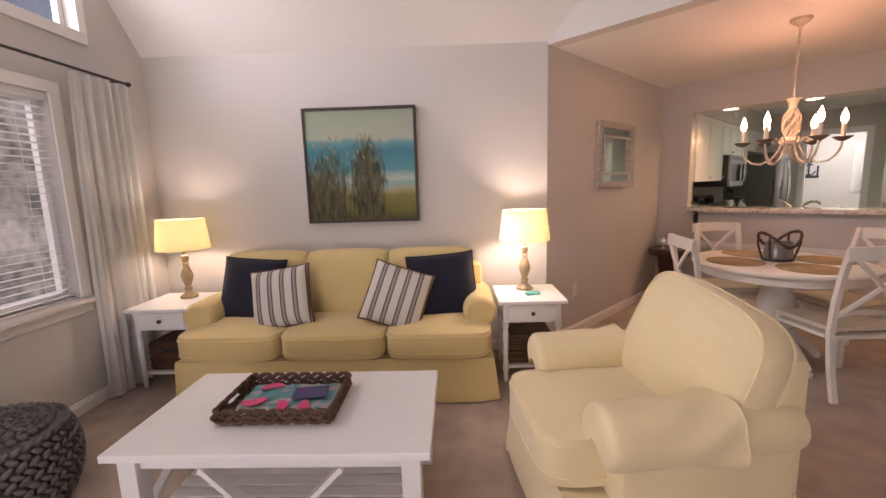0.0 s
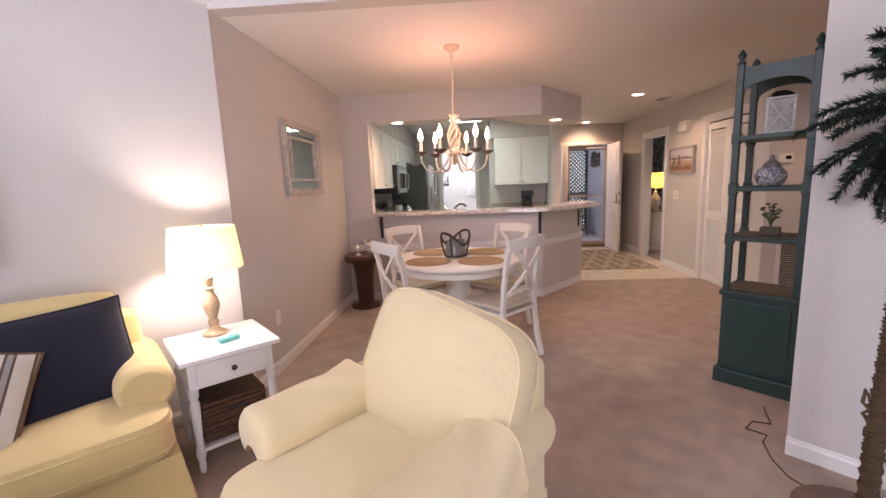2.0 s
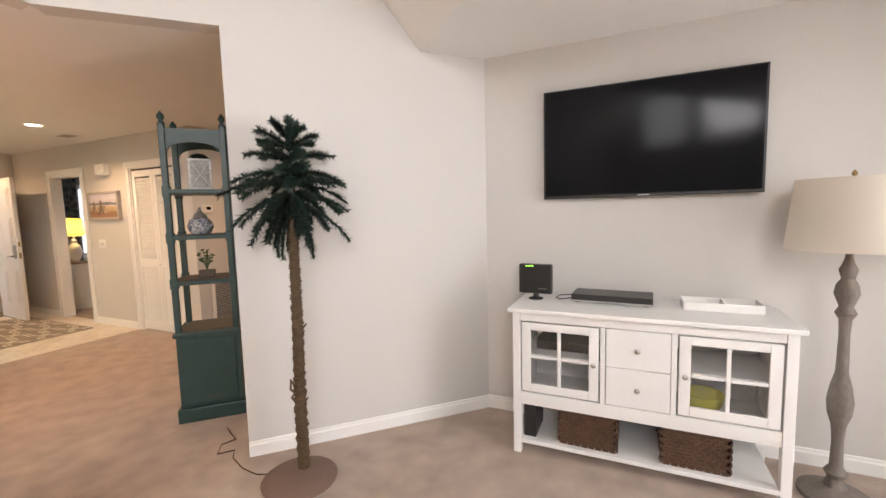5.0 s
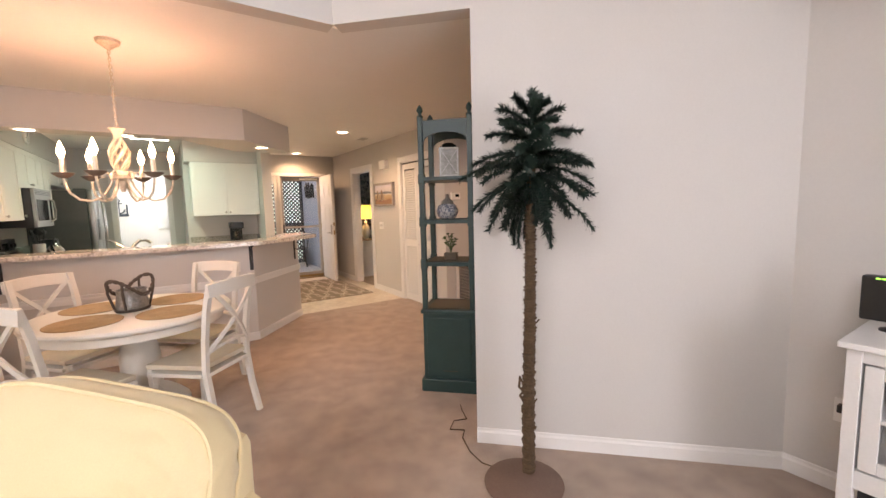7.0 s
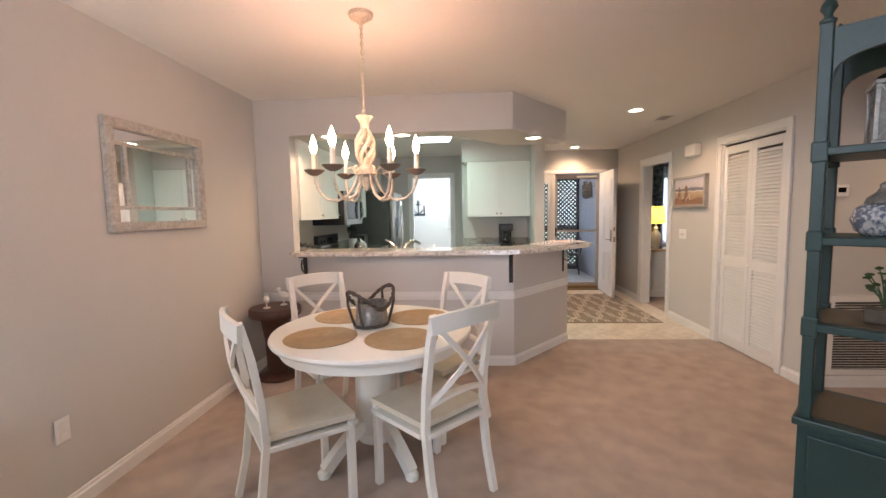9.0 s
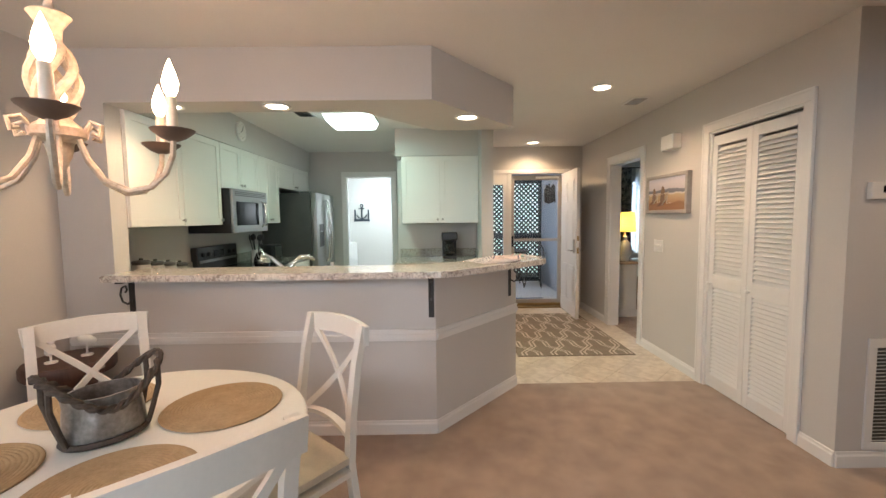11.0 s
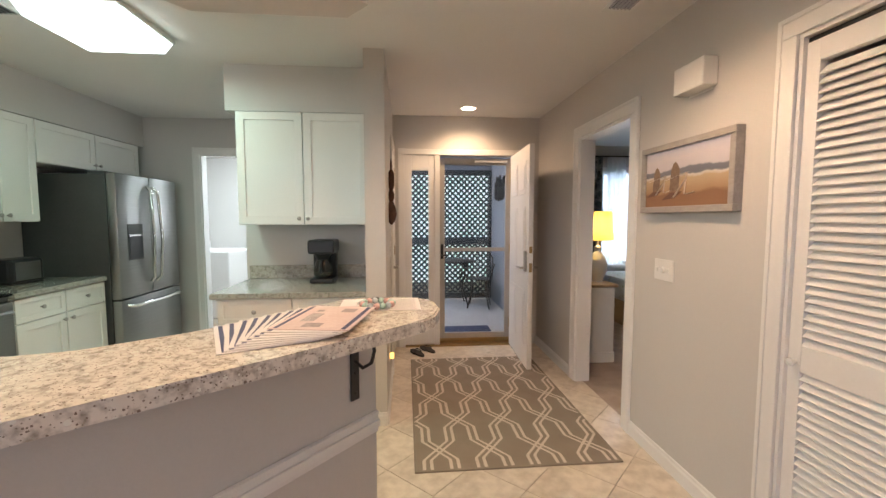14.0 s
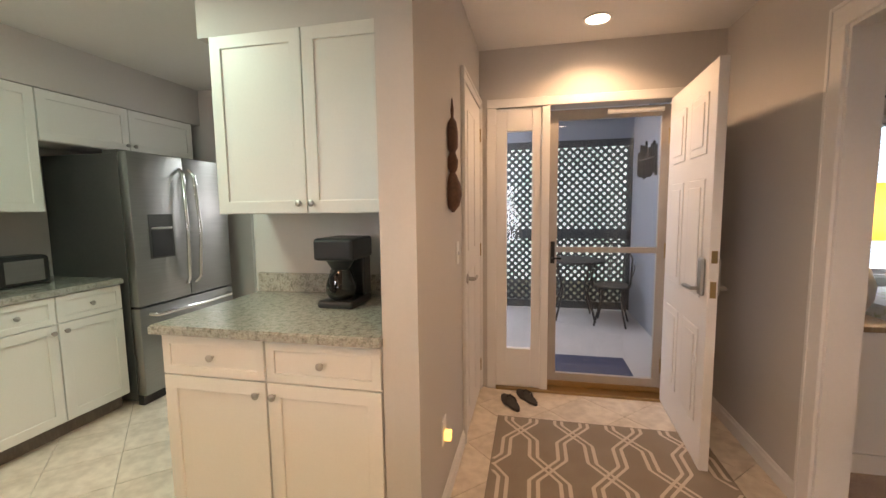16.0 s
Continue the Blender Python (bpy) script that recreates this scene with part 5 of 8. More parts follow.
for i in range(9):
    z = rnd.uniform(0.25, 1.2)
    q = rnd.uniform(0, 6.28)
    x, y = trunk_at(z)
    tube(bm, [(x + 0.028 * math.cos(q), y + 0.028 * math.sin(q), z), (x + 0.046 * math.cos(q + 0.4), y + 0.046 * math.sin(q + 0.4), z + 0.012), (x + 0.034 * math.cos(q + 0.9), y + 0.034 * math.sin(q + 0.9), z - 0.012)], 0.004, 5)
tube(bm, [(0.03, -0.03, 0.50), (0.055, -0.03, 0.53), (0.05, -0.02, 0.48), (0.03, -0.03, 0.46), (0.055, -0.03, 0.43), (0.03, -0.03, 0.41)], 0.007, 5)
part("knotted_string", bm, ROPE, pm, "loose knotted cord ends")
tiers = [(1.905, 5, 0.12, 60, 0.0), (1.86, 6, 0.17, 34, 0.4), (1.80, 7, 0.24, 20, 0.1), (1.735, 8, 0.29, 10, 0.5), (1.68, 9, 0.33, 2, 0.2), (1.63, 9, 0.35, -10, 0.7), (1.59, 9, 0.33, -28, 0.45), (1.57, 8, 0.28, -50, 0.25)]
WALLX = 3.70 - (2.235 + 1.0)
for z, n, ln, elev, off in tiers:
    for i in range(n):
        q = 2 * math.pi * (i + off) / n + rnd.uniform(-0.2, 0.2)
        l = ln * rnd.uniform(0.72, 1.12)
        e = radians(elev + rnd.uniform(-9, 9))
        pts = [Vector((0.022 + 0.012 * math.cos(q), -0.082 + 0.012 * math.sin(q), z - 0.10))]
        for k in range(1, 7):
            ee = e - 0.55 * (k / 6) ** 1.5
            step = Vector((math.cos(q) * math.cos(ee), math.sin(q) * math.cos(ee), math.sin(ee))) * l / 6
            p = pts[-1] + step
            over = p.x - p.y - (WALLX - 0.06)
            if over > 0:
                p -= Vector((over / 2, -over / 2, 0))
            pts.append(p)
        bm = bmesh.new()
        tube(bm, pts, 0.004, 4, [0.007, 0.006, 0.0055, 0.005, 0.004, 0.003, 0.002])
        for k in range(240):
            t = 0.05 + 0.95 * k / 240
            u = t * 6
            a = min(int(u), 5)
            p = pts[a].lerp(pts[a + 1], u - a)
            d = (pts[a + 1] - pts[a]).normalized()
            sd = d.orthogonal().normalized()
            w = rnd.uniform(0, 6.28)
            out = (sd * math.cos(w) + d.cross(sd) * math.sin(w)) * 0.9 + d * 0.6
            out.normalize()
            h = rnd.uniform(0.028, 0.046) * (1.0 if t < 0.9 else 0.85)
            sw = out.cross(d).normalized() * 0.0048
            bm.faces.new([bm.verts.new(x) for x in (p - sw, p + sw, p + out * h)])
        part("frond", bm, TINSEL, pm)
cord = thing("power_cord", Matrix(), "thin brown cord lying across the carpet", "cord")
made("wire", ROPE, cord, lambda bm: tube(bm, [(2.36, -0.98, 0.006), (2.48, -0.93, 0.005), (2.60, -0.94, 0.005), (2.74, -0.99, 0.005), (2.80, -1.05, 0.005), (2.86, -0.98, 0.005), (2.93, -1.06, 0.005), (2.90, -1.14, 0.005), (3.00, -1.18, 0.005), (3.08, -1.22, 0.005)], 0.0035, 6), "", True)

# green shelf stand
TEALWOOD = mat("dark_teal_painted_wood", (0.024, 0.060, 0.058), 0.45, color2=(0.018, 0.046, 0.045), scale=8, bump=0.05)
SHELFWOOD = mat("brown_shelf_board", (0.10, 0.075, 0.045), 0.5, color2=(0.07, 0.05, 0.03), scale=6)
es = thing("shelf_stand", pose(3.295, -1.285, 0, 0, 0, 45), "tall dark teal wooden shelf stand with finials", "shelf")
W2, DD = 0.195, 0.36
boxpart("plinth", es, TEALWOOD, (-W2 - 0.02, W2 + 0.02, -DD - 0.02, 0.02, 0.0, 0.10), 0.008)
boxpart("cupboard", es, TEALWOOD, (-W2, W2, -DD, 0.0, 0.10, 0.60), 0.004)
boxpart("cupboard_door", es, TEALWOOD, (-W2 + 0.03, W2 - 0.03, 0.001, 0.012, 0.13, 0.57), 0.004)
boxpart("drawer_line", es, SHELFWOOD, (-0.06, 0.05, 0.0122, 0.014, 0.165, 0.169), 0)
boxpart("cupboard_top", es, TEALWOOD, (-W2 - 0.015, W2 + 0.015, -DD - 0.015, 0.015, 0.60, 0.63), 0.006)
for z in (0.955, 1.265, 1.575):
    boxpart("shelf_board", es, TEALWOOD, (-W2 - 0.004, W2 + 0.004, -DD - 0.004, 0.004, z, z + 0.028), 0.004)
boxpart("shelf_surface", es, SHELFWOOD, (-W2 + 0.03, W2 - 0.03, -DD + 0.03, -0.03, 0.631, 0.634), 0)
boxpart("shelf_surface", es, SHELFWOOD, (-W2 + 0.03, W2 - 0.03, -DD + 0.03, -0.03, 0.984, 0.987), 0)
for x in (-W2 + 0.018, W2 - 0.018):
    for y in (-0.018, -DD + 0.018):
        made("post", TEALWOOD, es, lambda bm: box(bm, x - 0.0185, x + 0.0185, y - 0.0185, y + 0.0185, 0.632, 2.02, 0.004))
        for zc in (0.955, 1.265, 1.575):
            boxpart("collar", es, TEALWOOD, (x - 0.024, x + 0.024, y - 0.024, y + 0.024, zc - 0.022, zc + 0.050), 0.006)
        made("finial", TEALWOOD, es, lambda bm: lathe(bm, [(0.022, 2.02), (0.024, 2.03), (0.012, 2.04), (0.012, 2.05), (0.024, 2.07), (0.020, 2.085), (0.006, 2.105), (0.002, 2.11)], x, y, 12), "", True)
for y in (-0.018, -DD + 0.018):
    bm = bmesh.new()
    a = [(-W2 + 0.038, 2.0), (W2 - 0.038, 2.0)] + [((W2 - 0.038) * math.cos(radians(t)) * (1 if abs(math.cos(radians(t))) < 0.8 else 1), 1.83 + 0.085 * math.sin(radians(t)) ** 0.7 if 0 < t < 180 else 1.83) for t in range(0, 181, 15)]
    f = [bm.verts.new((x, y + 0.009, z)) for x, z in a]
    g = [bm.verts.new((x, y - 0.009, z)) for x, z in a]
    bm.faces.new(f)
    bm.faces.new(g[::-1])
    for i in range(len(a)):
        bm.faces.new((f[i], g[i], g[(i + 1) % len(a)], f[(i + 1) % len(a)]))
    part("arched_rail", bm, TEALWOOD, es)
boxpart("top_board", es, TEALWOOD, (-W2 + 0.03, W2 - 0.03, -DD + 0.03, -0.03, 1.985, 2.0), 0)
PEWTER = mat("clouded_glass_and_metal", (0.34, 0.33, 0.31), 0.3, 0.4, color2=(0.16, 0.15, 0.14), scale=18)
CHINA = mat("blue_white_china", (0.60, 0.60, 0.60), 0.25, color2=(0.16, 0.18, 0.24), scale=24, sharp=True)
GREENLEAF = mat("small_plant_leaf", (0.05, 0.09, 0.03), 0.6)
jr = thing("lantern", es.matrix_world @ pose(0.0, -0.16, 1.603, 0, 0, 12), "silver lantern with crossed bars on the top shelf", "lantern")
SILVER = mat("tarnished_silver", (0.52, 0.51, 0.49), 0.35, 0.7, color2=(0.30, 0.29, 0.28), scale=30)
boxpart("lantern_base", jr, SILVER, (-0.075, 0.075, -0.075, 0.075, 0.0, 0.018), 0.004)
boxpart("lantern_top", jr, SILVER, (-0.075, 0.075, -0.075, 0.075, 0.20, 0.215), 0.004)
for x in (-0.064, 0.064):
    for y in (-0.064, 0.064):
        boxpart("corner_bar", jr, SILVER, (x - 0.006, x + 0.006, y - 0.006, y + 0.006, 0.018, 0.20), 0.001)
for k in range(4):
    m = Matrix.Rotation(radians(90 * k), 4, "Z")
    made("crossed_bar", SILVER, jr, lambda bm: (bar(bm, (-0.06, 0.066, 0.02), (0.06, 0.066, 0.198), 0.008, 0.004), bar(bm, (0.06, 0.068, 0.02), (-0.06, 0.068, 0.198), 0.008, 0.004), bmesh.ops.transform(bm, matrix=m, verts=bm.verts)))
    made("pane", PEWTER, jr, lambda bm: (box(bm, -0.058, 0.058, 0.060, 0.062, 0.018, 0.20), bmesh.ops.transform(bm, matrix=m, verts=bm.verts)))
made("cap", CHROME, jr, lambda bm: lathe(bm, [(0.072, 0.2155), (0.058, 0.235), (0.035, 0.250), (0.010, 0.256)], seg=20), "bright domed cap", True)
gj = thing("ginger_jar", es.matrix_world @ pose(0.02, -0.16, 1.293), "blue and white china jar with a pointed lid", "jar")
made("jar", CHINA, gj, lambda bm: lathe(bm, [(0.045, 0), (0.07, 0.02), (0.085, 0.06), (0.07, 0.10), (0.045, 0.115)], seg=20), "", True)
made("lid", PEWTER, gj, lambda bm: lathe(bm, [(0.05, 0.115), (0.045, 0.135), (0.02, 0.155), (0.012, 0.17), (0.014, 0.18), (0.003, 0.19)], seg=16), "", True)
pp = thing("potted_sprig", es.matrix_world @ pose(0.0, -0.16, 0.987), "little dark sprig in a square brown pot", "plant")
boxpart("pot", pp, SHELFWOOD, (-0.05, 0.05, -0.035, 0.035, 0, 0.05), 0.004)
bm = bmesh.new()
for i in range(26):
    q, h = rnd.uniform(0, 6.28), rnd.uniform(0.05, 0.15)
    r = rnd.uniform(0.01, 0.05)
    tube(bm, [(0, 0, 0.045), (r * 0.4 * math.cos(q), r * 0.4 * math.sin(q), 0.05 + h * 0.6), (r * math.cos(q), r * math.sin(q), 0.05 + h)], 0.002, 4)
    bmesh.ops.create_icosphere(bm, subdivisions=1, radius=1, matrix=pose(r * math.cos(q), r * math.sin(q), 0.05 + h, rnd.uniform(0, 90), 0, math.degrees(q)) @ Matrix.Diagonal((0.016, 0.008, 0.004, 1)))
part("leaves", bm, GREENLEAF, pp)

# ---- things: dining room ----
TX, TY = 4.19, 0.61
tb = thing("dining_table", pose(TX, TY, 0, 0, 0, 45), "round cream painted pedestal dining table", "table")
made("tabletop", CREAMWOOD, tb, lambda bm: lathe(bm, [(0.535, 0.725), (0.557, 0.732), (0.563, 0.745), (0.557, 0.757), (0.545, 0.762)], seg=72), "", True)
made("apron", CREAMWOOD, tb, lambda bm: lathe(bm, [(0.50, 0.665), (0.51, 0.67), (0.51, 0.715), (0.535, 0.724)], seg=72), "", True)
made("pedestal", CREAMWOOD, tb, lambda bm: lathe(bm, [(0.11, 0.11), (0.115, 0.16), (0.085, 0.19), (0.095, 0.22), (0.115, 0.32), (0.115, 0.46), (0.095, 0.56), (0.11, 0.60), (0.13, 0.63), (0.16, 0.664)], seg=28), "", True)
for k in range(4):
    q = radians(90 * k)
    bm = bmesh.new()
    swept(bm, [(0.09 + 0.24 * i / 8, 0, 0.20 - 0.165 * (i / 8) ** 1.4) for i in range(9)], 0.055, [0.075 - 0.0025 * i for i in range(9)])
    lathe(bm, [(0.032, 0.0), (0.036, 0.008), (0.036, 0.03), (0.02, 0.045)], 0.335, 0, 12)
    bmesh.ops.transform(bm, matrix=Matrix.Rotation(q, 4, "Z"), verts=bm.verts)
    part("foot", bm, CREAMWOOD, tb)
SEAGRASS = mat("woven_straw", (0.44, 0.32, 0.18), 0.85, color2=(0.33, 0.235, 0.125), scale=16, fine=90, bump=0.5)
pmats = [(3.97, 0.84), (3.95, 0.41), (4.39, 0.37), (4.42, 0.84)]
pl = None
for x, y in pmats:
    if pl is None:
        pl = thing("placemat", pose(x, y, 0.7625), "round woven straw placemat on the dining table", "placemat", "placemats on the table")
        bm = bmesh.new()
        lathe(bm, [(0.185, 0.0), (0.188, 0.003)] + [(0.187 - i * 0.0027, 0.0050 + 0.0022 * abs(math.sin(i * math.pi / 4))) for i in range(68)], seg=56)
        part("woven_disc", bm, SEAGRASS, pl, "", True)
    else:
        copy_thing(pl, pose(x, y, 0.7625, 0, 0, x * 90))
DRIFT = mat("dark_driftwood", (0.10, 0.075, 0.055), 0.8, color2=(0.05, 0.036, 0.027), scale=20, bump=0.3)
cp = thing("rope_vase", pose(4.20, 0.62, 0.7625, 0, 0, -38) @ Matrix.Diagonal((1.04, 1.04, 1.13, 1)), "mottled silver vase wrapped by a wavy brown rope rim", "vase")
bm = bmesh.new()
prof = [(0.070, 0.0), (0.082, 0.006), (0.088, 0.03), (0.084, 0.07), (0.080, 0.10), (0.084, 0.125), (0.078, 0.125), (0.074, 0.10), (0.078, 0.05), (0.05, 0.012)]
lathe(bm, prof, seg=28)
for v in bm.verts:
    v.co.x *= 1.12
    v.co.y *= 0.86
    v.co += Vector((0.004 * noise.noise(v.co * 30), 0.004 * noise.noise(v.co * 30 + Vector((5, 0, 0))), 0))
part("basin", bm, PEWTER, cp, "mottled silver basin", True)


def ear_rim(q, k=1.0):
    """The rope's height round the rim: two raised ears, low between them."""
    z = 0.095 + 0.095 * abs(math.cos(q)) ** 2.2
    r = 0.088 + 0.040 * abs(math.cos(q)) ** 2
    return Vector((r * k * math.cos(q) * 1.08, r * k * math.sin(q), z))


for w in range(2):
    bm = bmesh.new()
    pts = []
    for i in range(97):
        q = 2 * math.pi * i / 96
        t = i * 0.9 + w * math.pi
        pts.append(ear_rim(q) + Vector((math.cos(q) * math.cos(t), math.sin(q) * math.cos(t), math.sin(t))) * 0.0055)
    tube(bm, pts, 0.0068, 6)
    part("rope_rim", bm, DRIFT, cp, "twisted brown rope", True)
for q in (0.42, -0.42, math.pi - 0.42, math.pi + 0.42):
    bm = bmesh.new()
    top = ear_rim(q)
    foot_ = Vector((0.100 * math.cos(q * 1.0), 0.082 * math.sin(q), 0.012))
    tube(bm, [top, top.lerp(foot_, 0.35) + Vector((math.cos(q), math.sin(q), 0)) * 0.012, top.lerp(foot_, 0.75) + Vector((math.cos(q), math.sin(q), 0)) * 0.006, foot_], 0.0075, 7)
    part("rope_handle", bm, DRIFT, cp, "", True)
made("base_ring", DRIFT, cp, lambda bm: tube(bm, [(0.098 * math.cos(2 * math.pi * i / 32), 0.077 * math.sin(2 * math.pi * i / 32), 0.010) for i in range(33)], 0.008, 6), "", True)

WEAVE = mat("cream_woven_seat", (0.66, 0.60, 0.48), 0.8, color2=(0.58, 0.52, 0.41), scale=10, fine=120, bump=0.3)


def dining_chair():
    c = thing("dining_chair", Matrix(), "cream painted dining chair with a crossed back", "chair", "chairs round the table")
    bm = bmesh.new()
    prism(bm, [(-0.20, -0.19), (0.20, -0.19), (0.225, 0.20), (-0.225, 0.20)], 0.435, 0.462)
    part("seat", bm, WEAVE, c)
    bm = bmesh.new()
    for p, q in (((-0.20, 0.195), (0.20, 0.195)), ((-0.185, -0.185), (0.185, -0.185)), ((-0.205, 0.19), (-0.185, -0.18)), ((0.205, 0.19), (0.185, -0.18))):
        bar(bm, (*p, 0.402), (*q, 0.402), 0.06, 0.022)
    part("seat_frame", bm, CREAMWOOD, c)
    for x in (-0.20, 0.20):
        made("leg", CREAMWOOD, c, lambda bm: (bar(bm, (x, 0.185, 0.0), (x, 0.185, 0.43), 0.036, 0.036, 0.003)))
        bm = bmesh.new()
        swept(bm, [(x * 0.94, y, z) for y, z in ((-0.265, 0.0), (-0.22, 0.20), (-0.192, 0.43), (-0.205, 0.62), (-0.235, 0.82), (-0.272, 0.968))], 0.034, 0.030)
        part("leg", bm, CREAMWOOD, c)
    for nm, n, hw, y0, bow, z0, rise, w, d in (("top_rail", 12, 0.212, -0.272, 0.030, 0.927, 0.012, 0.022, 0.080), ("lower_rail", 10, 0.185, -0.200, 0.014, 0.535, 0.030, 0.032, 0.018)):
        bm = bmesh.new()
        us = [-1 + 2 * i / n for i in range(n + 1)]
        swept(bm, [(hw * u, y0 - bow * (1 - u * u), z0 + rise * (1 - u * u)) for u in us], w, d)
        part(nm, bm, CREAMWOOD, c)
    for sd in (-1, 1):
        bm = bmesh.new()
        swept(bm, [(sd * (0.175 - 0.35 * i / 8), -0.208 - 0.072 * i / 8 - 0.035 * math.sin(math.pi * i / 8) - 0.001 * sd, 0.545 + 0.365 * i / 8) for i in range(9)], 0.014, 0.024)
        part("cross_slat", bm, CREAMWOOD, c)
    return c


def chair_pose(bx, by, fx, fy):
    """A chair whose back's middle stands at bx, by and which faces along fx, fy."""
    q = math.degrees(math.atan2(fy, fx)) - 90
    m = Matrix.Rotation(radians(q), 4, "Z")
    o = Vector((bx, by, 0)) - m @ Vector((0, -0.285, 0))
    return pose(o.x, o.y, 0, 0, 0, q)


first = dining_chair()
first.matrix_world = chair_pose(3.73, 0.065, 0.70, 0.71)
for v in ((3.63, 1.13, 0.62, -0.78), (4.82, 1.18, -0.72, -0.69), (4.775, 0.065, -0.74, 0.67)):
    copy_thing(first, chair_pose(*v))

# chandelier
CREAMIRON = mat("antiqued_cream_iron", (0.68, 0.60, 0.48), 0.6, color2=(0.45, 0.37, 0.27), scale=25, bump=0.15)
CANDLE = mat("ivory_candle_sleeve", (0.82, 0.74, 0.60), 0.5)
DISH = mat("brown_drip_dish", (0.16, 0.11, 0.08), 0.5)
FLAME = glow("flame_bulb", (1.0, 0.66, 0.36), 45)
ch = thing("chandelier", pose(4.10, 0.60, 0), "cream six-arm candle chandelier, all bulbs lit", "chandelier")
made("canopy", CREAMIRON, ch, lambda bm: lathe(bm, [(0.012, 2.385), (0.03, 2.40), (0.06, 2.42), (0.064, 2.438)], seg=24), "", True)
bm = bmesh.new()
z = 1.95
i = 0
while z < 2.385:
    pts = [(0.007 * math.cos(q) if i % 2 else 0.0, 0.0 if i % 2 else 0.007 * math.cos(q), z + 0.014 * math.sin(q)) for q in [2 * math.pi * k / 10 for k in range(11)]]
    tube(bm, pts, 0.0025, 4)
    z += 0.021
    i += 1
tube(bm, [(0.004, 0.004, 1.94), (0.006, 0.002, 2.15), (0.004, 0.004, 2.39)], 0.003, 5)
part("chain", bm, CREAMIRON, ch)
made("top_urn", CREAMIRON, ch, lambda bm: lathe(bm, [(0.018, 1.845), (0.022, 1.86), (0.024, 1.885), (0.038, 1.91), (0.045, 1.918), (0.040, 1.923), (0.010, 1.925), (0.012, 1.94), (0.006, 1.955)], seg=20), "", True)
for k in range(6):
    pts = []
    bm = bmesh.new()
    for j in range(11):
        t = j / 10
        q = radians(60 * k + 150 * t)
        r = 0.014 + 0.034 * math.sin(math.pi * t) ** 0.8
        pts.append((r * math.cos(q), r * math.sin(q), 1.66 + 0.19 * t))
    tube(bm, pts, 0.0115, 7)
    part("twisted_bar", bm, CREAMIRON, ch, "", True)
made("hub", CREAMIRON, ch, lambda bm: lathe(bm, [(0.010, 1.53), (0.016, 1.55), (0.024, 1.565), (0.030, 1.60), (0.058, 1.615), (0.062, 1.635), (0.040, 1.65), (0.024, 1.665)], seg=24), "", True)
for k in range(6):
    q = radians(60 * k + 39)
    m = Matrix.Rotation(q, 4, "Z")
    bm = bmesh.new()
    pts = [(0.045, 0, 1.61), (0.062, 0, 1.56), (0.10, 0, 1.505), (0.155, 0, 1.478), (0.21, 0, 1.487), (0.248, 0, 1.525), (0.267, 0, 1.575), (0.27, 0, 1.615)]
    tube(bm, pts, 0.0075, 7)
    tube(bm, [(0.05, 0, 1.625), (0.075, 0, 1.655), (0.10, 0, 1.645), (0.095, 0, 1.618), (0.078, 0, 1.625)], 0.006, 6)
    bmesh.ops.transform(bm, matrix=m, verts=bm.verts)
    arm = part("arm", bm, CREAMIRON, ch, "", True)
    made("drip_dish", DISH, arm, lambda bm: (lathe(bm, [(0.012, 1.610), (0.03, 1.618), (0.050, 1.634), (0.054, 1.640), (0.048, 1.637), (0.010, 1.624)], 0.27, 0, 20), bmesh.ops.transform(bm, matrix=m, verts=bm.verts)), "", True)
    made("candle", CANDLE, arm, lambda bm: (lathe(bm, [(0.013, 1.625), (0.0135, 1.66), (0.0125, 1.725)], 0.27, 0, 14), bmesh.ops.transform(bm, matrix=m, verts=bm.verts)), "", True)
    made("bulb", FLAME, arm, lambda bm: (lathe(bm, [(0.008, 1.726), (0.016, 1.742), (0.020, 1.762), (0.014, 1.788), (0.006, 1.812), (0.001, 1.825)], 0.27, 0, 12), bmesh.ops.transform(bm, matrix=m, verts=bm.verts)), "", True)

# mirror on the dining wall
OLDWHITE = mat("distressed_white_wood", (0.58, 0.55, 0.50), 0.6, color2=(0.36, 0.33, 0.29), scale=25, fine=60, bump=0.2)
MIRROR = mat("mirror_silver", (0.86, 0.87, 0.86), 0.015, 1.0, color2=(0.85, 0.86, 0.85))
mr = thing("wall_mirror", pose(4.385, 1.978, 1.64, 0, 0, 180), "framed mirror with mullions in distressed white wood", "mirror")
for d in ((-0.40, 0.40, 0.0, 0.035, 0.255, 0.31), (-0.40, 0.40, 0.0, 0.035, -0.31, -0.255), (-0.40, -0.345, 0.0, 0.035, -0.255, 0.255), (0.345, 0.40, 0.0, 0.035, -0.255, 0.255)):
    boxpart("frame", mr, OLDWHITE, d, 0.006)
boxpart("mirror_glass", mr, MIRROR, (-0.345, 0.345, 0.004, 0.010, -0.255, 0.255), 0)
for d in ((-0.345, 0.345, 0.010, 0.024, 0.165, 0.185), (-0.345, 0.345, 0.010, 0.024, -0.185, -0.165), (-0.275, -0.255, 0.010, 0.024, -0.165, 0.165), (0.255, 0.275, 0.010, 0.024, -0.165, 0.165)):
    boxpart("mullion", mr, OLDWHITE, d, 0.004)
sk = thing("wall_socket", pose(3.64, 1.978, 0.42, 0, 0, 180), "white wall socket plate on the dining wall", "socket")
boxpart("plate", sk, TRIM, (-0.036, 0.036, 0.0, 0.006, -0.058, 0.058), 0.002)
for z in (-0.025, 0.025):
    boxpart("outlet", sk, CABINET, (-0.017, 0.017, 0.0062, 0.009, z - 0.017, z + 0.017), 0.002)

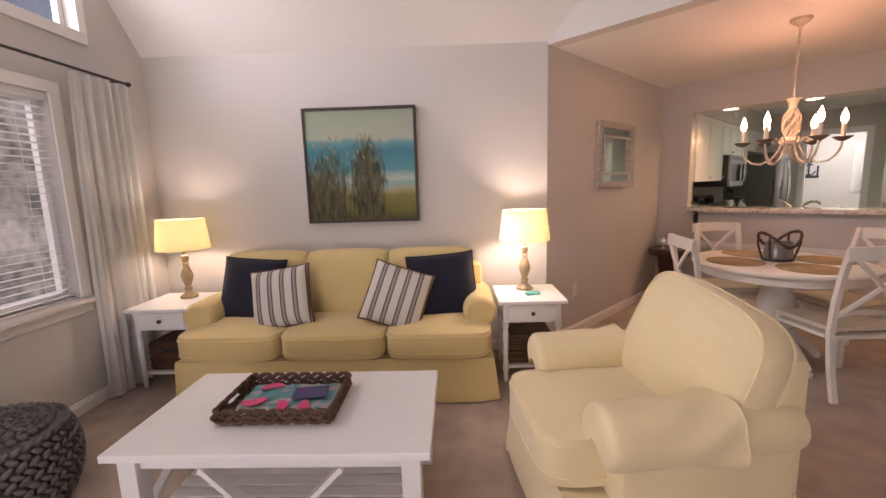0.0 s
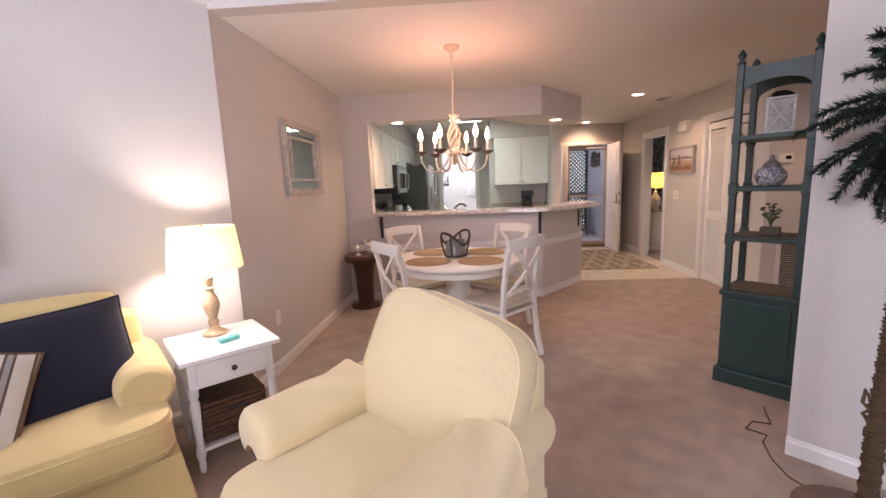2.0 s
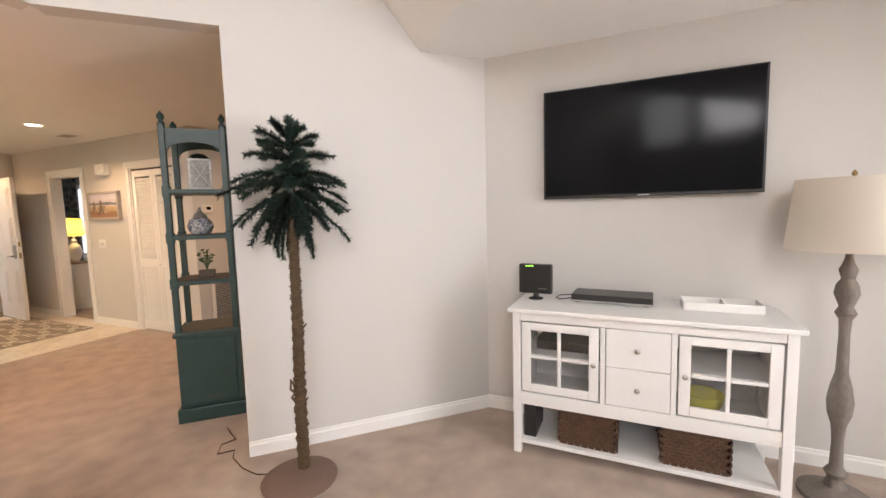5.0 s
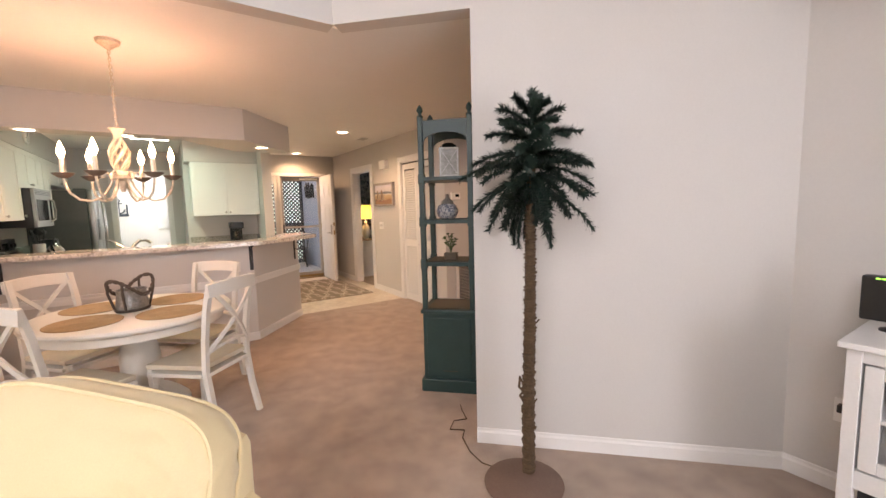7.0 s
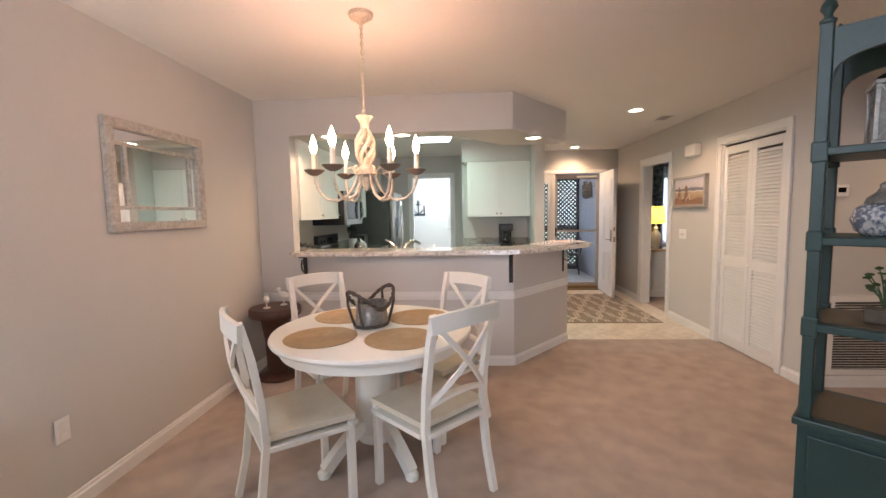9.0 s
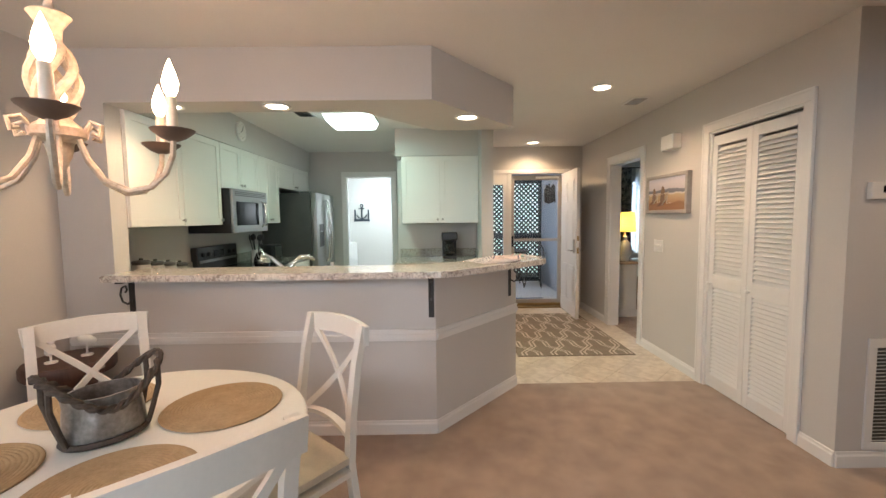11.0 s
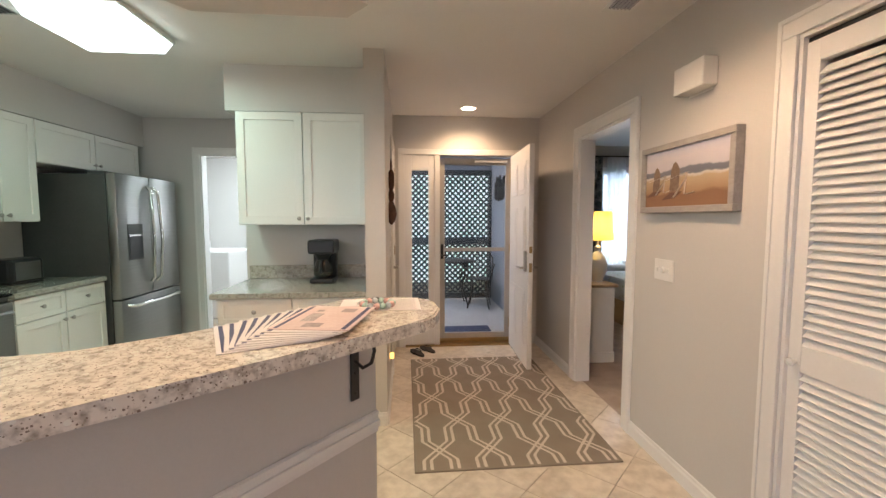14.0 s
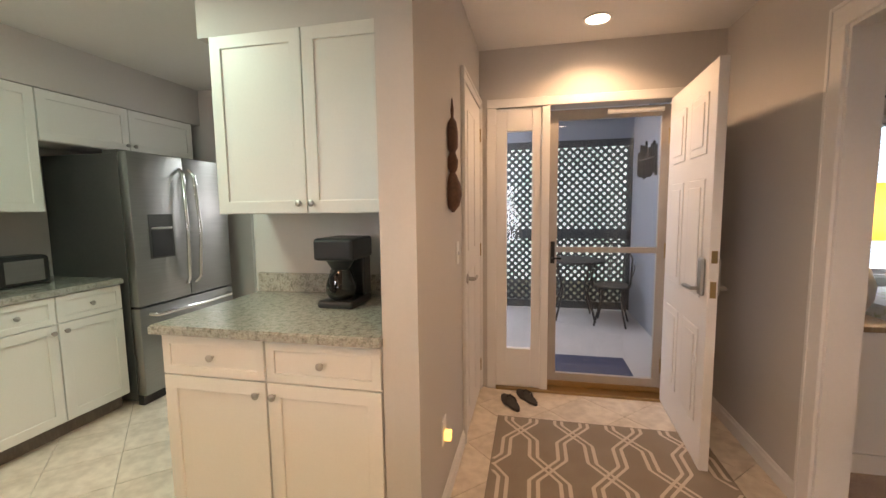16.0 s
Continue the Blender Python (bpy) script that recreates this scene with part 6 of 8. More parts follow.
# pedestal table in the corner with two white birds
MAHOG = mat("dark_red_brown_wood", (0.085, 0.038, 0.026), 0.45, color2=(0.05, 0.022, 0.015), scale=8, stretch=(1, 1, 0.2))
pd = thing("pedestal_table", pose(5.33, 1.74, 0, 0, 0, 0), "small dark wooden pedestal table in the dining corner", "side table")
made("foot", MAHOG, pd, lambda bm: lathe(bm, [(0.17, 0.0), (0.17, 0.02), (0.12, 0.035), (0.10, 0.045)], seg=24), "", True)
made("column", MAHOG, pd, lambda bm: lathe(bm, [(0.085, 0.045), (0.09, 0.10), (0.10, 0.35), (0.125, 0.52), (0.14, 0.535)], seg=20), "", True)
made("tabletop", MAHOG, pd, lambda bm: lathe(bm, [(0.15, 0.535), (0.205, 0.545), (0.215, 0.56), (0.215, 0.605), (0.205, 0.62)], seg=32), "", True)
boxpart("lettering_strip", pd, OLDWHITE, (-0.10, -0.02, -0.2135, -0.2105, 0.575, 0.59), 0)
for x, y, q, h in ((-0.07, 0.04, 30, 1.0), (0.06, -0.05, 120, 1.25)):
    gd = thing("bird_figure", pose(5.33 + x, 1.74 + y, 0.62, 0, 0, q), "small white ceramic shore bird figure", "figurine", "figures on the corner table")
    bm = bmesh.new()
    bmesh.ops.create_icosphere(bm, subdivisions=2, radius=1, matrix=pose(0, 0, 0.075 * h, 0, -18, 0) @ Matrix.Diagonal((0.05, 0.025, 0.028, 1)))
    bmesh.ops.create_icosphere(bm, subdivisions=2, radius=0.017, matrix=pose(0.035, 0, 0.115 * h))
    tube(bm, [(0.03, 0, 0.085 * h), (0.035, 0, 0.11 * h)], 0.012, 8)
    tube(bm, [(0.048, 0, 0.115 * h), (0.072, 0, 0.108 * h)], 0.004, 6, [0.005, 0.001])
    lathe(bm, [(0.03, 0.0), (0.03, 0.008), (0.006, 0.012), (0.005, 0.06 * h)], seg=12)
    part("bird", bm, TRIM, gd, "", True)


# ---- things: kitchen ----
def knob(parent, m):
    return made("knob", NICKEL, parent, lambda bm: lathe(bm, [(0.005, 0), (0.005, 0.012), (0.014, 0.018), (0.015, 0.024), (0.005, 0.030)], seg=12, m=m @ pose(0, 0, 0, 90)), "nickel knob", True)


def shaker(name, parent, x0, x1, z0, z1, y=0.0, st=0.055):
    """A shaker front: a flat frame round a recessed panel, facing local -y."""
    bm = bmesh.new()
    e = 0.0018
    loops = []
    for o, yy in ((0.0, y - 0.001), (0.0, y - 0.019 + e), (e, y - 0.019), (st - e, y - 0.019), (st, y - 0.019 + e), (st, y - 0.001)):
        loops.append([bm.verts.new((x, yy, z)) for x, z in ((x0 + o, z0 + o), (x1 - o, z0 + o), (x1 - o, z1 - o), (x0 + o, z1 - o))])
    for a, b in zip(loops, loops[1:] + loops[:1]):
        for k in range(4):
            bm.faces.new((a[k], a[(k + 1) % 4], b[(k + 1) % 4], b[k]))
    ob = part(name, bm, CABINET, parent)
    boxpart("panel", ob, CABINET, (x0 + st - 0.001, x1 - st + 0.001, y - 0.011, y - 0.002, z0 + st - 0.001, z1 - st + 0.001), 0)
    return ob


def wall_cabinet(m, w, h, d, doors, label, knob_side=None):
    c = thing("wall_cabinet", m, label, "cabinet", "wall cabinets")
    boxpart("body", c, CABINET, (0, w, 0, d, 0, h), 0.001)
    dw = w / doors
    for i in range(doors):
        dr = shaker("door", c, i * dw + 0.003, (i + 1) * dw - 0.003, 0.003, h - 0.003)
        side = knob_side if knob_side is not None else (1 if i == 0 else 0)
        if doors == 1 and knob_side is None:
            side = 1
        knob(dr, pose(i * dw + (dw - 0.03 if side else 0.03), -0.019, 0.045))
    return c


def base_cabinet(m, w, d, doors, drawers, label, h=0.87):
    c = thing("base_cabinet", m, label, "cabinet", "base cabinets")
    boxpart("body", c, CABINET, (0, w, 0, d, 0.10, h), 0.001)
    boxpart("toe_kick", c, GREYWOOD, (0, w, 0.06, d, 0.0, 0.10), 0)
    top = h - 0.17 if drawers else h - 0.005
    for i in range(drawers):
        dw = w / drawers
        dr = shaker("drawer", c, i * dw + 0.004, (i + 1) * dw - 0.004, top + 0.006, h - 0.006, 0.0, 0.035)
        knob(dr, pose((i + 0.5) * dw, -0.012, (top + h) / 2))
    for i in range(doors):
        dw = w / doors
        dr = shaker("door", c, i * dw + 0.004, (i + 1) * dw - 0.004, 0.11, top)
        knob(dr, pose(i * dw + (dw - 0.035 if i % 2 == 0 else 0.035), -0.019, top - 0.045))
    return c


wall_cabinet(pose(5.735, 1.655, 1.355), 0.575, 0.765, 0.323, 1, "white shaker wall cabinet over the kitchen counter")
wall_cabinet(pose(6.312, 1.655, 1.355), 0.573, 0.765, 0.323, 1, "white shaker wall cabinet over the kitchen counter")
wall_cabinet(pose(6.888, 1.655, 1.70), 0.80, 0.42, 0.323, 2, "short white shaker wall cabinet above the microwave")
wall_cabinet(pose(7.692, 1.655, 1.355), 0.585, 0.765, 0.323, 2, "white shaker wall cabinet beside the refrigerator")
wall_cabinet(pose(8.282, 1.655, 1.80), 1.20, 0.32, 0.323, 2, "short white shaker wall cabinet above the refrigerator")
wall_cabinet(pose(7.93, 0.06, 1.333, 0, 0, -90), 0.905, 0.787, 0.328, 2, "white two-door shaker wall cabinet over the coffee corner")
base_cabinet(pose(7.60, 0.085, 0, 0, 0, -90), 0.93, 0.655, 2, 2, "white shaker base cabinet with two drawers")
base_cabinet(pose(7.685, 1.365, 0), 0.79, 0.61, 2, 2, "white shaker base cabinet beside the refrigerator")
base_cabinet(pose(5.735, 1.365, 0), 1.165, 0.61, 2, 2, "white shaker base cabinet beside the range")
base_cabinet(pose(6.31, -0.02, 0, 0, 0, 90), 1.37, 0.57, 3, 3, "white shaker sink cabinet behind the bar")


def worktop(name, pts, z0, z1, label, stone=SHADEDGRANITE):
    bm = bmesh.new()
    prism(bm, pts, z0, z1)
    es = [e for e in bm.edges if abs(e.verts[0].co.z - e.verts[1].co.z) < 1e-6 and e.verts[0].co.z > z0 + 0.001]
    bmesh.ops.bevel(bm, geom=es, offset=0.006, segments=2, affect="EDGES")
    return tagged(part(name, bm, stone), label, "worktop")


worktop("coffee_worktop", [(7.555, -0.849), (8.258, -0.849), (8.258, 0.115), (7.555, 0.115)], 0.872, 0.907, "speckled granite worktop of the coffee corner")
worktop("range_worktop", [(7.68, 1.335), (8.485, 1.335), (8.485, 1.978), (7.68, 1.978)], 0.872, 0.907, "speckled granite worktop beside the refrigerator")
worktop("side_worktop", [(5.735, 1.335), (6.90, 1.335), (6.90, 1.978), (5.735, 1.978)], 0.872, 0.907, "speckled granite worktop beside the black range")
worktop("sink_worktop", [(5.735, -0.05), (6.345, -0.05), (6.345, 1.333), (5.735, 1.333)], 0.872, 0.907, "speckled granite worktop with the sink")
BARTOP = [(5.475, 1.658), (5.475, -0.385)]
for i in range(9):
    t = i / 8
    BARTOP.append((5.475 + 0.02 + (6.13 - 5.495) * t, -0.43 - (1.165 - 0.43) * t - 0.02 * math.sin(math.pi * t)))
BARTOP += [(6.20, -1.205), (6.30, -1.225), (6.41, -1.215), (6.48, -1.165), (6.505, -1.08), (6.50, -0.93), (6.46, -0.86), (6.36, -0.79), (6.05, -0.54), (5.90, -0.34), (5.87, -0.22), (5.87, 1.658)]
worktop("bar_worktop", BARTOP, 1.032, 1.072, "speckled cream granite bar top with a rounded end", GRANITE)
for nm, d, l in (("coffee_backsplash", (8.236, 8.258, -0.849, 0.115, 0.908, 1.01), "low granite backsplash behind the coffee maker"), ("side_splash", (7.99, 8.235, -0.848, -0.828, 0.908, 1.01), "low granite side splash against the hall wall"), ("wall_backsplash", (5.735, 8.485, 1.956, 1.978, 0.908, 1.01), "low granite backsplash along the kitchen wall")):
    tagged(boxpart(nm, None, SHADEDGRANITE, d, 0.003), l, "backsplash")

# refrigerator
fr = thing("refrigerator", pose(8.50, 1.26, 0), "stainless french-door refrigerator with an ice dispenser", "refrigerator")
boxpart("cabinet", fr, STEELSIDE, (0.005, 0.885, 0.06, 0.71, 0.03, 1.74), 0.004)
boxpart("hinge_cover", fr, STEELSIDE, (0.02, 0.86, 0.07, 0.20, 1.741, 1.765), 0.004)
for x0, x1 in ((0.0, 0.443), (0.447, 0.89)):
    bm = bmesh.new()
    box(bm, x0, x1, -0.02, 0.055, 0.70, 1.75, 0.010)
    dr = part("door", bm, STEEL, fr, "brushed steel door", True)
    hx = 0.405 if x0 == 0 else 0.485
    made("handle", CHROME, dr, lambda bm: tube(bm, [(hx, -0.025, 0.80), (hx + (0.012 if x0 else -0.012), -0.062, 0.84), (hx + (0.022 if x0 else -0.022), -0.085, 1.20), (hx + (0.012 if x0 else -0.012), -0.062, 1.62), (hx, -0.025, 1.66)], 0.014, 10), "curved bright handle", True)
    if x0 == 0:
        dp = boxpart("dispenser", dr, STEELSIDE, (0.115, 0.315, -0.026, -0.0205, 1.02, 1.33), 0.003, "grey ice and water dispenser")
        boxpart("dispenser_recess", dp, BLACK, (0.13, 0.30, -0.029, -0.0265, 1.03, 1.22), 0.002)
        boxpart("dispenser_bar", dp, CHROME, (0.13, 0.30, -0.034, -0.0295, 1.225, 1.24), 0.002)
bm = bmesh.new()
box(bm, 0.0, 0.89, -0.02, 0.055, 0.075, 0.69, 0.010)
dr = part("freezer_drawer", bm, STEEL, fr, "brushed steel drawer", True)
made("handle", CHROME, dr, lambda bm: tube(bm, [(0.07, -0.025, 0.64), (0.09, -0.07, 0.635), (0.445, -0.088, 0.63), (0.80, -0.07, 0.635), (0.82, -0.025, 0.64)], 0.016, 10), "long bright handle", True)
boxpart("kick_grille", fr, BLACK, (0.01, 0.88, 0.02, 0.07, 0.0, 0.07), 0.003)

# range and microwave
rg = thing("range", pose(6.91, 1.335, 0), "black glass-top electric range with a back panel", "range")
boxpart("body", rg, STEELSIDE, (0.0, 0.76, 0.03, 0.64, 0.03, 0.895), 0.003)
boxpart("cooktop", rg, SCREEN, (0.0, 0.76, 0.0, 0.60, 0.896, 0.912), 0.004)
boxpart("control_panel", rg, BLACK, (0.0, 0.76, 0.57, 0.64, 0.912, 1.14), 0.010)
boxpart("display", rg, SCREEN, (0.28, 0.48, 0.566, 0.5695, 1.03, 1.10), 0.001)
boxpart("panel_trim", rg, STEEL, (0.03, 0.73, 0.566, 0.5695, 0.985, 1.012), 0.001)
for x in (0.08, 0.18, 0.58, 0.68):
    made("dial", BLACK, rg, lambda bm: lathe(bm, [(0.024, 0), (0.022, 0.02), (0.004, 0.024)], seg=14, m=pose(x, 0.569, 1.065, 90)), "", True)
od = boxpart("oven_door", rg, STEEL, (0.01, 0.75, -0.005, 0.028, 0.20, 0.86), 0.005, "brushed steel oven door")
boxpart("window", od, SCREEN, (0.14, 0.62, -0.008, -0.0055, 0.34, 0.66), 0.002)
made("handle", STEEL, od, lambda bm: tube(bm, [(0.06, -0.005, 0.80), (0.06, -0.045, 0.805), (0.70, -0.045, 0.805), (0.70, -0.005, 0.80)], 0.011, 8), "", True)
boxpart("storage_drawer", rg, STEEL, (0.01, 0.75, 0.0, 0.028, 0.04, 0.19), 0.004)
mw = thing("microwave", pose(6.905, 1.545, 1.275), "stainless over-range microwave with a dark window", "microwave")
boxpart("case", mw, BLACK, (0.0, 0.765, 0.03, 0.43, 0.0, 0.42), 0.003)
boxpart("front", mw, STEEL, (0.0, 0.765, 0.0, 0.029, 0.0, 0.42), 0.006)
boxpart("window", mw, SCREEN, (0.06, 0.54, -0.004, -0.0005, 0.07, 0.30), 0.002)
boxpart("keypad", mw, SCREEN, (0.64, 0.74, -0.003, -0.0005, 0.06, 0.31), 0.001)
made("handle", CHROME, mw, lambda bm: tube(bm, [(0.60, -0.002, 0.05), (0.60, -0.045, 0.08), (0.60, -0.055, 0.18), (0.60, -0.045, 0.29), (0.60, -0.002, 0.32)], 0.011, 8), "curved bright handle", True)
for i in range(3):
    boxpart("vent_slot", mw, BLACK, (0.04, 0.72, -0.002, -0.0003, 0.355 + i * 0.016, 0.363 + i * 0.016), 0)
kt = thing("kettle", pose(7.42, 1.52, 0.9125), "polished steel kettle with black handle on the range", "kettle")
made("body", CHROME, kt, lambda bm: lathe(bm, [(0.075, 0), (0.085, 0.02), (0.08, 0.08), (0.05, 0.13), (0.02, 0.14), (0.012, 0.16), (0.004, 0.165)], seg=24), "", True)
made("spout", CHROME, kt, lambda bm: tube(bm, [(-0.06, 0, 0.07), (-0.10, 0, 0.10), (-0.12, 0, 0.14)], 0.014, 8, [0.018, 0.014, 0.009]), "", True)
made("handle", BLACK, kt, lambda bm: tube(bm, [(-0.06, 0, 0.11), (-0.07, 0, 0.19), (0.0, 0, 0.225), (0.07, 0, 0.19), (0.06, 0, 0.11)], 0.009, 8), "", True)
ut = thing("utensil_crock", pose(7.76, 1.72, 0.908), "white crock of black kitchen utensils", "utensil holder")
made("crock", TRIM, ut, lambda bm: lathe(bm, [(0.055, 0), (0.06, 0.01), (0.06, 0.15), (0.052, 0.15), (0.05, 0.02)], seg=20), "", True)
rnd = random.Random(5)
for i in range(6):
    q = i * 1.05
    tip = (0.07 * math.cos(q), 0.07 * math.sin(q), 0.25 + 0.05 * rnd.random())
    made("utensil", BLACK, ut, lambda bm: (tube(bm, [(0.02 * math.cos(q), 0.02 * math.sin(q), 0.025), tip], 0.005, 6), bmesh.ops.create_icosphere(bm, subdivisions=1, radius=1, matrix=pose(*tip, 0, 0, math.degrees(q)) @ Matrix.Diagonal((0.012, 0.03, 0.04, 1)))), "", True)
ts = thing("toaster", pose(8.12, 1.70, 0.908), "black and steel two-slot toaster", "toaster")
boxpart("body", ts, BLACK, (-0.14, 0.14, -0.085, 0.085, 0.008, 0.185), 0.025)
boxpart("side_band", ts, STEEL, (-0.10, 0.10, -0.088, -0.0855, 0.03, 0.16), 0.001)
for y in (-0.03, 0.03):
    boxpart("slot", ts, STEELSIDE, (-0.10, 0.10, y - 0.012, y + 0.012, 0.1852, 0.187), 0)
boxpart("lever", ts, BLACK, (0.14, 0.165, -0.015, 0.015, 0.12, 0.135), 0.003)
boxpart("base", ts, BLACK, (-0.13, 0.13, -0.075, 0.075, 0.0, 0.008), 0)
JARGLASS = mat("frosted_canister_glass", (0.62, 0.60, 0.55), 0.15, color2=(0.52, 0.50, 0.45), trans=0.3)
for i in range(4):
    k = thing("canister", pose(5.97 + i * 0.145, 1.76, 0.908), "glass canister with a dark metal lid", "canister", "canisters on the counter")
    h = 0.20 - 0.02 * i
    made("jar", JARGLASS, k, lambda bm: lathe(bm, [(0.055, 0), (0.06, 0.01), (0.06, h - 0.03), (0.052, h - 0.02)], seg=20), "", True)
    made("lid", STEELSIDE, k, lambda bm: lathe(bm, [(0.056, h - 0.02), (0.058, h), (0.05, h + 0.008), (0.012, h + 0.012), (0.012, h + 0.025)], seg=20), "", True)
# tap behind the bar
fc = thing("kitchen_tap", pose(6.0, 0.72, 0.907), "polished chrome kitchen tap with an arched spout", "tap")
made("base", CHROME, fc, lambda bm: lathe(bm, [(0.03, 0), (0.03, 0.01), (0.022, 0.02), (0.02, 0.10), (0.022, 0.11), (0.015, 0.12)], seg=16), "", True)
made("spout", CHROME, fc, lambda bm: tube(bm, [(0, 0, 0.10), (0.01, -0.03, 0.17), (0.03, -0.08, 0.215), (0.05, -0.13, 0.215), (0.065, -0.17, 0.185)], 0.015, 10, [0.018, 0.017, 0.016, 0.015, 0.015]), "", True)
made("lever", CHROME, fc, lambda bm: tube(bm, [(0, 0.005, 0.11), (0, 0.05, 0.15), (0.0, 0.12, 0.215), (0.0, 0.17, 0.235)], 0.012, 8, [0.014, 0.016, 0.013, 0.008]), "", True)
sd_ = thing("soap_pump", pose(5.98, 0.40, 0.907), "small white soap pump behind the bar", "soap dispenser")
made("pump", TRIM, sd_, lambda bm: (lathe(bm, [(0.022, 0), (0.022, 0.10), (0.012, 0.12), (0.010, 0.16), (0.014, 0.165), (0.012, 0.18)], seg=14), tube(bm, [(0, 0, 0.172), (0.05, 0, 0.168)], 0.006, 6)), "", True)
# coffee maker
cm = thing("coffee_maker", pose(8.03, -0.50, 0.9075, 0, 0, -90), "black drip coffee maker with a glass jug", "coffee maker")
boxpart("base", cm, BLACK, (-0.085, 0.085, -0.115, 0.115, 0.0, 0.035), 0.012)
boxpart("tower", cm, BLACK, (-0.085, 0.085, 0.03, 0.115, 0.035, 0.24), 0.010)
boxpart("brew_head", cm, BLACK, (-0.095, 0.095, -0.115, 0.118, 0.215, 0.315), 0.014)
made("jug", mat("dark_coffee_glass", (0.02, 0.016, 0.014), 0.05, color2=(0.015, 0.012, 0.01), coat=0.5), cm, lambda bm: lathe(bm, [(0.05, 0.037), (0.068, 0.06), (0.068, 0.10), (0.05, 0.155), (0.045, 0.17)], 0, -0.04, 24), "", True)
made("jug_handle", BLACK, cm, lambda bm: tube(bm, [(0.0, -0.09, 0.165), (0.0, -0.135, 0.15), (0.0, -0.135, 0.09), (0.0, -0.108, 0.08)], 0.008, 8), "", True)
made("filter_basket", BLACK, cm, lambda bm: lathe(bm, [(0.04, 0.172), (0.065, 0.214)], 0, -0.04, 20), "", True)
# clock, ceiling light, vents, recessed lights
ck = thing("wall_clock", pose(7.30, 1.638, 2.295, 90), "round white wall clock above the cabinets", "clock")
made("case", TRIM, ck, lambda bm: lathe(bm, [(0.095, 0.0), (0.098, 0.02), (0.090, 0.028), (0.080, 0.024)], seg=32), "", True)
made("face", CABINET, ck, lambda bm: lathe(bm, [(0.082, 0.0245), (0.080, 0.0255)], seg=32))
for q, l in ((65, 0.055), (200, 0.04)):
    made("pointer", BLACK, ck, lambda bm: bar(bm, (0, 0, 0.028), (l * math.cos(radians(q)), l * math.sin(radians(q)), 0.028), 0.005, 0.002))
for i in range(12):
    q = radians(30 * i)
    made("hour_mark", BLACK, ck, lambda bm: bar(bm, (0.064 * math.cos(q), 0.064 * math.sin(q), 0.0268), (0.074 * math.cos(q), 0.074 * math.sin(q), 0.0268), 0.004, 0.001))
kl = thing("ceiling_light", pose(7.32, 0.50, 0), "lit square fluorescent ceiling light in the kitchen", "ceiling light")
boxpart("housing", kl, TRIM, (-0.255, 0.255, -0.245, 0.245, 2.41, 2.438), 0.003)
bm = bmesh.new()
lo = [bm.verts.new((x * 0.215, y * 0.205, 2.345)) for x, y in ((-1, -1), (1, -1), (1, 1), (-1, 1))]
hi = [bm.verts.new((x * 0.245, y * 0.235, 2.409)) for x, y in ((-1, -1), (1, -1), (1, 1), (-1, 1))]
bm.faces.new(lo[::-1])
bm.faces.new(hi)
for i in range(4):
    bm.faces.new((lo[i], lo[(i + 1) % 4], hi[(i + 1) % 4], hi[i]))
part("diffuser", bm, glow("fluorescent_diffuser", (0.84, 1.0, 0.92), 5), kl, "glowing white acrylic diffuser")


def vent(x, y, z, w, d, rz, label):
    v = thing("ceiling_vent", pose(x, y, z, 0, 0, rz), label, "vent", "ceiling vents")
    bm = bmesh.new()
    for q in ((-w / 2, w / 2, -d / 2, -d / 2 + 0.02, -0.008, -0.001), (-w / 2, w / 2, d / 2 - 0.02, d / 2, -0.008, -0.001), (-w / 2, -w / 2 + 0.02, -d / 2 + 0.02, d / 2 - 0.02, -0.008, -0.001), (w / 2 - 0.02, w / 2, -d / 2 + 0.02, d / 2 - 0.02, -0.008, -0.001)):
        box(bm, *q, 0.001)
    part("frame", bm, TRIM, v)
    boxpart("backing", v, BLACK, (-w / 2 + 0.02, w / 2 - 0.02, -d / 2 + 0.02, d / 2 - 0.02, -0.003, -0.001), 0)
    n = 6
    for i in range(n):
        y0 = -d / 2 + 0.02 + (d - 0.04) * (i + 0.5) / n
        made("slat", NICKEL, v, lambda bm: box(bm, -w / 2 + 0.02, w / 2 - 0.02, -0.006, 0.006, -0.0008, 0.0008, 0, pose(0, y0, -0.007, 35)))
    return v


vent(7.17, 0.95, CEILING, 0.30, 0.18, 0, "white slatted air vent in the kitchen ceiling")
vent(6.86, -2.19, CEILING, 0.26, 0.16, 0, "white slatted air vent in the hall ceiling")
CANGLOW = glow("lit_can_lamp", (1.0, 0.80, 0.56), 22)
# the passage fixture among these is an unseen addition
for x, y, z in CANS:
    r = thing("recessed_light", pose(x, y, z), "lit round recessed ceiling light with white trim", "downlight", "recessed lights")
    bm = bmesh.new()
    n = 32
    pr = [(0.088, -0.0005), (0.090, -0.006), (0.078, -0.009), (0.066, -0.004), (0.064, -0.001)]
    rings = [[bm.verts.new((q * math.cos(2 * math.pi * i / n), q * math.sin(2 * math.pi * i / n), zz)) for i in range(n)] for q, zz in pr]
    for a, b in zip(rings, rings[1:]):
        for i in range(n):
            bm.faces.new((a[i], a[(i + 1) % n], b[(i + 1) % n], b[i]))
    part("trim_ring", bm, TRIM, r, "", True)
    made("lamp_face", CANGLOW, r, lambda bm: lathe(bm, [(0.064, -0.003), (0.063, -0.001)], seg=28), "glowing lamp face")

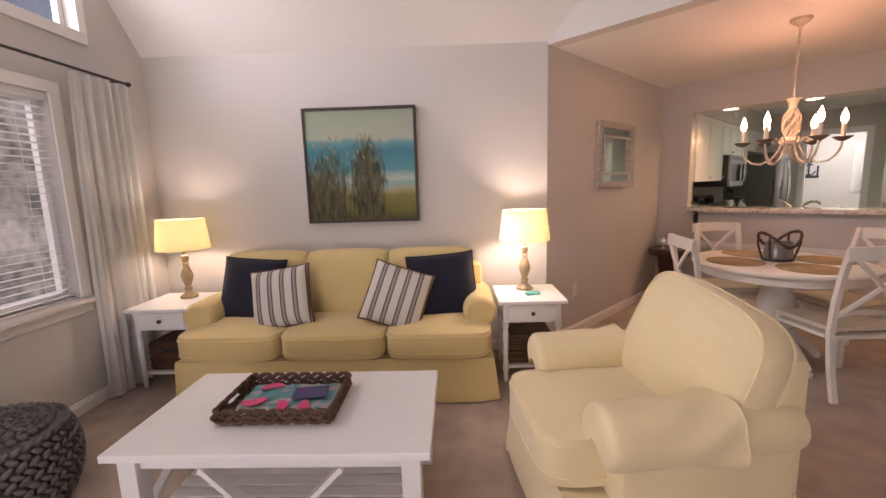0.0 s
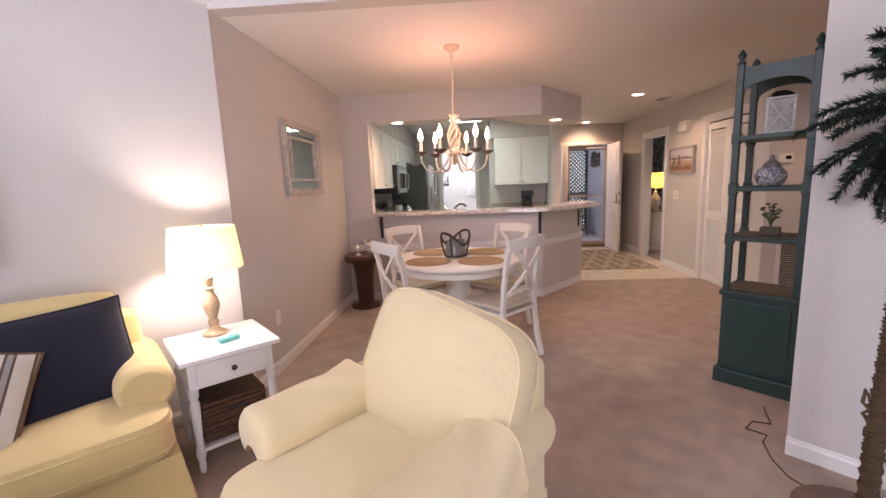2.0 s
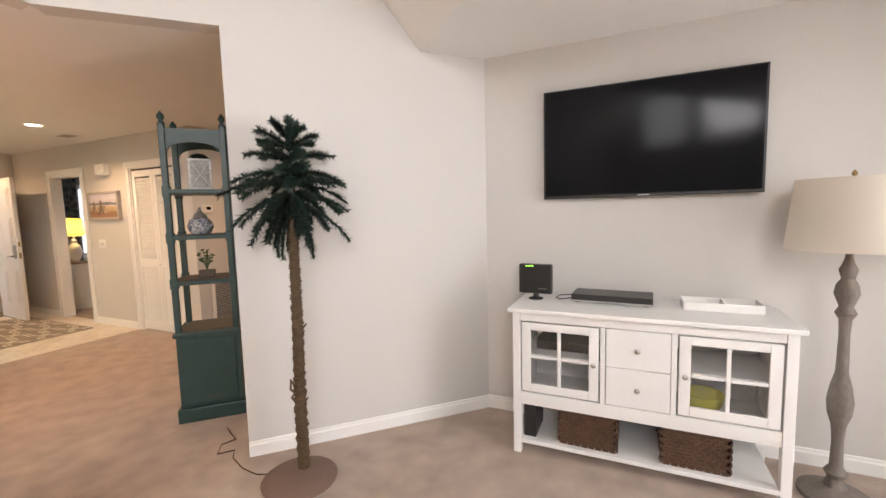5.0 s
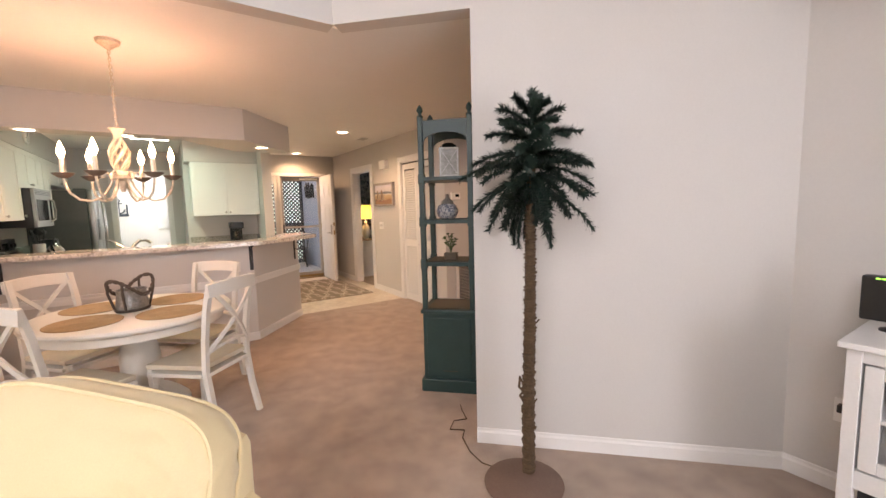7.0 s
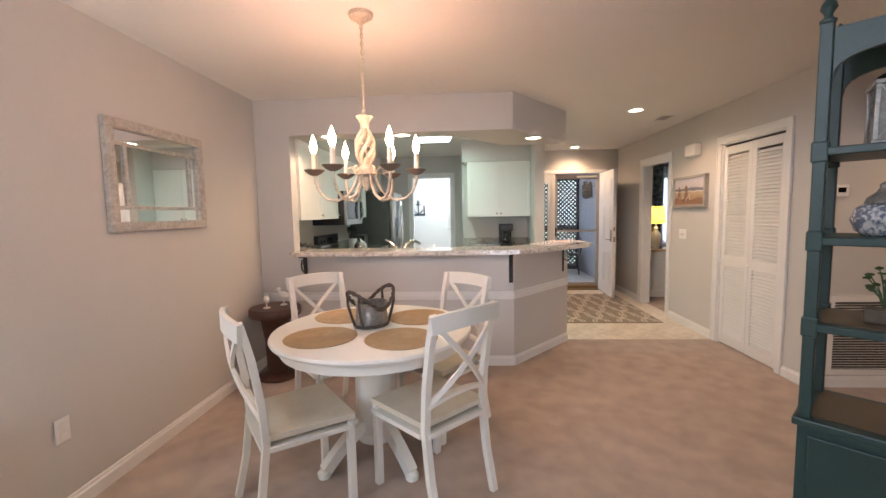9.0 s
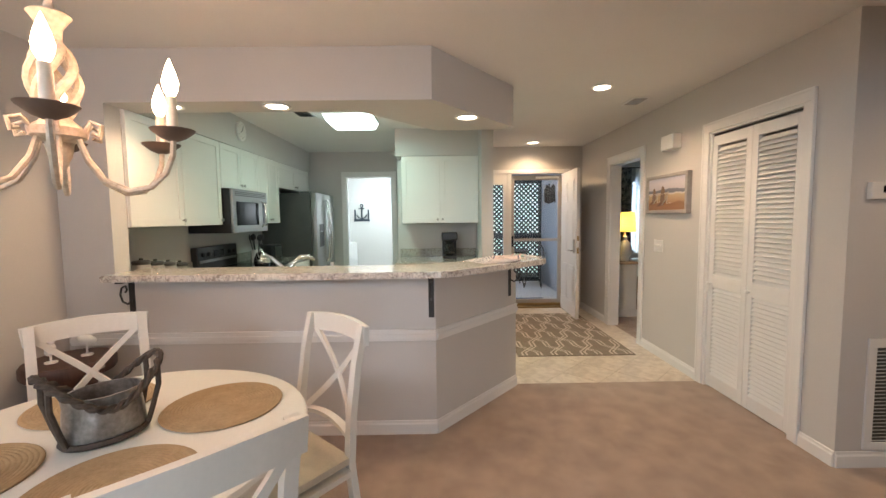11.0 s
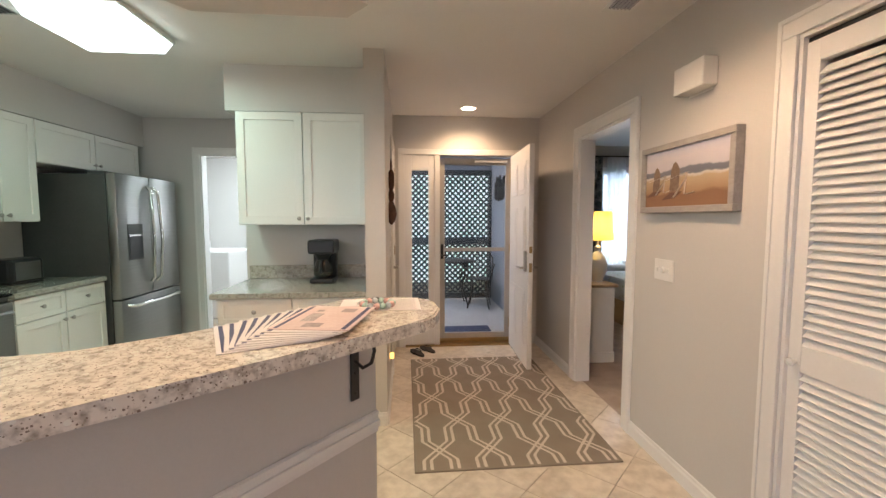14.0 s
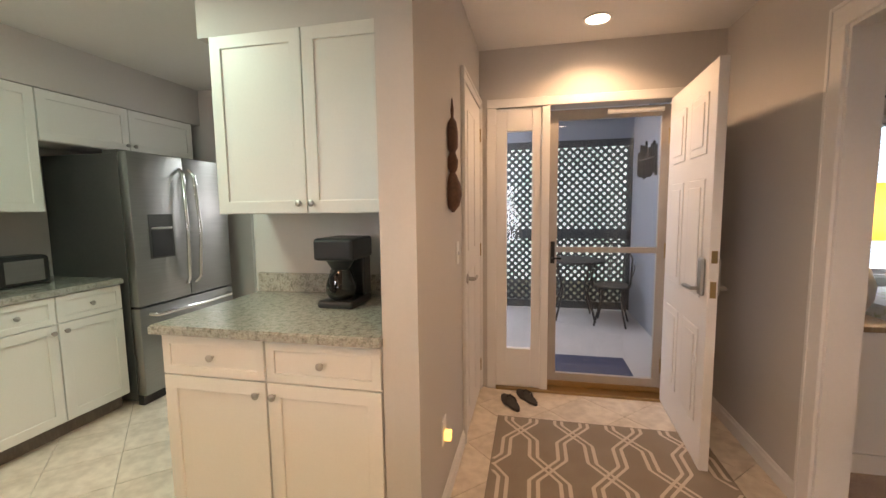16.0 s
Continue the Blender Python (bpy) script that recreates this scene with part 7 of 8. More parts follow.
# bar wall: chair rail, iron brackets
def rail(name, p0, p1):
    p0, p1 = Vector(p0), Vector(p1)
    m = Matrix.Translation((p0.x, p0.y, 0)) @ Matrix.Rotation(math.atan2(p1.y - p0.y, p1.x - p0.x), 4, "Z")
    bm = bmesh.new()
    ln = (p1 - p0).length
    box(bm, 0, ln, 0.001, 0.012, 0.615, 0.680, 0.002, m)
    box(bm, 0, ln, 0.0125, 0.022, 0.635, 0.662, 0.003, m)
    box(bm, 0, ln, 0.001, 0.018, 0.681, 0.690, 0.002, m)
    return structure(name, bm, TRIM, "moulded chair rail along the bar wall", "trim")


rail("trim_bar", (KX, -0.348), (KX, PASS_Y + 0.3))
rail("trim_bar_angle", (6.352, -0.999), (KX, -0.348))


def bracket(m):
    b = thing("bar_bracket", m, "black wrought iron scroll bracket under the bar top", "bracket", "bar brackets")
    boxpart("upright", b, IRON, (-0.018, 0.018, 0.001, 0.008, 0.765, 1.03), 0.002)
    boxpart("arm", b, IRON, (-0.018, 0.018, 0.008, 0.118, 1.022, 1.031), 0.001)
    made("scroll", IRON, b, lambda bm: tube(bm, [(0, 0.008, 0.90), (0, 0.045, 0.885), (0, 0.085, 0.91), (0, 0.10, 0.955), (0, 0.085, 0.995), (0, 0.055, 1.0), (0, 0.045, 0.975), (0, 0.06, 0.96)], 0.006, 7), "", True)
    for z in (0.79, 0.86):
        made("bolt", IRON, b, lambda bm: lathe(bm, [(0.006, 0), (0.006, 0.004), (0.002, 0.006)], seg=8, m=pose(0, 0.008, z, -90)), "", True)
    return b


bk0 = bracket(pose(KX, -0.322, 0, 0, 0, 90))
copy_thing(bk0, pose(KX, 1.56, 0, 0, 0, 90))
dq = math.degrees(math.atan2(-0.348 + 0.999, KX - 6.352))
copy_thing(bk0, pose(6.274, -0.9315, 0, 0, 0, dq))

# brochures and a key ring on the bar
PAPER = mat("pink_printed_paper", (0.76, 0.62, 0.60), 0.45, color2=(0.70, 0.55, 0.53), scale=8)
WHITEPAPER = mat("white_printed_paper", (0.76, 0.72, 0.71), 0.5, color2=(0.72, 0.68, 0.67))
NAVYINK = mat("navy_ink_band", (0.05, 0.05, 0.14), 0.5)
GREYINK = mat("grey_photo_print", (0.22, 0.19, 0.20), 0.45, color2=(0.45, 0.36, 0.35), scale=30)
for i in range(9):
    t = i / 8
    b = thing("brochure", pose(6.10 - 0.09 * t, -0.88 + 0.157 * t, 1.0735 + 0.0024 * (8 - i), 0, 0, -10 + 35 * t + (i % 2) * 1.2), "white printed brochure with navy edges fanned on the bar", "brochure", "brochures on the bar")
    boxpart("sheet", b, PAPER if i == 0 else WHITEPAPER, (-0.14, 0.14, -0.108, 0.108, 0, 0.0018), 0)
    for y0, y1 in ((0.086, 0.097), (-0.097, -0.084)):
        boxpart("edge_band", b, NAVYINK, (-0.132, 0.132, y0, y1, 0.00185, 0.0021), 0)
    if i == 0:
        ph = boxpart("photo", b, mat("pink_room_photo", (0.62, 0.47, 0.45), 0.45, color2=(0.72, 0.60, 0.58), scale=12), (-0.128, 0.128, -0.080, 0.082, 0.00185, 0.0021), 0, "pink printed photograph")
        for d in ((-0.055, 0.035, 0.020, 0.058), (0.060, 0.105, -0.062, -0.020), (0.060, 0.085, 0.035, 0.055), (-0.115, -0.075, -0.02, 0.03)):
            boxpart("photo_shape", ph, GREYINK, (*d, 0.00215, 0.0024), 0)
        for k in range(6):
            boxpart("photo_line", ph, WHITEPAPER, (-0.05 + k * 0.014, -0.047 + k * 0.014, 0.022, 0.056, 0.00245, 0.0026), 0)
    else:
        boxpart("printed_panel", b, PAPER, (-0.125, 0.125, -0.07, 0.07, 0.00185, 0.0021), 0)
sh = thing("paper_sheet", pose(6.36, -1.018, 1.0735, 0, 0, 2), "white printed sheet lying on the bar top", "paper")
boxpart("sheet", sh, WHITEPAPER, (-0.105, 0.105, -0.14, 0.14, 0, 0.001), 0)
FAINT = mat("faint_grey_print", (0.62, 0.58, 0.58), 0.5)
for k in range(22):
    boxpart("text_bar", sh, FAINT, (-0.092 + 0.0082 * k, -0.090 + 0.0082 * k, -0.125, 0.03 + 0.028 * ((k * 5) % 3), 0.0011, 0.0013), 0)
boxpart("small_picture", sh, FAINT, (-0.085, -0.02, 0.075, 0.125, 0.0011, 0.0013), 0)
kr = thing("beaded_key_ring", pose(6.318, -1.01, 1.0748, 0, 0, -35), "pastel bead key ring with a dark key fob", "key ring")
BEADS = [mat("pink_bead", (0.76, 0.48, 0.44), 0.5), mat("mint_bead", (0.46, 0.66, 0.60), 0.5), mat("grey_bead", (0.55, 0.60, 0.64), 0.5)]
for i in range(15):
    q = 2 * math.pi * i / 15
    made("bead", BEADS[(i * 7) % 3], kr, lambda bm: bmesh.ops.create_icosphere(bm, subdivisions=2, radius=0.0115, matrix=pose(0.052 * math.cos(q), 0.052 * math.sin(q), 0.0115)), "", True)
boxpart("fob", kr, BLACK, (0.02, 0.085, 0.052, 0.078, 0.001, 0.014), 0.005)
made("split_ring", CHROME, kr, lambda bm: tube(bm, [(0.018 * math.cos(2 * math.pi * i / 16), 0.068 + 0.018 * math.sin(2 * math.pi * i / 16), 0.004) for i in range(17)], 0.0015, 5), "", True)
# laundry room
an = thing("anchor_sign", pose(11.498, 1.20, 1.53, 0, 0, 90), "dark wooden anchor sign on the laundry wall", "sign")
NAVYW = mat("dark_blue_wood", (0.035, 0.045, 0.06), 0.6)
boxpart("board", an, NAVYW, (-0.16, 0.16, 0.0, 0.015, -0.19, -0.14), 0.003)
for x in (-0.15, 0.12):
    boxpart("board_side", an, NAVYW, (x, x + 0.03, 0.0, 0.015, -0.14, 0.05), 0.003)
made("anchor", NAVYW, an, lambda bm: (bar(bm, (0, 0.012, -0.13), (0, 0.012, 0.10), 0.025, 0.02), bar(bm, (-0.06, 0.012, 0.07), (0.06, 0.012, 0.07), 0.02, 0.02), tube(bm, [(0.10 * math.cos(radians(q)), 0.012, -0.03 + 0.10 * math.sin(radians(q))) for q in range(190, 351, 16)], 0.012, 7), tube(bm, [(0.028 * math.cos(radians(q)), 0.012, 0.128 + 0.028 * math.sin(radians(q))) for q in range(0, 361, 30)], 0.009, 6)), "", True)
ws = thing("washing_machine", pose(10.75, 1.30, 0), "white top-loading washing machine in the laundry", "washing machine")
boxpart("case", ws, TRIM, (0.0, 0.70, 0.0, 0.66, 0.0, 0.92), 0.015)
boxpart("lid", ws, CABINET, (0.08, 0.62, 0.02, 0.52, 0.921, 0.935), 0.006)
boxpart("control_panel", ws, TRIM, (0.0, 0.70, 0.54, 0.66, 0.92, 1.04), 0.01)
lw = thing("laundry_blind", pose(11.498, 0.42, 0, 0, 0, 90), "narrow white slatted blind in the laundry", "blind")
boxpart("window_frame", lw, TRIM, (-0.15, 0.15, 0.0, 0.02, 1.05, 2.0), 0.003)
for i in range(22):
    boxpart("slat", lw, BLIND, (-0.12, 0.12, 0.021, 0.045, 1.08 + i * 0.041, 1.083 + i * 0.041), 0)


# ---- things: entrance hall ----
def casing(name, m, x0, x1, z1, w=0.075, label="white moulded door casing"):
    """A casing round an opening from x0 to x1 in the wall plane y = 0, room side +y."""
    bm = bmesh.new()
    for a, b, t, c in ((x0 - w, x0, 0, z1), (x1, x1 + w, 0, z1), (x0 - w, x1 + w, z1, z1 + w)):
        box(bm, a, b, 0.001, 0.016, t, c, 0.003, m)
    box(bm, x0 - w, x0 - w + 0.018, 0.0165, 0.022, 0, z1 + w, 0.002, m)
    box(bm, x1 + w - 0.018, x1 + w, 0.0165, 0.022, 0, z1 + w, 0.002, m)
    box(bm, x0 - w + 0.018, x1 + w - 0.018, 0.0165, 0.022, z1 + w - 0.018, z1 + w, 0.002, m)
    return structure(name, bm, TRIM, label, "trim")


def jamb(name, m, x0, x1, z1, depth):
    bm = bmesh.new()
    box(bm, x0, x0 + 0.015, -depth, 0.002, 0, z1 - 0.015, 0, m)
    box(bm, x1 - 0.015, x1, -depth, 0.002, 0, z1 - 0.015, 0, m)
    box(bm, x0, x1, -depth, 0.002, z1 - 0.015, z1 + 0.001, 0, m)
    return structure(name, bm, TRIM, "white painted door lining", "trim")


SW = pose(0, RY, 0)
casing("trim_closet", SW, 5.46, 6.31, 2.04)
casing("trim_bedroom", SW, 7.42, 8.20, 2.03, 0.09)
jamb("trim_bedroom_lining", SW, 7.42, 8.20, 2.03, 0.12)
jamb("trim_closet_lining", SW, 5.46, 6.31, 2.04, 0.12)
# bifold closet door with louvres
cd = thing("closet_door", pose(5.475, RY - 0.03, 0), "white louvred bifold closet door, closed", "door")
LSLAT = None
for pi, x0 in enumerate((0.0, 0.413)):
    x1 = x0 + 0.407
    fm = bmesh.new()
    for d in ((x0, x0 + 0.05, -0.016, 0.016, 0.012, 2.005), (x1 - 0.05, x1, -0.016, 0.016, 0.012, 2.005), (x0 + 0.05, x1 - 0.05, -0.016, 0.016, 1.93, 2.005), (x0 + 0.05, x1 - 0.05, -0.016, 0.016, 0.815, 0.915), (x0 + 0.05, x1 - 0.05, -0.016, 0.016, 0.012, 0.11)):
        box(fm, *d, 0.002)
    leaf = part("leaf", fm, TRIM, cd)
    if LSLAT is None:
        lb = bmesh.new()
        box(lb, 0.0, 0.31, -0.003, 0.003, -0.0208, 0.0208)
        LSLAT = part("louvre", lb, TRIM, leaf)
        LSLAT.matrix_basis = pose(x0 + 0.0485, 0, 0.125, 42)
        start = [0.125]
    else:
        start = []
    z = 0.125
    zs = []
    while z < 1.92:
        if not 0.803 < z < 0.925:
            zs.append(z)
        z += 0.0322
    for z in zs:
        if z in start:
            continue
        o = new("louvre", LSLAT.data)
        o.parent, o.matrix_basis = leaf, pose(x0 + 0.0485, 0, z, 42)
    kx = x1 - 0.022 if pi == 0 else x0 + 0.375
    made("knob", TRIM, leaf, lambda b: lathe(b, [(0.006, 0), (0.006, 0.012), (0.015, 0.02), (0.015, 0.028), (0.004, 0.034)], seg=12, m=pose(kx if pi == 1 else x1 - 0.03, 0.016, 0.85, -90)), "", True)
boxpart("track", cd, BLACK, (0.0, 0.82, -0.012, 0.012, 2.008, 2.022), 0)
made("pivot", NICKEL, cd, lambda bm: (box(bm, 0.02, 0.04, -0.01, 0.01, 0.0, 0.012), box(bm, 0.78, 0.80, -0.01, 0.01, 0.0, 0.012)))
# picture of beach chairs
SANDPIC = mat("painted_beach", (0.5, 0.4, 0.3), 0.6)
nt = SANDPIC.node_tree
tc = nt.nodes.new("ShaderNodeTexCoord")
sp = nt.nodes.new("ShaderNodeSeparateXYZ")
nz = nt.nodes.new("ShaderNodeTexNoise")
nz.inputs["Scale"].default_value, nz.inputs["Detail"].default_value = 9, 5
ma = nt.nodes.new("ShaderNodeMath")
ma.operation, ma.inputs[1].default_value = "MULTIPLY_ADD", 0.05
nt.links.new(tc.outputs["Object"], sp.inputs[0])
nt.links.new(tc.outputs["Object"], nz.inputs["Vector"])
nt.links.new(nz.outputs["Fac"], ma.inputs[0])
nt.links.new(sp.outputs[2], ma.inputs[2])
mr_ = nt.nodes.new("ShaderNodeMapRange")
mr_.inputs["From Min"].default_value, mr_.inputs["From Max"].default_value = -0.13, 0.18
nt.links.new(ma.outputs[0], mr_.inputs["Value"])
rp = nt.nodes.new("ShaderNodeValToRGB")
els = rp.color_ramp.elements
els[0].position, els[0].color = 0.0, (0.27, 0.145, 0.075, 1)
els[1].position, els[1].color = 1.0, (0.50, 0.50, 0.60, 1)
for p, col in ((0.22, (0.24, 0.125, 0.065)), (0.28, (0.38, 0.25, 0.14)), (0.48, (0.47, 0.36, 0.22)), (0.52, (0.62, 0.58, 0.54)), (0.545, (0.15, 0.16, 0.19)), (0.625, (0.17, 0.18, 0.22)), (0.65, (0.52, 0.49, 0.53)), (0.82, (0.58, 0.54, 0.58))):
    els.new(p).color = (*col, 1)
nt.links.new(mr_.outputs[0], rp.inputs[0])
nt.links.new(rp.outputs[0], nt.nodes["Principled BSDF"].inputs["Base Color"])
GREYFRAME = mat("grey_washed_frame", (0.40, 0.37, 0.345), 0.6, color2=(0.31, 0.285, 0.265), scale=20, stretch=(0.3, 1, 1))
bp = thing("beach_picture", pose(6.878, RY, 1.593), "grey-framed beach picture with two white deck chairs", "picture")
for d in ((-0.348, 0.348, 0.001, 0.045, 0.15, 0.182), (-0.348, 0.348, 0.001, 0.045, -0.182, -0.15), (-0.348, -0.316, 0.001, 0.045, -0.15, 0.15), (0.316, 0.348, 0.001, 0.045, -0.15, 0.15)):
    boxpart("frame", bp, GREYFRAME, d, 0.003)
cv = boxpart("canvas", bp, SANDPIC, (-0.316, 0.316, 0.002, 0.030, -0.15, 0.15), 0, "painted beach, sea and sky")
CREAMPAINT = mat("cream_brushwork", (0.68, 0.58, 0.47), 0.6)
BROWNPAINT = mat("brown_brushwork", (0.24, 0.165, 0.115), 0.6, color2=(0.16, 0.10, 0.065), scale=40)
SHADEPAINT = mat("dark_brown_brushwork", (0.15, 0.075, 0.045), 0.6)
for x0, k in ((0.215, 1.0), (0.06, 1.22)):
    bm = bmesh.new()
    for p, q, w in (((0.0, -0.085), (-0.075, -0.015), 0.016), ((-0.065, -0.075), (-0.075, 0.012), 0.010), ((0.075, -0.012), (-0.085, 0.014), 0.007), ((-0.075, -0.075), (-0.125, -0.068), 0.012)):
        bar(bm, (x0 + p[0] * k, 0.0318, p[1] * k), (x0 + q[0] * k, 0.0318, q[1] * k), w * k, 0.0012)
    part("painted_chair", bm, CREAMPAINT, cv)
    bm = bmesh.new()
    outline = [(-0.026, -0.06), (-0.030, 0.03), (-0.016, 0.052), (0.0, 0.066), (0.014, 0.056), (0.026, 0.032), (0.036, -0.06)]
    f = [bm.verts.new((x0 + x * k, 0.0309, z * k)) for x, z in outline]
    bm.faces.new(f)
    part("painted_chair_back", bm, BROWNPAINT, cv)
    bm = bmesh.new()
    bm.faces.new([bm.verts.new((x0 + x * k, 0.0305, z * k)) for x, z in ((0.09, -0.095), (-0.005, -0.088), (-0.05, -0.062), (0.03, -0.062))])
    part("painted_chair_shadow", bm, SHADEPAINT, cv)
# doorbell box, switch, thermostat, return grille
db = thing("doorbell_chime", pose(6.81, RY, 2.055), "white doorbell chime box on the hall wall", "doorbell")
boxpart("cover", db, TRIM, (-0.105, 0.105, 0.001, 0.075, -0.065, 0.065), 0.006)
boxpart("wall_plate", db, CABINET, (-0.085, 0.085, 0.0, 0.002, -0.075, 0.055), 0)
lsw = thing("light_switch", pose(7.04, RY, 1.095), "white three-gang switch plate with a dimmer knob", "switch")
boxpart("plate", lsw, TRIM, (-0.083, 0.083, 0.001, 0.007, -0.058, 0.058), 0.003)
for x in (-0.046, 0.046):
    boxpart("toggle", lsw, TRIM, (x - 0.005, x + 0.005, 0.007, 0.018, -0.011, 0.011), 0.002)
made("dimmer_knob", TRIM, lsw, lambda bm: lathe(bm, [(0.018, 0), (0.016, 0.014), (0.004, 0.017)], seg=18, m=pose(0, 0.007, 0, -90)), "", True)
th = thing("thermostat", pose(5.167, -2.69, 1.51, 0, 0, 90), "white wall thermostat with a small dark display", "thermostat")
boxpart("case", th, TRIM, (-0.07, 0.07, 0.0, 0.028, -0.045, 0.045), 0.006)
boxpart("display", th, SCREEN, (-0.045, 0.01, 0.0282, 0.0295, -0.012, 0.024), 0)
rgv = thing("return_grille", pose(5.167, -2.99, 0.03, 0, 0, 90), "white return-air grille low on the passage wall", "grille")
for d in ((-0.31, 0.31, 0.0, 0.012, 0.64, 0.69), (-0.31, 0.31, 0.0, 0.012, 0.07, 0.11), (-0.31, -0.265, 0.0, 0.012, 0.11, 0.64), (0.265, 0.31, 0.0, 0.012, 0.11, 0.64)):
    boxpart("frame", rgv, TRIM, d, 0.002)
boxpart("filter", rgv, STEELSIDE, (-0.265, 0.265, 0.0, 0.002, 0.11, 0.64), 0)
for i in range(26):
    made("blade", TRIM, rgv, lambda bm: box(bm, -0.265, 0.265, -0.006, 0.006, -0.001, 0.001, 0, pose(0, 0.006, 0.12 + i * 0.02, 40)))
# passage door with a knob
pdoor = thing("passage_door", pose(4.6, -4.298, 0), "cream panelled passage door, closed", "door")
boxpart("leaf", pdoor, TRIM, (-0.40, 0.40, 0.001, 0.02, 0.005, 2.03), 0.002)
made("knob", BRASS, pdoor, lambda bm: lathe(bm, [(0.012, 0), (0.012, 0.03), (0.028, 0.045), (0.028, 0.06), (0.008, 0.07)], seg=16, m=pose(-0.33, 0.02, 0.95, -90)), "", True)
# hall closet door on the left
hc = thing("hall_closet_door", pose(8.54, -0.978, 0), "white hall closet door with lever handle", "door")
boxpart("leaf", hc, TRIM, (0.0, 0.66, -0.012, 0.0, 0.01, 2.03), 0.002)
for d in ((0.09, 0.30, 1.10, 1.90), (0.36, 0.57, 1.10, 1.90), (0.09, 0.30, 0.15, 0.98), (0.36, 0.57, 0.15, 0.98)):
    boxpart("raised_panel", hc, TRIM, (d[0], d[1], -0.017, -0.0125, d[2], d[3]), 0.004)
made("handle", NICKEL, hc, lambda bm: (lathe(bm, [(0.03, 0), (0.03, 0.006), (0.012, 0.012), (0.011, 0.045)], seg=16, m=pose(0.06, -0.012, 0.94, 90)), tube(bm, [(0.06, -0.057, 0.94), (0.10, -0.060, 0.94), (0.16, -0.056, 0.94)], 0.009, 8)), "nickel lever", True)
for z in (0.2, 1.05, 1.85):
    boxpart("hinge", hc, BRASS, (0.655, 0.667, -0.02, -0.0125, z - 0.045, z + 0.045), 0.001)
NW = Matrix.Translation((0, -0.98, 0)) @ Matrix.Rotation(math.pi, 4, "Z")
casing("trim_hall_closet", NW, -9.205, -8.535, 2.035, 0.06)
# carved wall hanging and night light
CARVED = mat("dark_carved_wood", (0.12, 0.055, 0.03), 0.5, color2=(0.06, 0.027, 0.016), scale=18)
wh = thing("carved_hanging", pose(8.135, -0.978, 0), "dark carved wooden spoon hung on the wall", "wall hanging")
made("carving", CARVED, wh, lambda bm: [lathe(bm, pr, 0, -0.022, 14) for pr in ([(0.006, 1.33), (0.03, 1.36), (0.042, 1.41), (0.036, 1.46), (0.014, 1.51)], [(0.014, 1.51), (0.024, 1.535), (0.026, 1.565), (0.014, 1.60)], [(0.014, 1.60), (0.026, 1.625), (0.026, 1.69), (0.020, 1.735), (0.008, 1.755)], [(0.006, 1.755), (0.008, 1.79), (0.002, 1.84)])], "", True)
made("hook", IRON, wh, lambda bm: tube(bm, [(0, 0.0, 1.72), (0, -0.022, 1.72)], 0.003, 6))
nl = thing("night_light", pose(7.96, -0.98, 0.37), "white socket with a small lit amber night light", "night light")
boxpart("plate", nl, TRIM, (-0.036, 0.036, -0.006, 0.0, -0.058, 0.058), 0.002)
boxpart("lamp", nl, glow("amber_night_lamp", (1.0, 0.55, 0.12), 3.0), (-0.012, 0.022, -0.035, -0.0065, -0.045, -0.005), 0.004, "glowing amber lamp")
hs = thing("hall_switch", pose(8.33, -0.98, 1.12), "white switch plate on the hall wall", "switch")
boxpart("plate", hs, TRIM, (-0.036, 0.036, -0.006, 0.0, -0.058, 0.058), 0.002)
boxpart("toggle", hs, TRIM, (-0.005, 0.005, -0.017, -0.006, -0.01, 0.01), 0.002)

# entrance: frame, sidelight, storm door, open door
FM = pose(FX, 0, 0, 0, 0, 90)
en = structure("door_entrance", wall_bm((0, 0), (0.01, 0), 0, 0.01)[0], TRIM, "cream entrance frame with a glazed sidelight", "door frame")
for nm, d in (("casing", (FX - 0.016, FX - 0.001, -1.10, -1.035, 0, 2.04)), ("casing", (FX - 0.016, FX - 0.001, -2.35, -1.035, 2.041, 2.10)), ("mullion", (FX - 0.012, FX + 0.10, -1.47, -1.415, 0, 2.04)), ("casing", (FX - 0.016, FX - 0.001, -2.35, -2.285, 0, 2.04)), ("jamb", (FX - 0.012, FX + 0.12, -2.29, -2.255, 0, 2.039)), ("sidelight_stile", (FX, FX + 0.045, -1.175, -1.10, 0.02, 2.038)), ("sidelight_stile", (FX, FX + 0.045, -1.414, -1.35, 0.02, 2.038)), ("sidelight_rail", (FX, FX + 0.045, -1.35, -1.175, 0.02, 0.31)), ("sidelight_rail", (FX, FX + 0.045, -1.35, -1.175, 1.88, 2.038)), ("threshold", (FX - 0.03, FX + 0.14, -2.26, -1.10, 0.0, 0.019))):
    boxpart(nm, en, TRIM if nm != "threshold" else BRASS, d, 0.003)
pn = boxpart("pane", en, GLASS, (FX + 0.02, FX + 0.024, -1.35, -1.175, 0.31, 1.88), 0)
pn.visible_shadow = False
BRONZE = mat("beige_aluminium", (0.46, 0.42, 0.37), 0.4, 0.4)
sdr = thing("storm_door", pose(FX + 0.075, 0, 0), "full-view storm door in a beige aluminium frame, closed", "door")
for d in ((0, 0.03, -1.53, -1.472, 0.06, 2.02), (0, 0.03, -2.252, -2.195, 0.06, 2.02), (0, 0.03, -2.195, -1.53, 0.06, 0.12), (0, 0.03, -2.195, -1.53, 1.95, 2.02), (0, 0.03, -2.195, -1.53, 1.02, 1.06)):
    boxpart("frame_bar", sdr, BRONZE, d, 0.003)
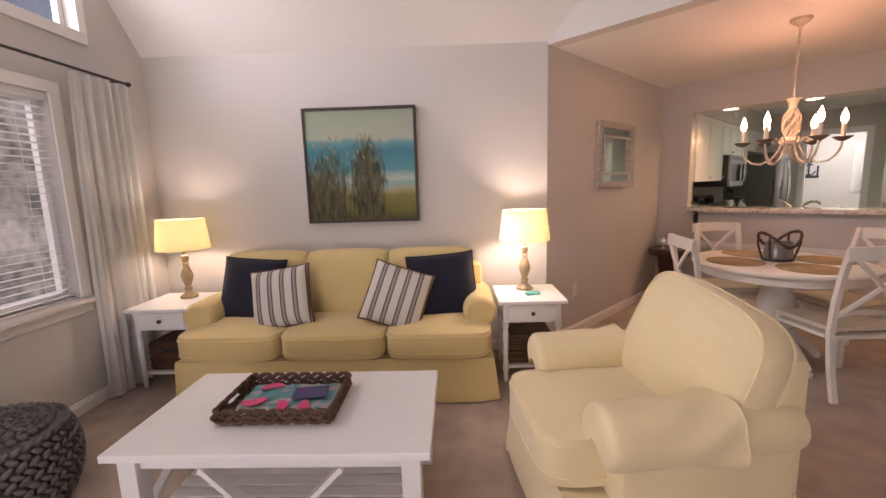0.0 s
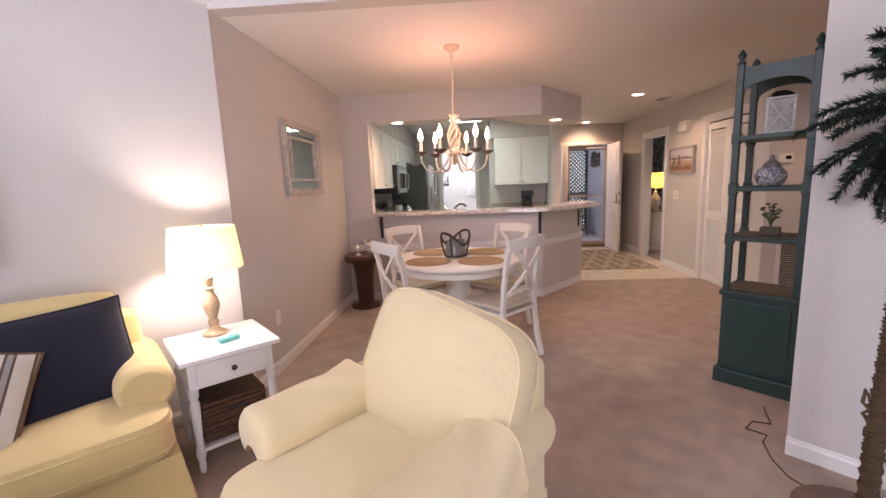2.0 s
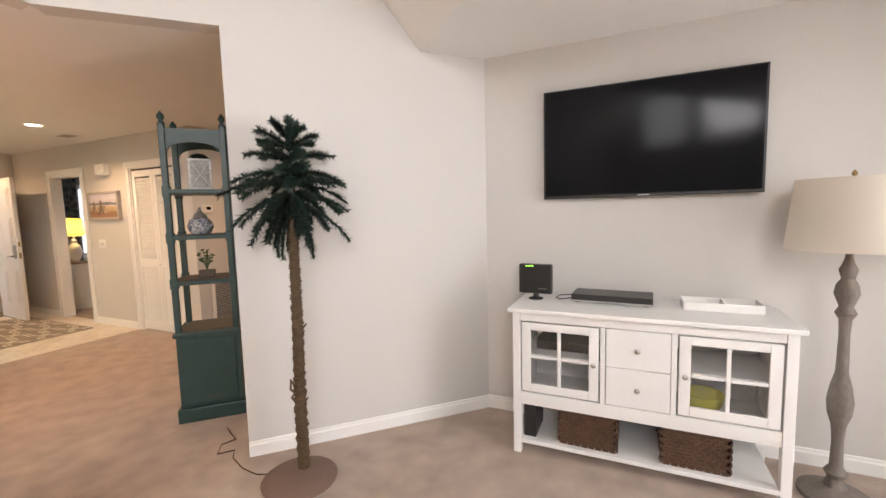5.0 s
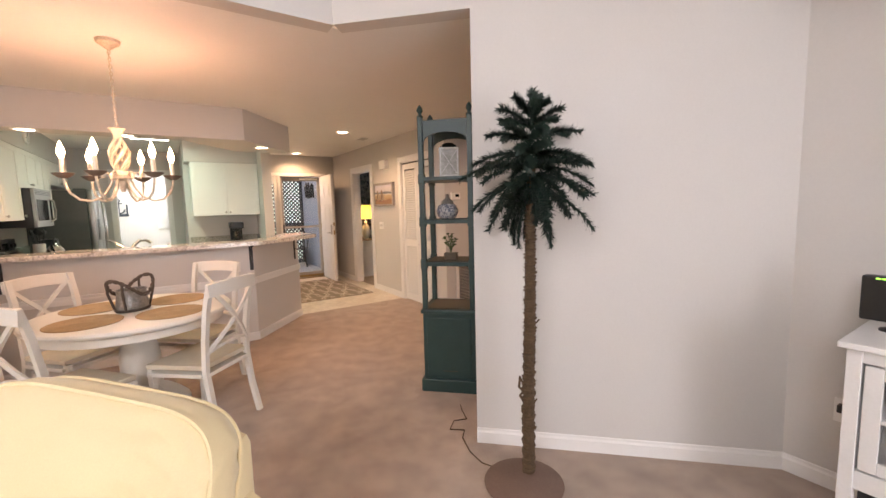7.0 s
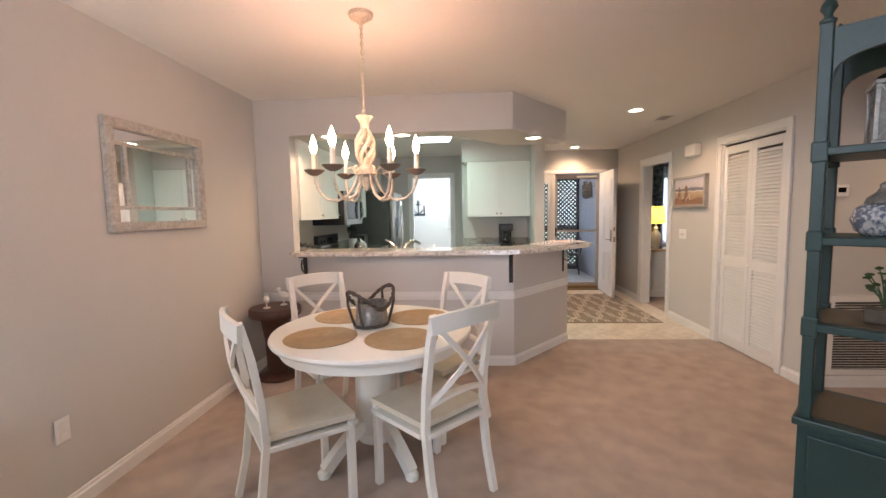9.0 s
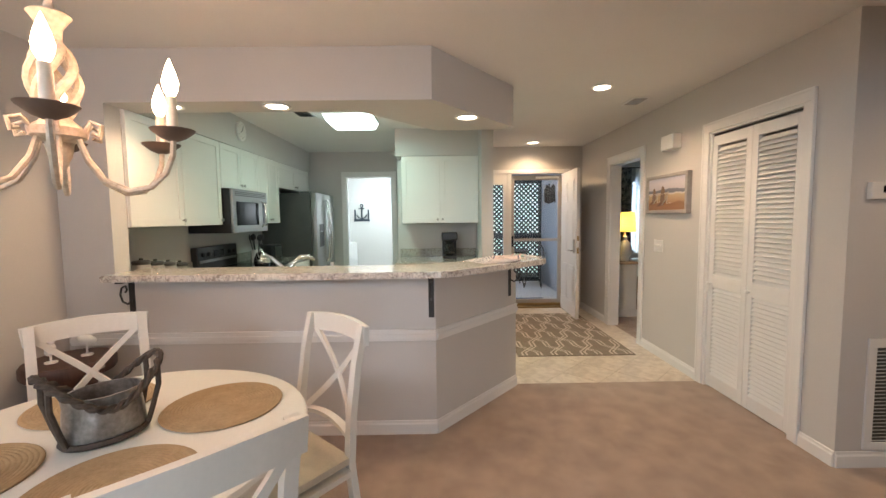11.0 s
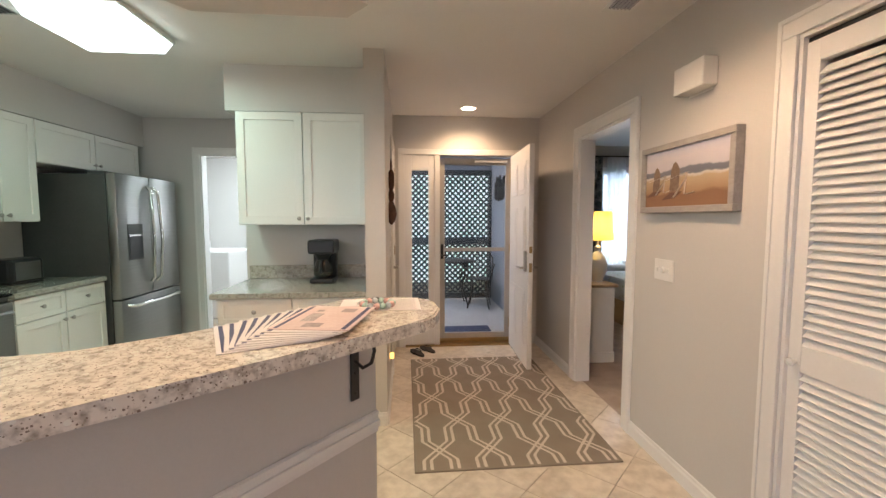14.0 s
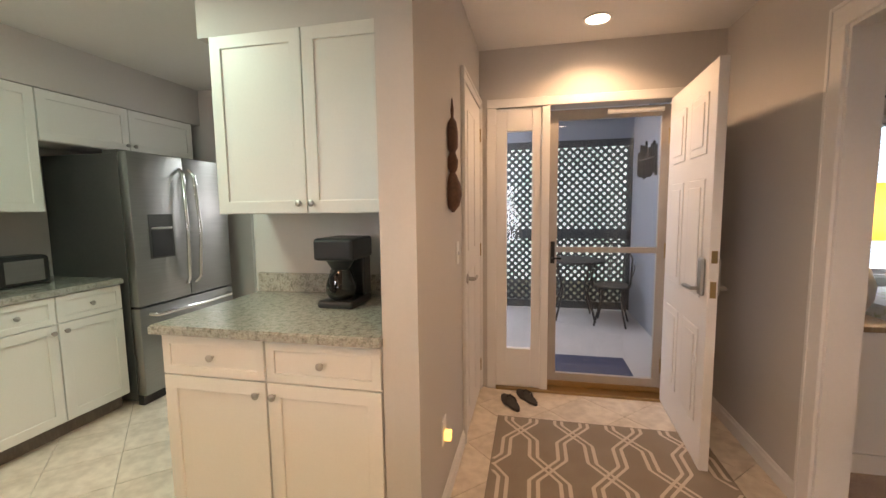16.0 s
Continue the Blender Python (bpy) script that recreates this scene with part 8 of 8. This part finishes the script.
for z in ((0.12, 1.02), (1.06, 1.95)):
    pn = boxpart("pane", sdr, GLASS, (0.013, 0.017, -2.195, -1.53, *z), 0)
    pn.visible_shadow = False
boxpart("sweep", sdr, BRASS, (-0.004, 0.034, -2.25, -1.475, 0.02, 0.06), 0.003)
made("closer", TRIM, sdr, lambda bm: tube(bm, [(-0.03, -2.20, 1.985), (-0.03, -1.85, 1.985)], 0.016, 10), "", True)
made("latch", BLACK, sdr, lambda bm: (box(bm, -0.012, 0.0, -1.515, -1.485, 0.94, 1.10, 0.003), tube(bm, [(-0.012, -1.50, 0.98), (-0.04, -1.50, 0.98), (-0.042, -1.56, 0.98)], 0.007, 7)), "", True)
ed = thing("entrance_door", pose(FX - 0.012, -2.248, 0, 0, 0, -2.6), "white six-panel entrance door standing open", "door")
boxpart("leaf", ed, TRIM, (-0.80, 0.0, -0.022, 0.022, 0.012, 2.03), 0.003)
for x0, x1 in ((-0.70, -0.45), (-0.35, -0.10)):
    for z0, z1 in ((0.22, 0.72), (0.88, 1.48), (1.60, 1.90)):
        for s in (1, -1):
            bm = bmesh.new()
            y0, y1 = (0.0222, 0.028) if s > 0 else (-0.028, -0.0222)
            box(bm, x0, x1, y0, y1, z0, z1, 0.005)
            box(bm, x0 + 0.04, x1 - 0.04, y1 if s > 0 else y0 - 0.006, y1 + 0.006 if s > 0 else y0, z0 + 0.04, z1 - 0.04, 0.004)
            part("raised_panel", bm, TRIM, ed)
for s in (1, -1):
    lk = boxpart("escutcheon", ed, NICKEL, (-0.765, -0.705, 0.0225 if s > 0 else -0.045, 0.045 if s > 0 else -0.0225, 0.90, 1.09), 0.012, "grey keypad lock plate")
    made("lever", NICKEL, lk, lambda bm: tube(bm, [(-0.735, s * 0.045, 0.935), (-0.735, s * 0.075, 0.935), (-0.66, s * 0.078, 0.935), (-0.61, s * 0.076, 0.93)], 0.010, 8), "", True)
boxpart("latch_plate", ed, BRASS, (-0.8025, -0.8002, -0.013, 0.013, 0.90, 0.98), 0)
boxpart("bolt_plate", ed, BRASS, (-0.8025, -0.8002, -0.013, 0.013, 1.07, 1.13), 0)
made("door_sweep", BLACK, ed, lambda bm: box(bm, -0.79, -0.01, -0.015, 0.015, 0.0, 0.0118))
for z in (0.25, 1.05, 1.80):
    boxpart("hinge", ed, BRASS, (-0.002, 0.008, 0.0, 0.03, z - 0.05, z + 0.05), 0.001)
# shoes
SHOE = mat("black_rubber_sandal", (0.035, 0.03, 0.028), 0.8, color2=(0.07, 0.06, 0.05), scale=30)
def sandal(m):
    s = thing("flip_flop", m, "black flip-flop sandal lying on the tiles", "shoe", "pair of flip-flops")
    pts = [(0.042 * math.cos(radians(q)) * (1.1 if math.sin(radians(q)) > 0 else 0.85), 0.125 * math.sin(radians(q))) for q in range(0, 360, 15)]
    made("sole", SHOE, s, lambda bm: prism(bm, pts, 0.0, 0.018))
    for sx in (-1, 1):
        made("strap", SHOE, s, lambda bm: tube(bm, [(0, 0.07, 0.018), (sx * 0.018, 0.045, 0.042), (sx * 0.034, 0.0, 0.035), (sx * 0.034, -0.02, 0.018)], 0.006, 6), "", True)
    return s


sandal(pose(9.02, -1.22, 0.001, 0, 0, -62))
sandal(pose(9.12, -1.33, 0.001, 0, 0, -58))
# patterned rug
TAUPE = mat("taupe_rug_pile", (0.32, 0.27, 0.215), 0.95, color2=(0.25, 0.205, 0.16), scale=6, fine=200, bump=0.6, bscale=400)
CREAMPILE = mat("cream_rug_pile", (0.70, 0.62, 0.53), 0.95, color2=(0.61, 0.54, 0.455), scale=6, fine=200, bump=0.6, bscale=400)
rug = thing("hall_rug", pose(0, 0, 0.0005), "taupe hall rug with a cream interlaced trellis pattern", "rug")
X0, X1, Y0, Y1 = 7.03, 8.83, -2.33, -1.15
boxpart("rug_base", rug, TAUPE, (X0, X1, Y0, Y1, 0.0, 0.010), 0.003)
for k in range(-10, 11):
    for way in (1, -1):
        for off in (-0.021, 0.021):
            bm = bmesh.new()
            prev, cells = None, 0
            for i in range(150):
                x = X0 + 0.012 + (X1 - X0 - 0.024) * i / 149
                ph = (x - 7.95) / 0.36
                n = round(ph)
                yc = -1.60 + 0.30 * k + way * (0.15 * n + 0.075 * max(-1.0, min(1.0, (ph - n) / 0.27))) + off
                if not Y0 + 0.012 < yc < Y1 - 0.012:
                    prev = None
                    continue
                zt = 0.0112 + 0.0004 * (way > 0)
                row = [bm.verts.new((x, yc - 0.0095, zt)), bm.verts.new((x, yc + 0.0095, zt))]
                if prev:
                    bm.faces.new((prev[0], row[0], row[1], prev[1]))
                    cells += 1
                prev = row
            if cells > 2:
                bmesh.ops.delete(bm, geom=[v for v in bm.verts if not v.link_faces], context="VERTS")
                part("trellis_line", bm, CREAMPILE, rug)
            else:
                bm.free()
# ---- bedroom seen through its door ----
ds = thing("dresser", pose(8.61, -2.70, 0), "white dresser with a wooden top in the bedroom", "dresser")
boxpart("body", ds, CABINET, (0.0, 0.62, -0.385, 0.02, 0.10, 0.727), 0.003)
boxpart("plinth", ds, CABINET, (-0.01, 0.62, -0.395, 0.02, 0.0, 0.10), 0.004)
boxpart("top", ds, LAMPWOOD, (-0.025, 0.64, -0.41, 0.03, 0.728, 0.757), 0.005, "brown wooden top")
bl_ = thing("bedroom_lamp", pose(8.79, -2.99, 0.757), "lit white ceramic lamp with yellow shade", "lamp")
made("base", TRIM, bl_, lambda bm: lathe(bm, [(0.05, 0), (0.055, 0.02), (0.09, 0.10), (0.095, 0.17), (0.07, 0.25), (0.03, 0.30), (0.035, 0.34), (0.012, 0.36), (0.01, 0.46)], seg=24), "", True)
bm = bmesh.new()
lo = [bm.verts.new((0.15 * math.cos(2 * math.pi * i / 32), 0.15 * math.sin(2 * math.pi * i / 32), 0.41)) for i in range(32)]
hi = [bm.verts.new((0.125 * math.cos(2 * math.pi * i / 32), 0.125 * math.sin(2 * math.pi * i / 32), 0.69)) for i in range(32)]
for i in range(32):
    bm.faces.new((lo[i], lo[(i + 1) % 32], hi[(i + 1) % 32], hi[i]))
part("shade", bm, shade_mat("yellow_lit_shade", (0.90, 0.66, 0.20), 0.6), bl_, "glowing yellow shade", True)
FLORAL = mat("floral_quilt", (0.78, 0.77, 0.72), 0.9, color2=(0.50, 0.52, 0.30), scale=9, fine=16, band=(0.36, 0.47))
TANCLOTH = mat("tan_bed_skirt_cloth", (0.36, 0.26, 0.15), 0.9)
bd = thing("bed", pose(8.72, -3.86, 0), "made bed with a floral quilt and tan skirt", "bed")
bm = bmesh.new()
box(bm, 0, 1.9, -1.5, 0, 0.30, 0.62, 0.08)
part("quilt", bm, FLORAL, bd, "", True)
boxpart("bed_skirt", bd, TANCLOTH, (0.03, 1.87, -1.47, -0.03, 0.0, 0.30), 0.0)
bw = structure("window_bedroom", wall_bm((0, 0), (0.01, 0), 0, 0.01)[0], TRIM, "white framed bedroom window with lowered blind", "window")
for d in ((10.812, 10.829, -5.02, -4.95, 0.69, 2.06), (10.812, 10.829, -4.03, -3.96, 0.69, 2.06), (10.812, 10.829, -5.02, -3.96, 2.06, 2.13), (10.79, 10.829, -5.04, -3.94, 0.66, 0.69)):
    boxpart("casing", bw, TRIM, d, 0.003)
pn = boxpart("pane", bw, GLASS, (10.90, 10.904, -4.95, -4.03, 0.74, 2.06), 0)
pn.visible_shadow = False
TRBLIND = shade_mat("thin_white_blind", (0.80, 0.84, 0.88), 0.6)
bb_ = thing("bedroom_blind", Matrix(), "closed white slatted blind over the bedroom window", "blind")
for i in range(34):
    made("slat", TRBLIND, bb_, lambda bm: box(bm, -0.0015, 0.0015, -4.94, -4.04, -0.017, 0.017, 0, pose(10.87, 0, 0.76 + i * 0.038, 0, 28, 0)))
boxpart("head_rail", bb_, BLIND, (10.85, 10.89, -4.945, -4.035, 2.03, 2.059), 0.002)
GREYCURT = mat("grey_patterned_curtain", (0.34, 0.36, 0.37), 0.9, color2=(0.07, 0.085, 0.10), scale=12, sharp=True)
bc_ = thing("bedroom_curtain", Matrix(), "grey patterned curtains and thin sheers beside the window", "curtain")
for y0, y1, cloth_, nm in ((-3.98, -3.74, GREYCURT, "drape"), (-5.26, -5.02, GREYCURT, "drape"), (-4.34, -4.06, SHEER, "sheer"), (-4.92, -4.60, SHEER, "sheer")):
    bm = bmesh.new()
    rows = [[bm.verts.new((10.76 + 0.02 * math.sin(i * 0.9), y0 + (y1 - y0) * i / 30, z)) for i in range(31)] for z in (0.03 if cloth_ is GREYCURT else 0.70, 2.27)]
    for i in range(30):
        bm.faces.new((rows[0][i], rows[0][i + 1], rows[1][i + 1], rows[1][i]))
    part(nm, bm, cloth_, bc_, "", True)
made("rod", IRON, bc_, lambda bm: tube(bm, [(10.76, -3.7, 2.28), (10.76, -5.3, 2.28)], 0.01, 8))
for y0 in (-3.72, -5.28):
    made("rod_bracket", IRON, bc_, lambda bm: box(bm, 10.76, 10.83, y0 - 0.01, y0 + 0.01, 2.27, 2.29))
vent(10.62, -4.70, CEILING, 0.16, 0.36, 0, "dark slatted air vent in the bedroom ceiling")
# ---- porch ----
CONCRETE = mat("porch_concrete", (0.46, 0.46, 0.46), 0.8, color2=(0.39, 0.39, 0.40), scale=3, fine=60, bump=0.15)
BLUEWALL = mat("blue_grey_siding_paint", (0.28, 0.31, 0.36), 0.7, color2=(0.25, 0.28, 0.33), scale=3)
GREYWOOD2 = mat("dark_grey_painted_lattice", (0.06, 0.072, 0.078), 0.7, color2=(0.045, 0.055, 0.06))
bm = bmesh.new()
box(bm, FX + 0.13, 12.15, -2.60, -0.11, -0.15, -0.02)
structure("porch_floor", bm, CONCRETE, "pale concrete porch floor", "porch floor")
bm = bmesh.new()
box(bm, FX + 0.131, 12.15, -2.72, -2.58, -0.15, 2.7)
structure("porch_wall", bm, BLUEWALL, "blue-grey painted porch wall", "wall")
bm = bmesh.new()
box(bm, FX + 0.13, 12.30, -2.72, -0.11, 2.60, 2.72)
structure("porch_ceiling", bm, BLUEWALL, "blue-grey painted porch ceiling", "ceiling")
bm = bmesh.new()
box(bm, FX + 0.131, FX + 0.15, -1.03, -0.11, -0.02, 2.6)
structure("porch_side", bm, BLUEWALL, "blue-grey porch side wall", "wall")
lt = thing("lattice_screen", pose(11.92, 0, 0), "dark grey diagonal lattice screen along the porch", "lattice")
LY0, LY1, LZ0, LZ1 = -2.578, -0.15, 0.04, 2.10
for d in ((-0.03, 0.03, LY0, LY1, 0.0, 0.10), (-0.03, 0.03, LY0, LY1, 0.925, 1.055), (-0.03, 0.03, LY0, LY1, 2.10, 2.19), (-0.03, 0.03, LY0, LY0 + 0.05, 0.10, 2.10), (-0.03, 0.03, -0.95, -0.86, 0.10, 2.10)):
    boxpart("rail", lt, GREYWOOD2, d, 0.003)
boxpart("upper_board", lt, BLUEWALL, (-0.02, 0.02, LY0, LY1, 2.191, 2.60), 0)
for sgn, dx in ((1, -0.008), (-1, 0.008)):
    c = LY0 - (LZ1 - LZ0)
    while c < LY1 + (LZ1 - LZ0):
        y0, y1 = (c, c + (LZ1 - LZ0)) if sgn > 0 else (c + (LZ1 - LZ0), c)
        a, b = Vector((dx, y0, LZ0)), Vector((dx, y1, LZ1))
        t0, t1 = 0.0, 1.0
        dy = y1 - y0
        for lim, s in ((LY0, 1), (LY1, -1)):
            t = (lim - y0) / dy
            if (dy > 0) == (s > 0):
                t0 = max(t0, t)
            else:
                t1 = min(t1, t)
        if t1 - t0 > 0.03:
            made("lattice_strip", GREYWOOD2, lt, lambda bm: bar(bm, a.lerp(b, t0), a.lerp(b, t1), 0.008, 0.036))
        c += 0.097
def iron_chair(m):
    s = thing("patio_chair", m, "black wrought iron patio chair on the porch", "chair", "porch furniture")
    made("seat", IRON, s, lambda bm: lathe(bm, [(0.20, 0.44), (0.21, 0.45), (0.20, 0.46)], seg=20), "", True)
    for q in (45, 135, 225, 315):
        c_, s_ = math.cos(radians(q)), math.sin(radians(q))
        made("leg", IRON, s, lambda bm: tube(bm, [(0.17 * c_, 0.17 * s_, 0.44), (0.16 * c_, 0.16 * s_, 0.25), (0.24 * c_, 0.24 * s_, -0.0)], 0.011, 7), "", True)
    made("backrest", IRON, s, lambda bm: (tube(bm, [(-0.19, -0.12, 0.45), (-0.20, -0.20, 0.75), (-0.10, -0.24, 0.92), (0.10, -0.24, 0.92), (0.20, -0.20, 0.75), (0.19, -0.12, 0.45)], 0.011, 7), [tube(bm, [(x, -0.15, 0.45), (x * 1.1, -0.235, 0.90)], 0.007, 6) for x in (-0.1, -0.03, 0.04, 0.11)]), "", True)
    for sx in (-1, 1):
        made("armrest", IRON, s, lambda bm: tube(bm, [(sx * 0.20, -0.19, 0.68), (sx * 0.24, 0.0, 0.68), (sx * 0.22, 0.14, 0.62), (sx * 0.18, 0.15, 0.45)], 0.010, 7), "", True)
    return s


iron_chair(pose(11.28, -2.26, -0.02, 0, 0, 75))
pt_ = thing("patio_table", pose(11.50, -1.86, -0.02), "black wrought iron patio table on the porch", "table")
made("tabletop", IRON, pt_, lambda bm: lathe(bm, [(0.36, 0.70), (0.37, 0.71), (0.36, 0.725)], seg=28), "", True)
for q in (45, 135, 225, 315):
    c_, s_ = math.cos(radians(q)), math.sin(radians(q))
    made("leg", IRON, pt_, lambda bm: tube(bm, [(0.30 * c_, 0.30 * s_, 0.70), (0.20 * c_, 0.20 * s_, 0.35), (0.32 * c_, 0.32 * s_, 0.0)], 0.012, 7), "", True)
dm = thing("door_mat", pose(0, 0, -0.0195), "dark blue door mat on the porch floor", "door mat")
boxpart("mat", dm, mat("blue_ribbed_mat", (0.045, 0.06, 0.12), 0.9, color2=(0.03, 0.04, 0.085), scale=40), (9.63, 10.10, -2.16, -1.50, 0, 0.012), 0.003)
wo = thing("wall_ornament", pose(11.20, -2.579, 1.84), "dark metal coral-shaped ornament on the porch wall", "wall ornament")
bm = bmesh.new()
rnd = random.Random(8)
for i in range(13):
    x = -0.36 + 0.06 * i
    bar(bm, (x, 0.012, -0.17 + rnd.uniform(-0.03, 0.03)), (x + rnd.uniform(-0.04, 0.04), 0.012, 0.16 + rnd.uniform(-0.06, 0.05)), 0.026, 0.012)
bar(bm, (-0.38, 0.018, 0.0), (0.38, 0.018, 0.02), 0.03, 0.012)
part("ornament", bm, IRON, wo)
# laundry opening
LM2 = Matrix.Translation((9.586, 0, 0)) @ Matrix.Rotation(math.pi / 2, 4, "Z")
casing("trim_laundry", LM2, 0.36, 1.08, 2.06, 0.07)
jamb("trim_laundry_lining", LM2, 0.36, 1.08, 2.06, 0.11)
# ---- outside: ground, and glowing sheets for the hazy daylit distance ----
GROUND = mat("dull_ground", (0.16, 0.16, 0.12), 0.95, color2=(0.09, 0.11, 0.06), scale=0.8, fine=9)
bm = bmesh.new()
box(bm, -400, 400, -400, 400, -0.6, -0.5)
structure("ground", bm, GROUND, "dull grassy ground outside", "ground")
def glow_haze(name, strength, c1, c2):
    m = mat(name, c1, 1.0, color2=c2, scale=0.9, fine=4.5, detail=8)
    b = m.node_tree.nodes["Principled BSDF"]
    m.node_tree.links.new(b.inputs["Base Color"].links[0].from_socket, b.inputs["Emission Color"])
    # emission of its own stands in for daylight on the distance
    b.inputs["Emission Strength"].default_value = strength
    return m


GARDEN = glow_haze("glowing_garden_trees", 0.65, (0.46, 0.48, 0.47), (0.05, 0.06, 0.05))
STREET = glow_haze("glowing_street_haze", 4.2, (0.42, 0.50, 0.50), (0.16, 0.24, 0.20))
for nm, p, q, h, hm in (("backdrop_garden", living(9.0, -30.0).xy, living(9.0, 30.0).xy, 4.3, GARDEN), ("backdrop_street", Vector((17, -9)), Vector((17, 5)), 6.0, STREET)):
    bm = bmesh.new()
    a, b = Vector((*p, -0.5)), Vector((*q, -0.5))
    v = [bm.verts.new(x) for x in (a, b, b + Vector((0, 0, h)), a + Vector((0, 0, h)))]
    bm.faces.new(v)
    structure(nm, bm, hm, "glowing flat backdrop for hazy grey-green daylit trees in the distance", "backdrop")


# ---- floor tiles, laid on the diagonal ----
def clip(poly, ax, lim, keep_less):
    out = []
    for p, q in zip(poly, poly[1:] + poly[:1]):
        ip, iq = ((p[ax] < lim) == keep_less), ((q[ax] < lim) == keep_less)
        if ip:
            out.append(p)
        if ip != iq:
            t = (lim - p[ax]) / (q[ax] - p[ax])
            out.append((p[0] + (q[0] - p[0]) * t, p[1] + (q[1] - p[1]) * t))
    return out


floor_hall = bpy.data.objects["floor_hall"]
P_, G_ = 0.335, 0.004
shared = None
for x0, x1, y0, y1 in ((5.67, 9.59, -0.31, 1.98), (6.372, 9.395, -2.60, -0.312)):
    for i in range(-30, 60):
        for j in range(-60, 30):
            cx, cy = 6.37 + (i + j) * P_ * S, -1.0 + (i - j) * P_ * S
            h = P_ * S - G_ * 0.7
            poly = [(cx - h, cy), (cx, cy - h), (cx + h, cy), (cx, cy + h)]
            full = True
            for ax, lim, less in ((0, x0, False), (0, x1, True), (1, y0, False), (1, y1, True)):
                n0 = poly
                poly = clip(poly, ax, lim, less)
                full = full and poly == n0
                if len(poly) < 3:
                    break
            if len(poly) < 3:
                continue
            if full and shared is not None:
                o = new("floor_tile", shared)
                o.parent, o.location = floor_hall, (cx, cy, 0)
                continue
            bm = bmesh.new()
            if full:
                prism(bm, [(p[0] - cx, p[1] - cy) for p in poly], -0.0075, 0.0)
                o = part("floor_tile", bm, TILE, floor_hall)
                o.location = (cx, cy, 0)
                shared = o.data
            else:
                prism(bm, poly, -0.0075, 0.0)
                part("floor_tile", bm, TILE, floor_hall)
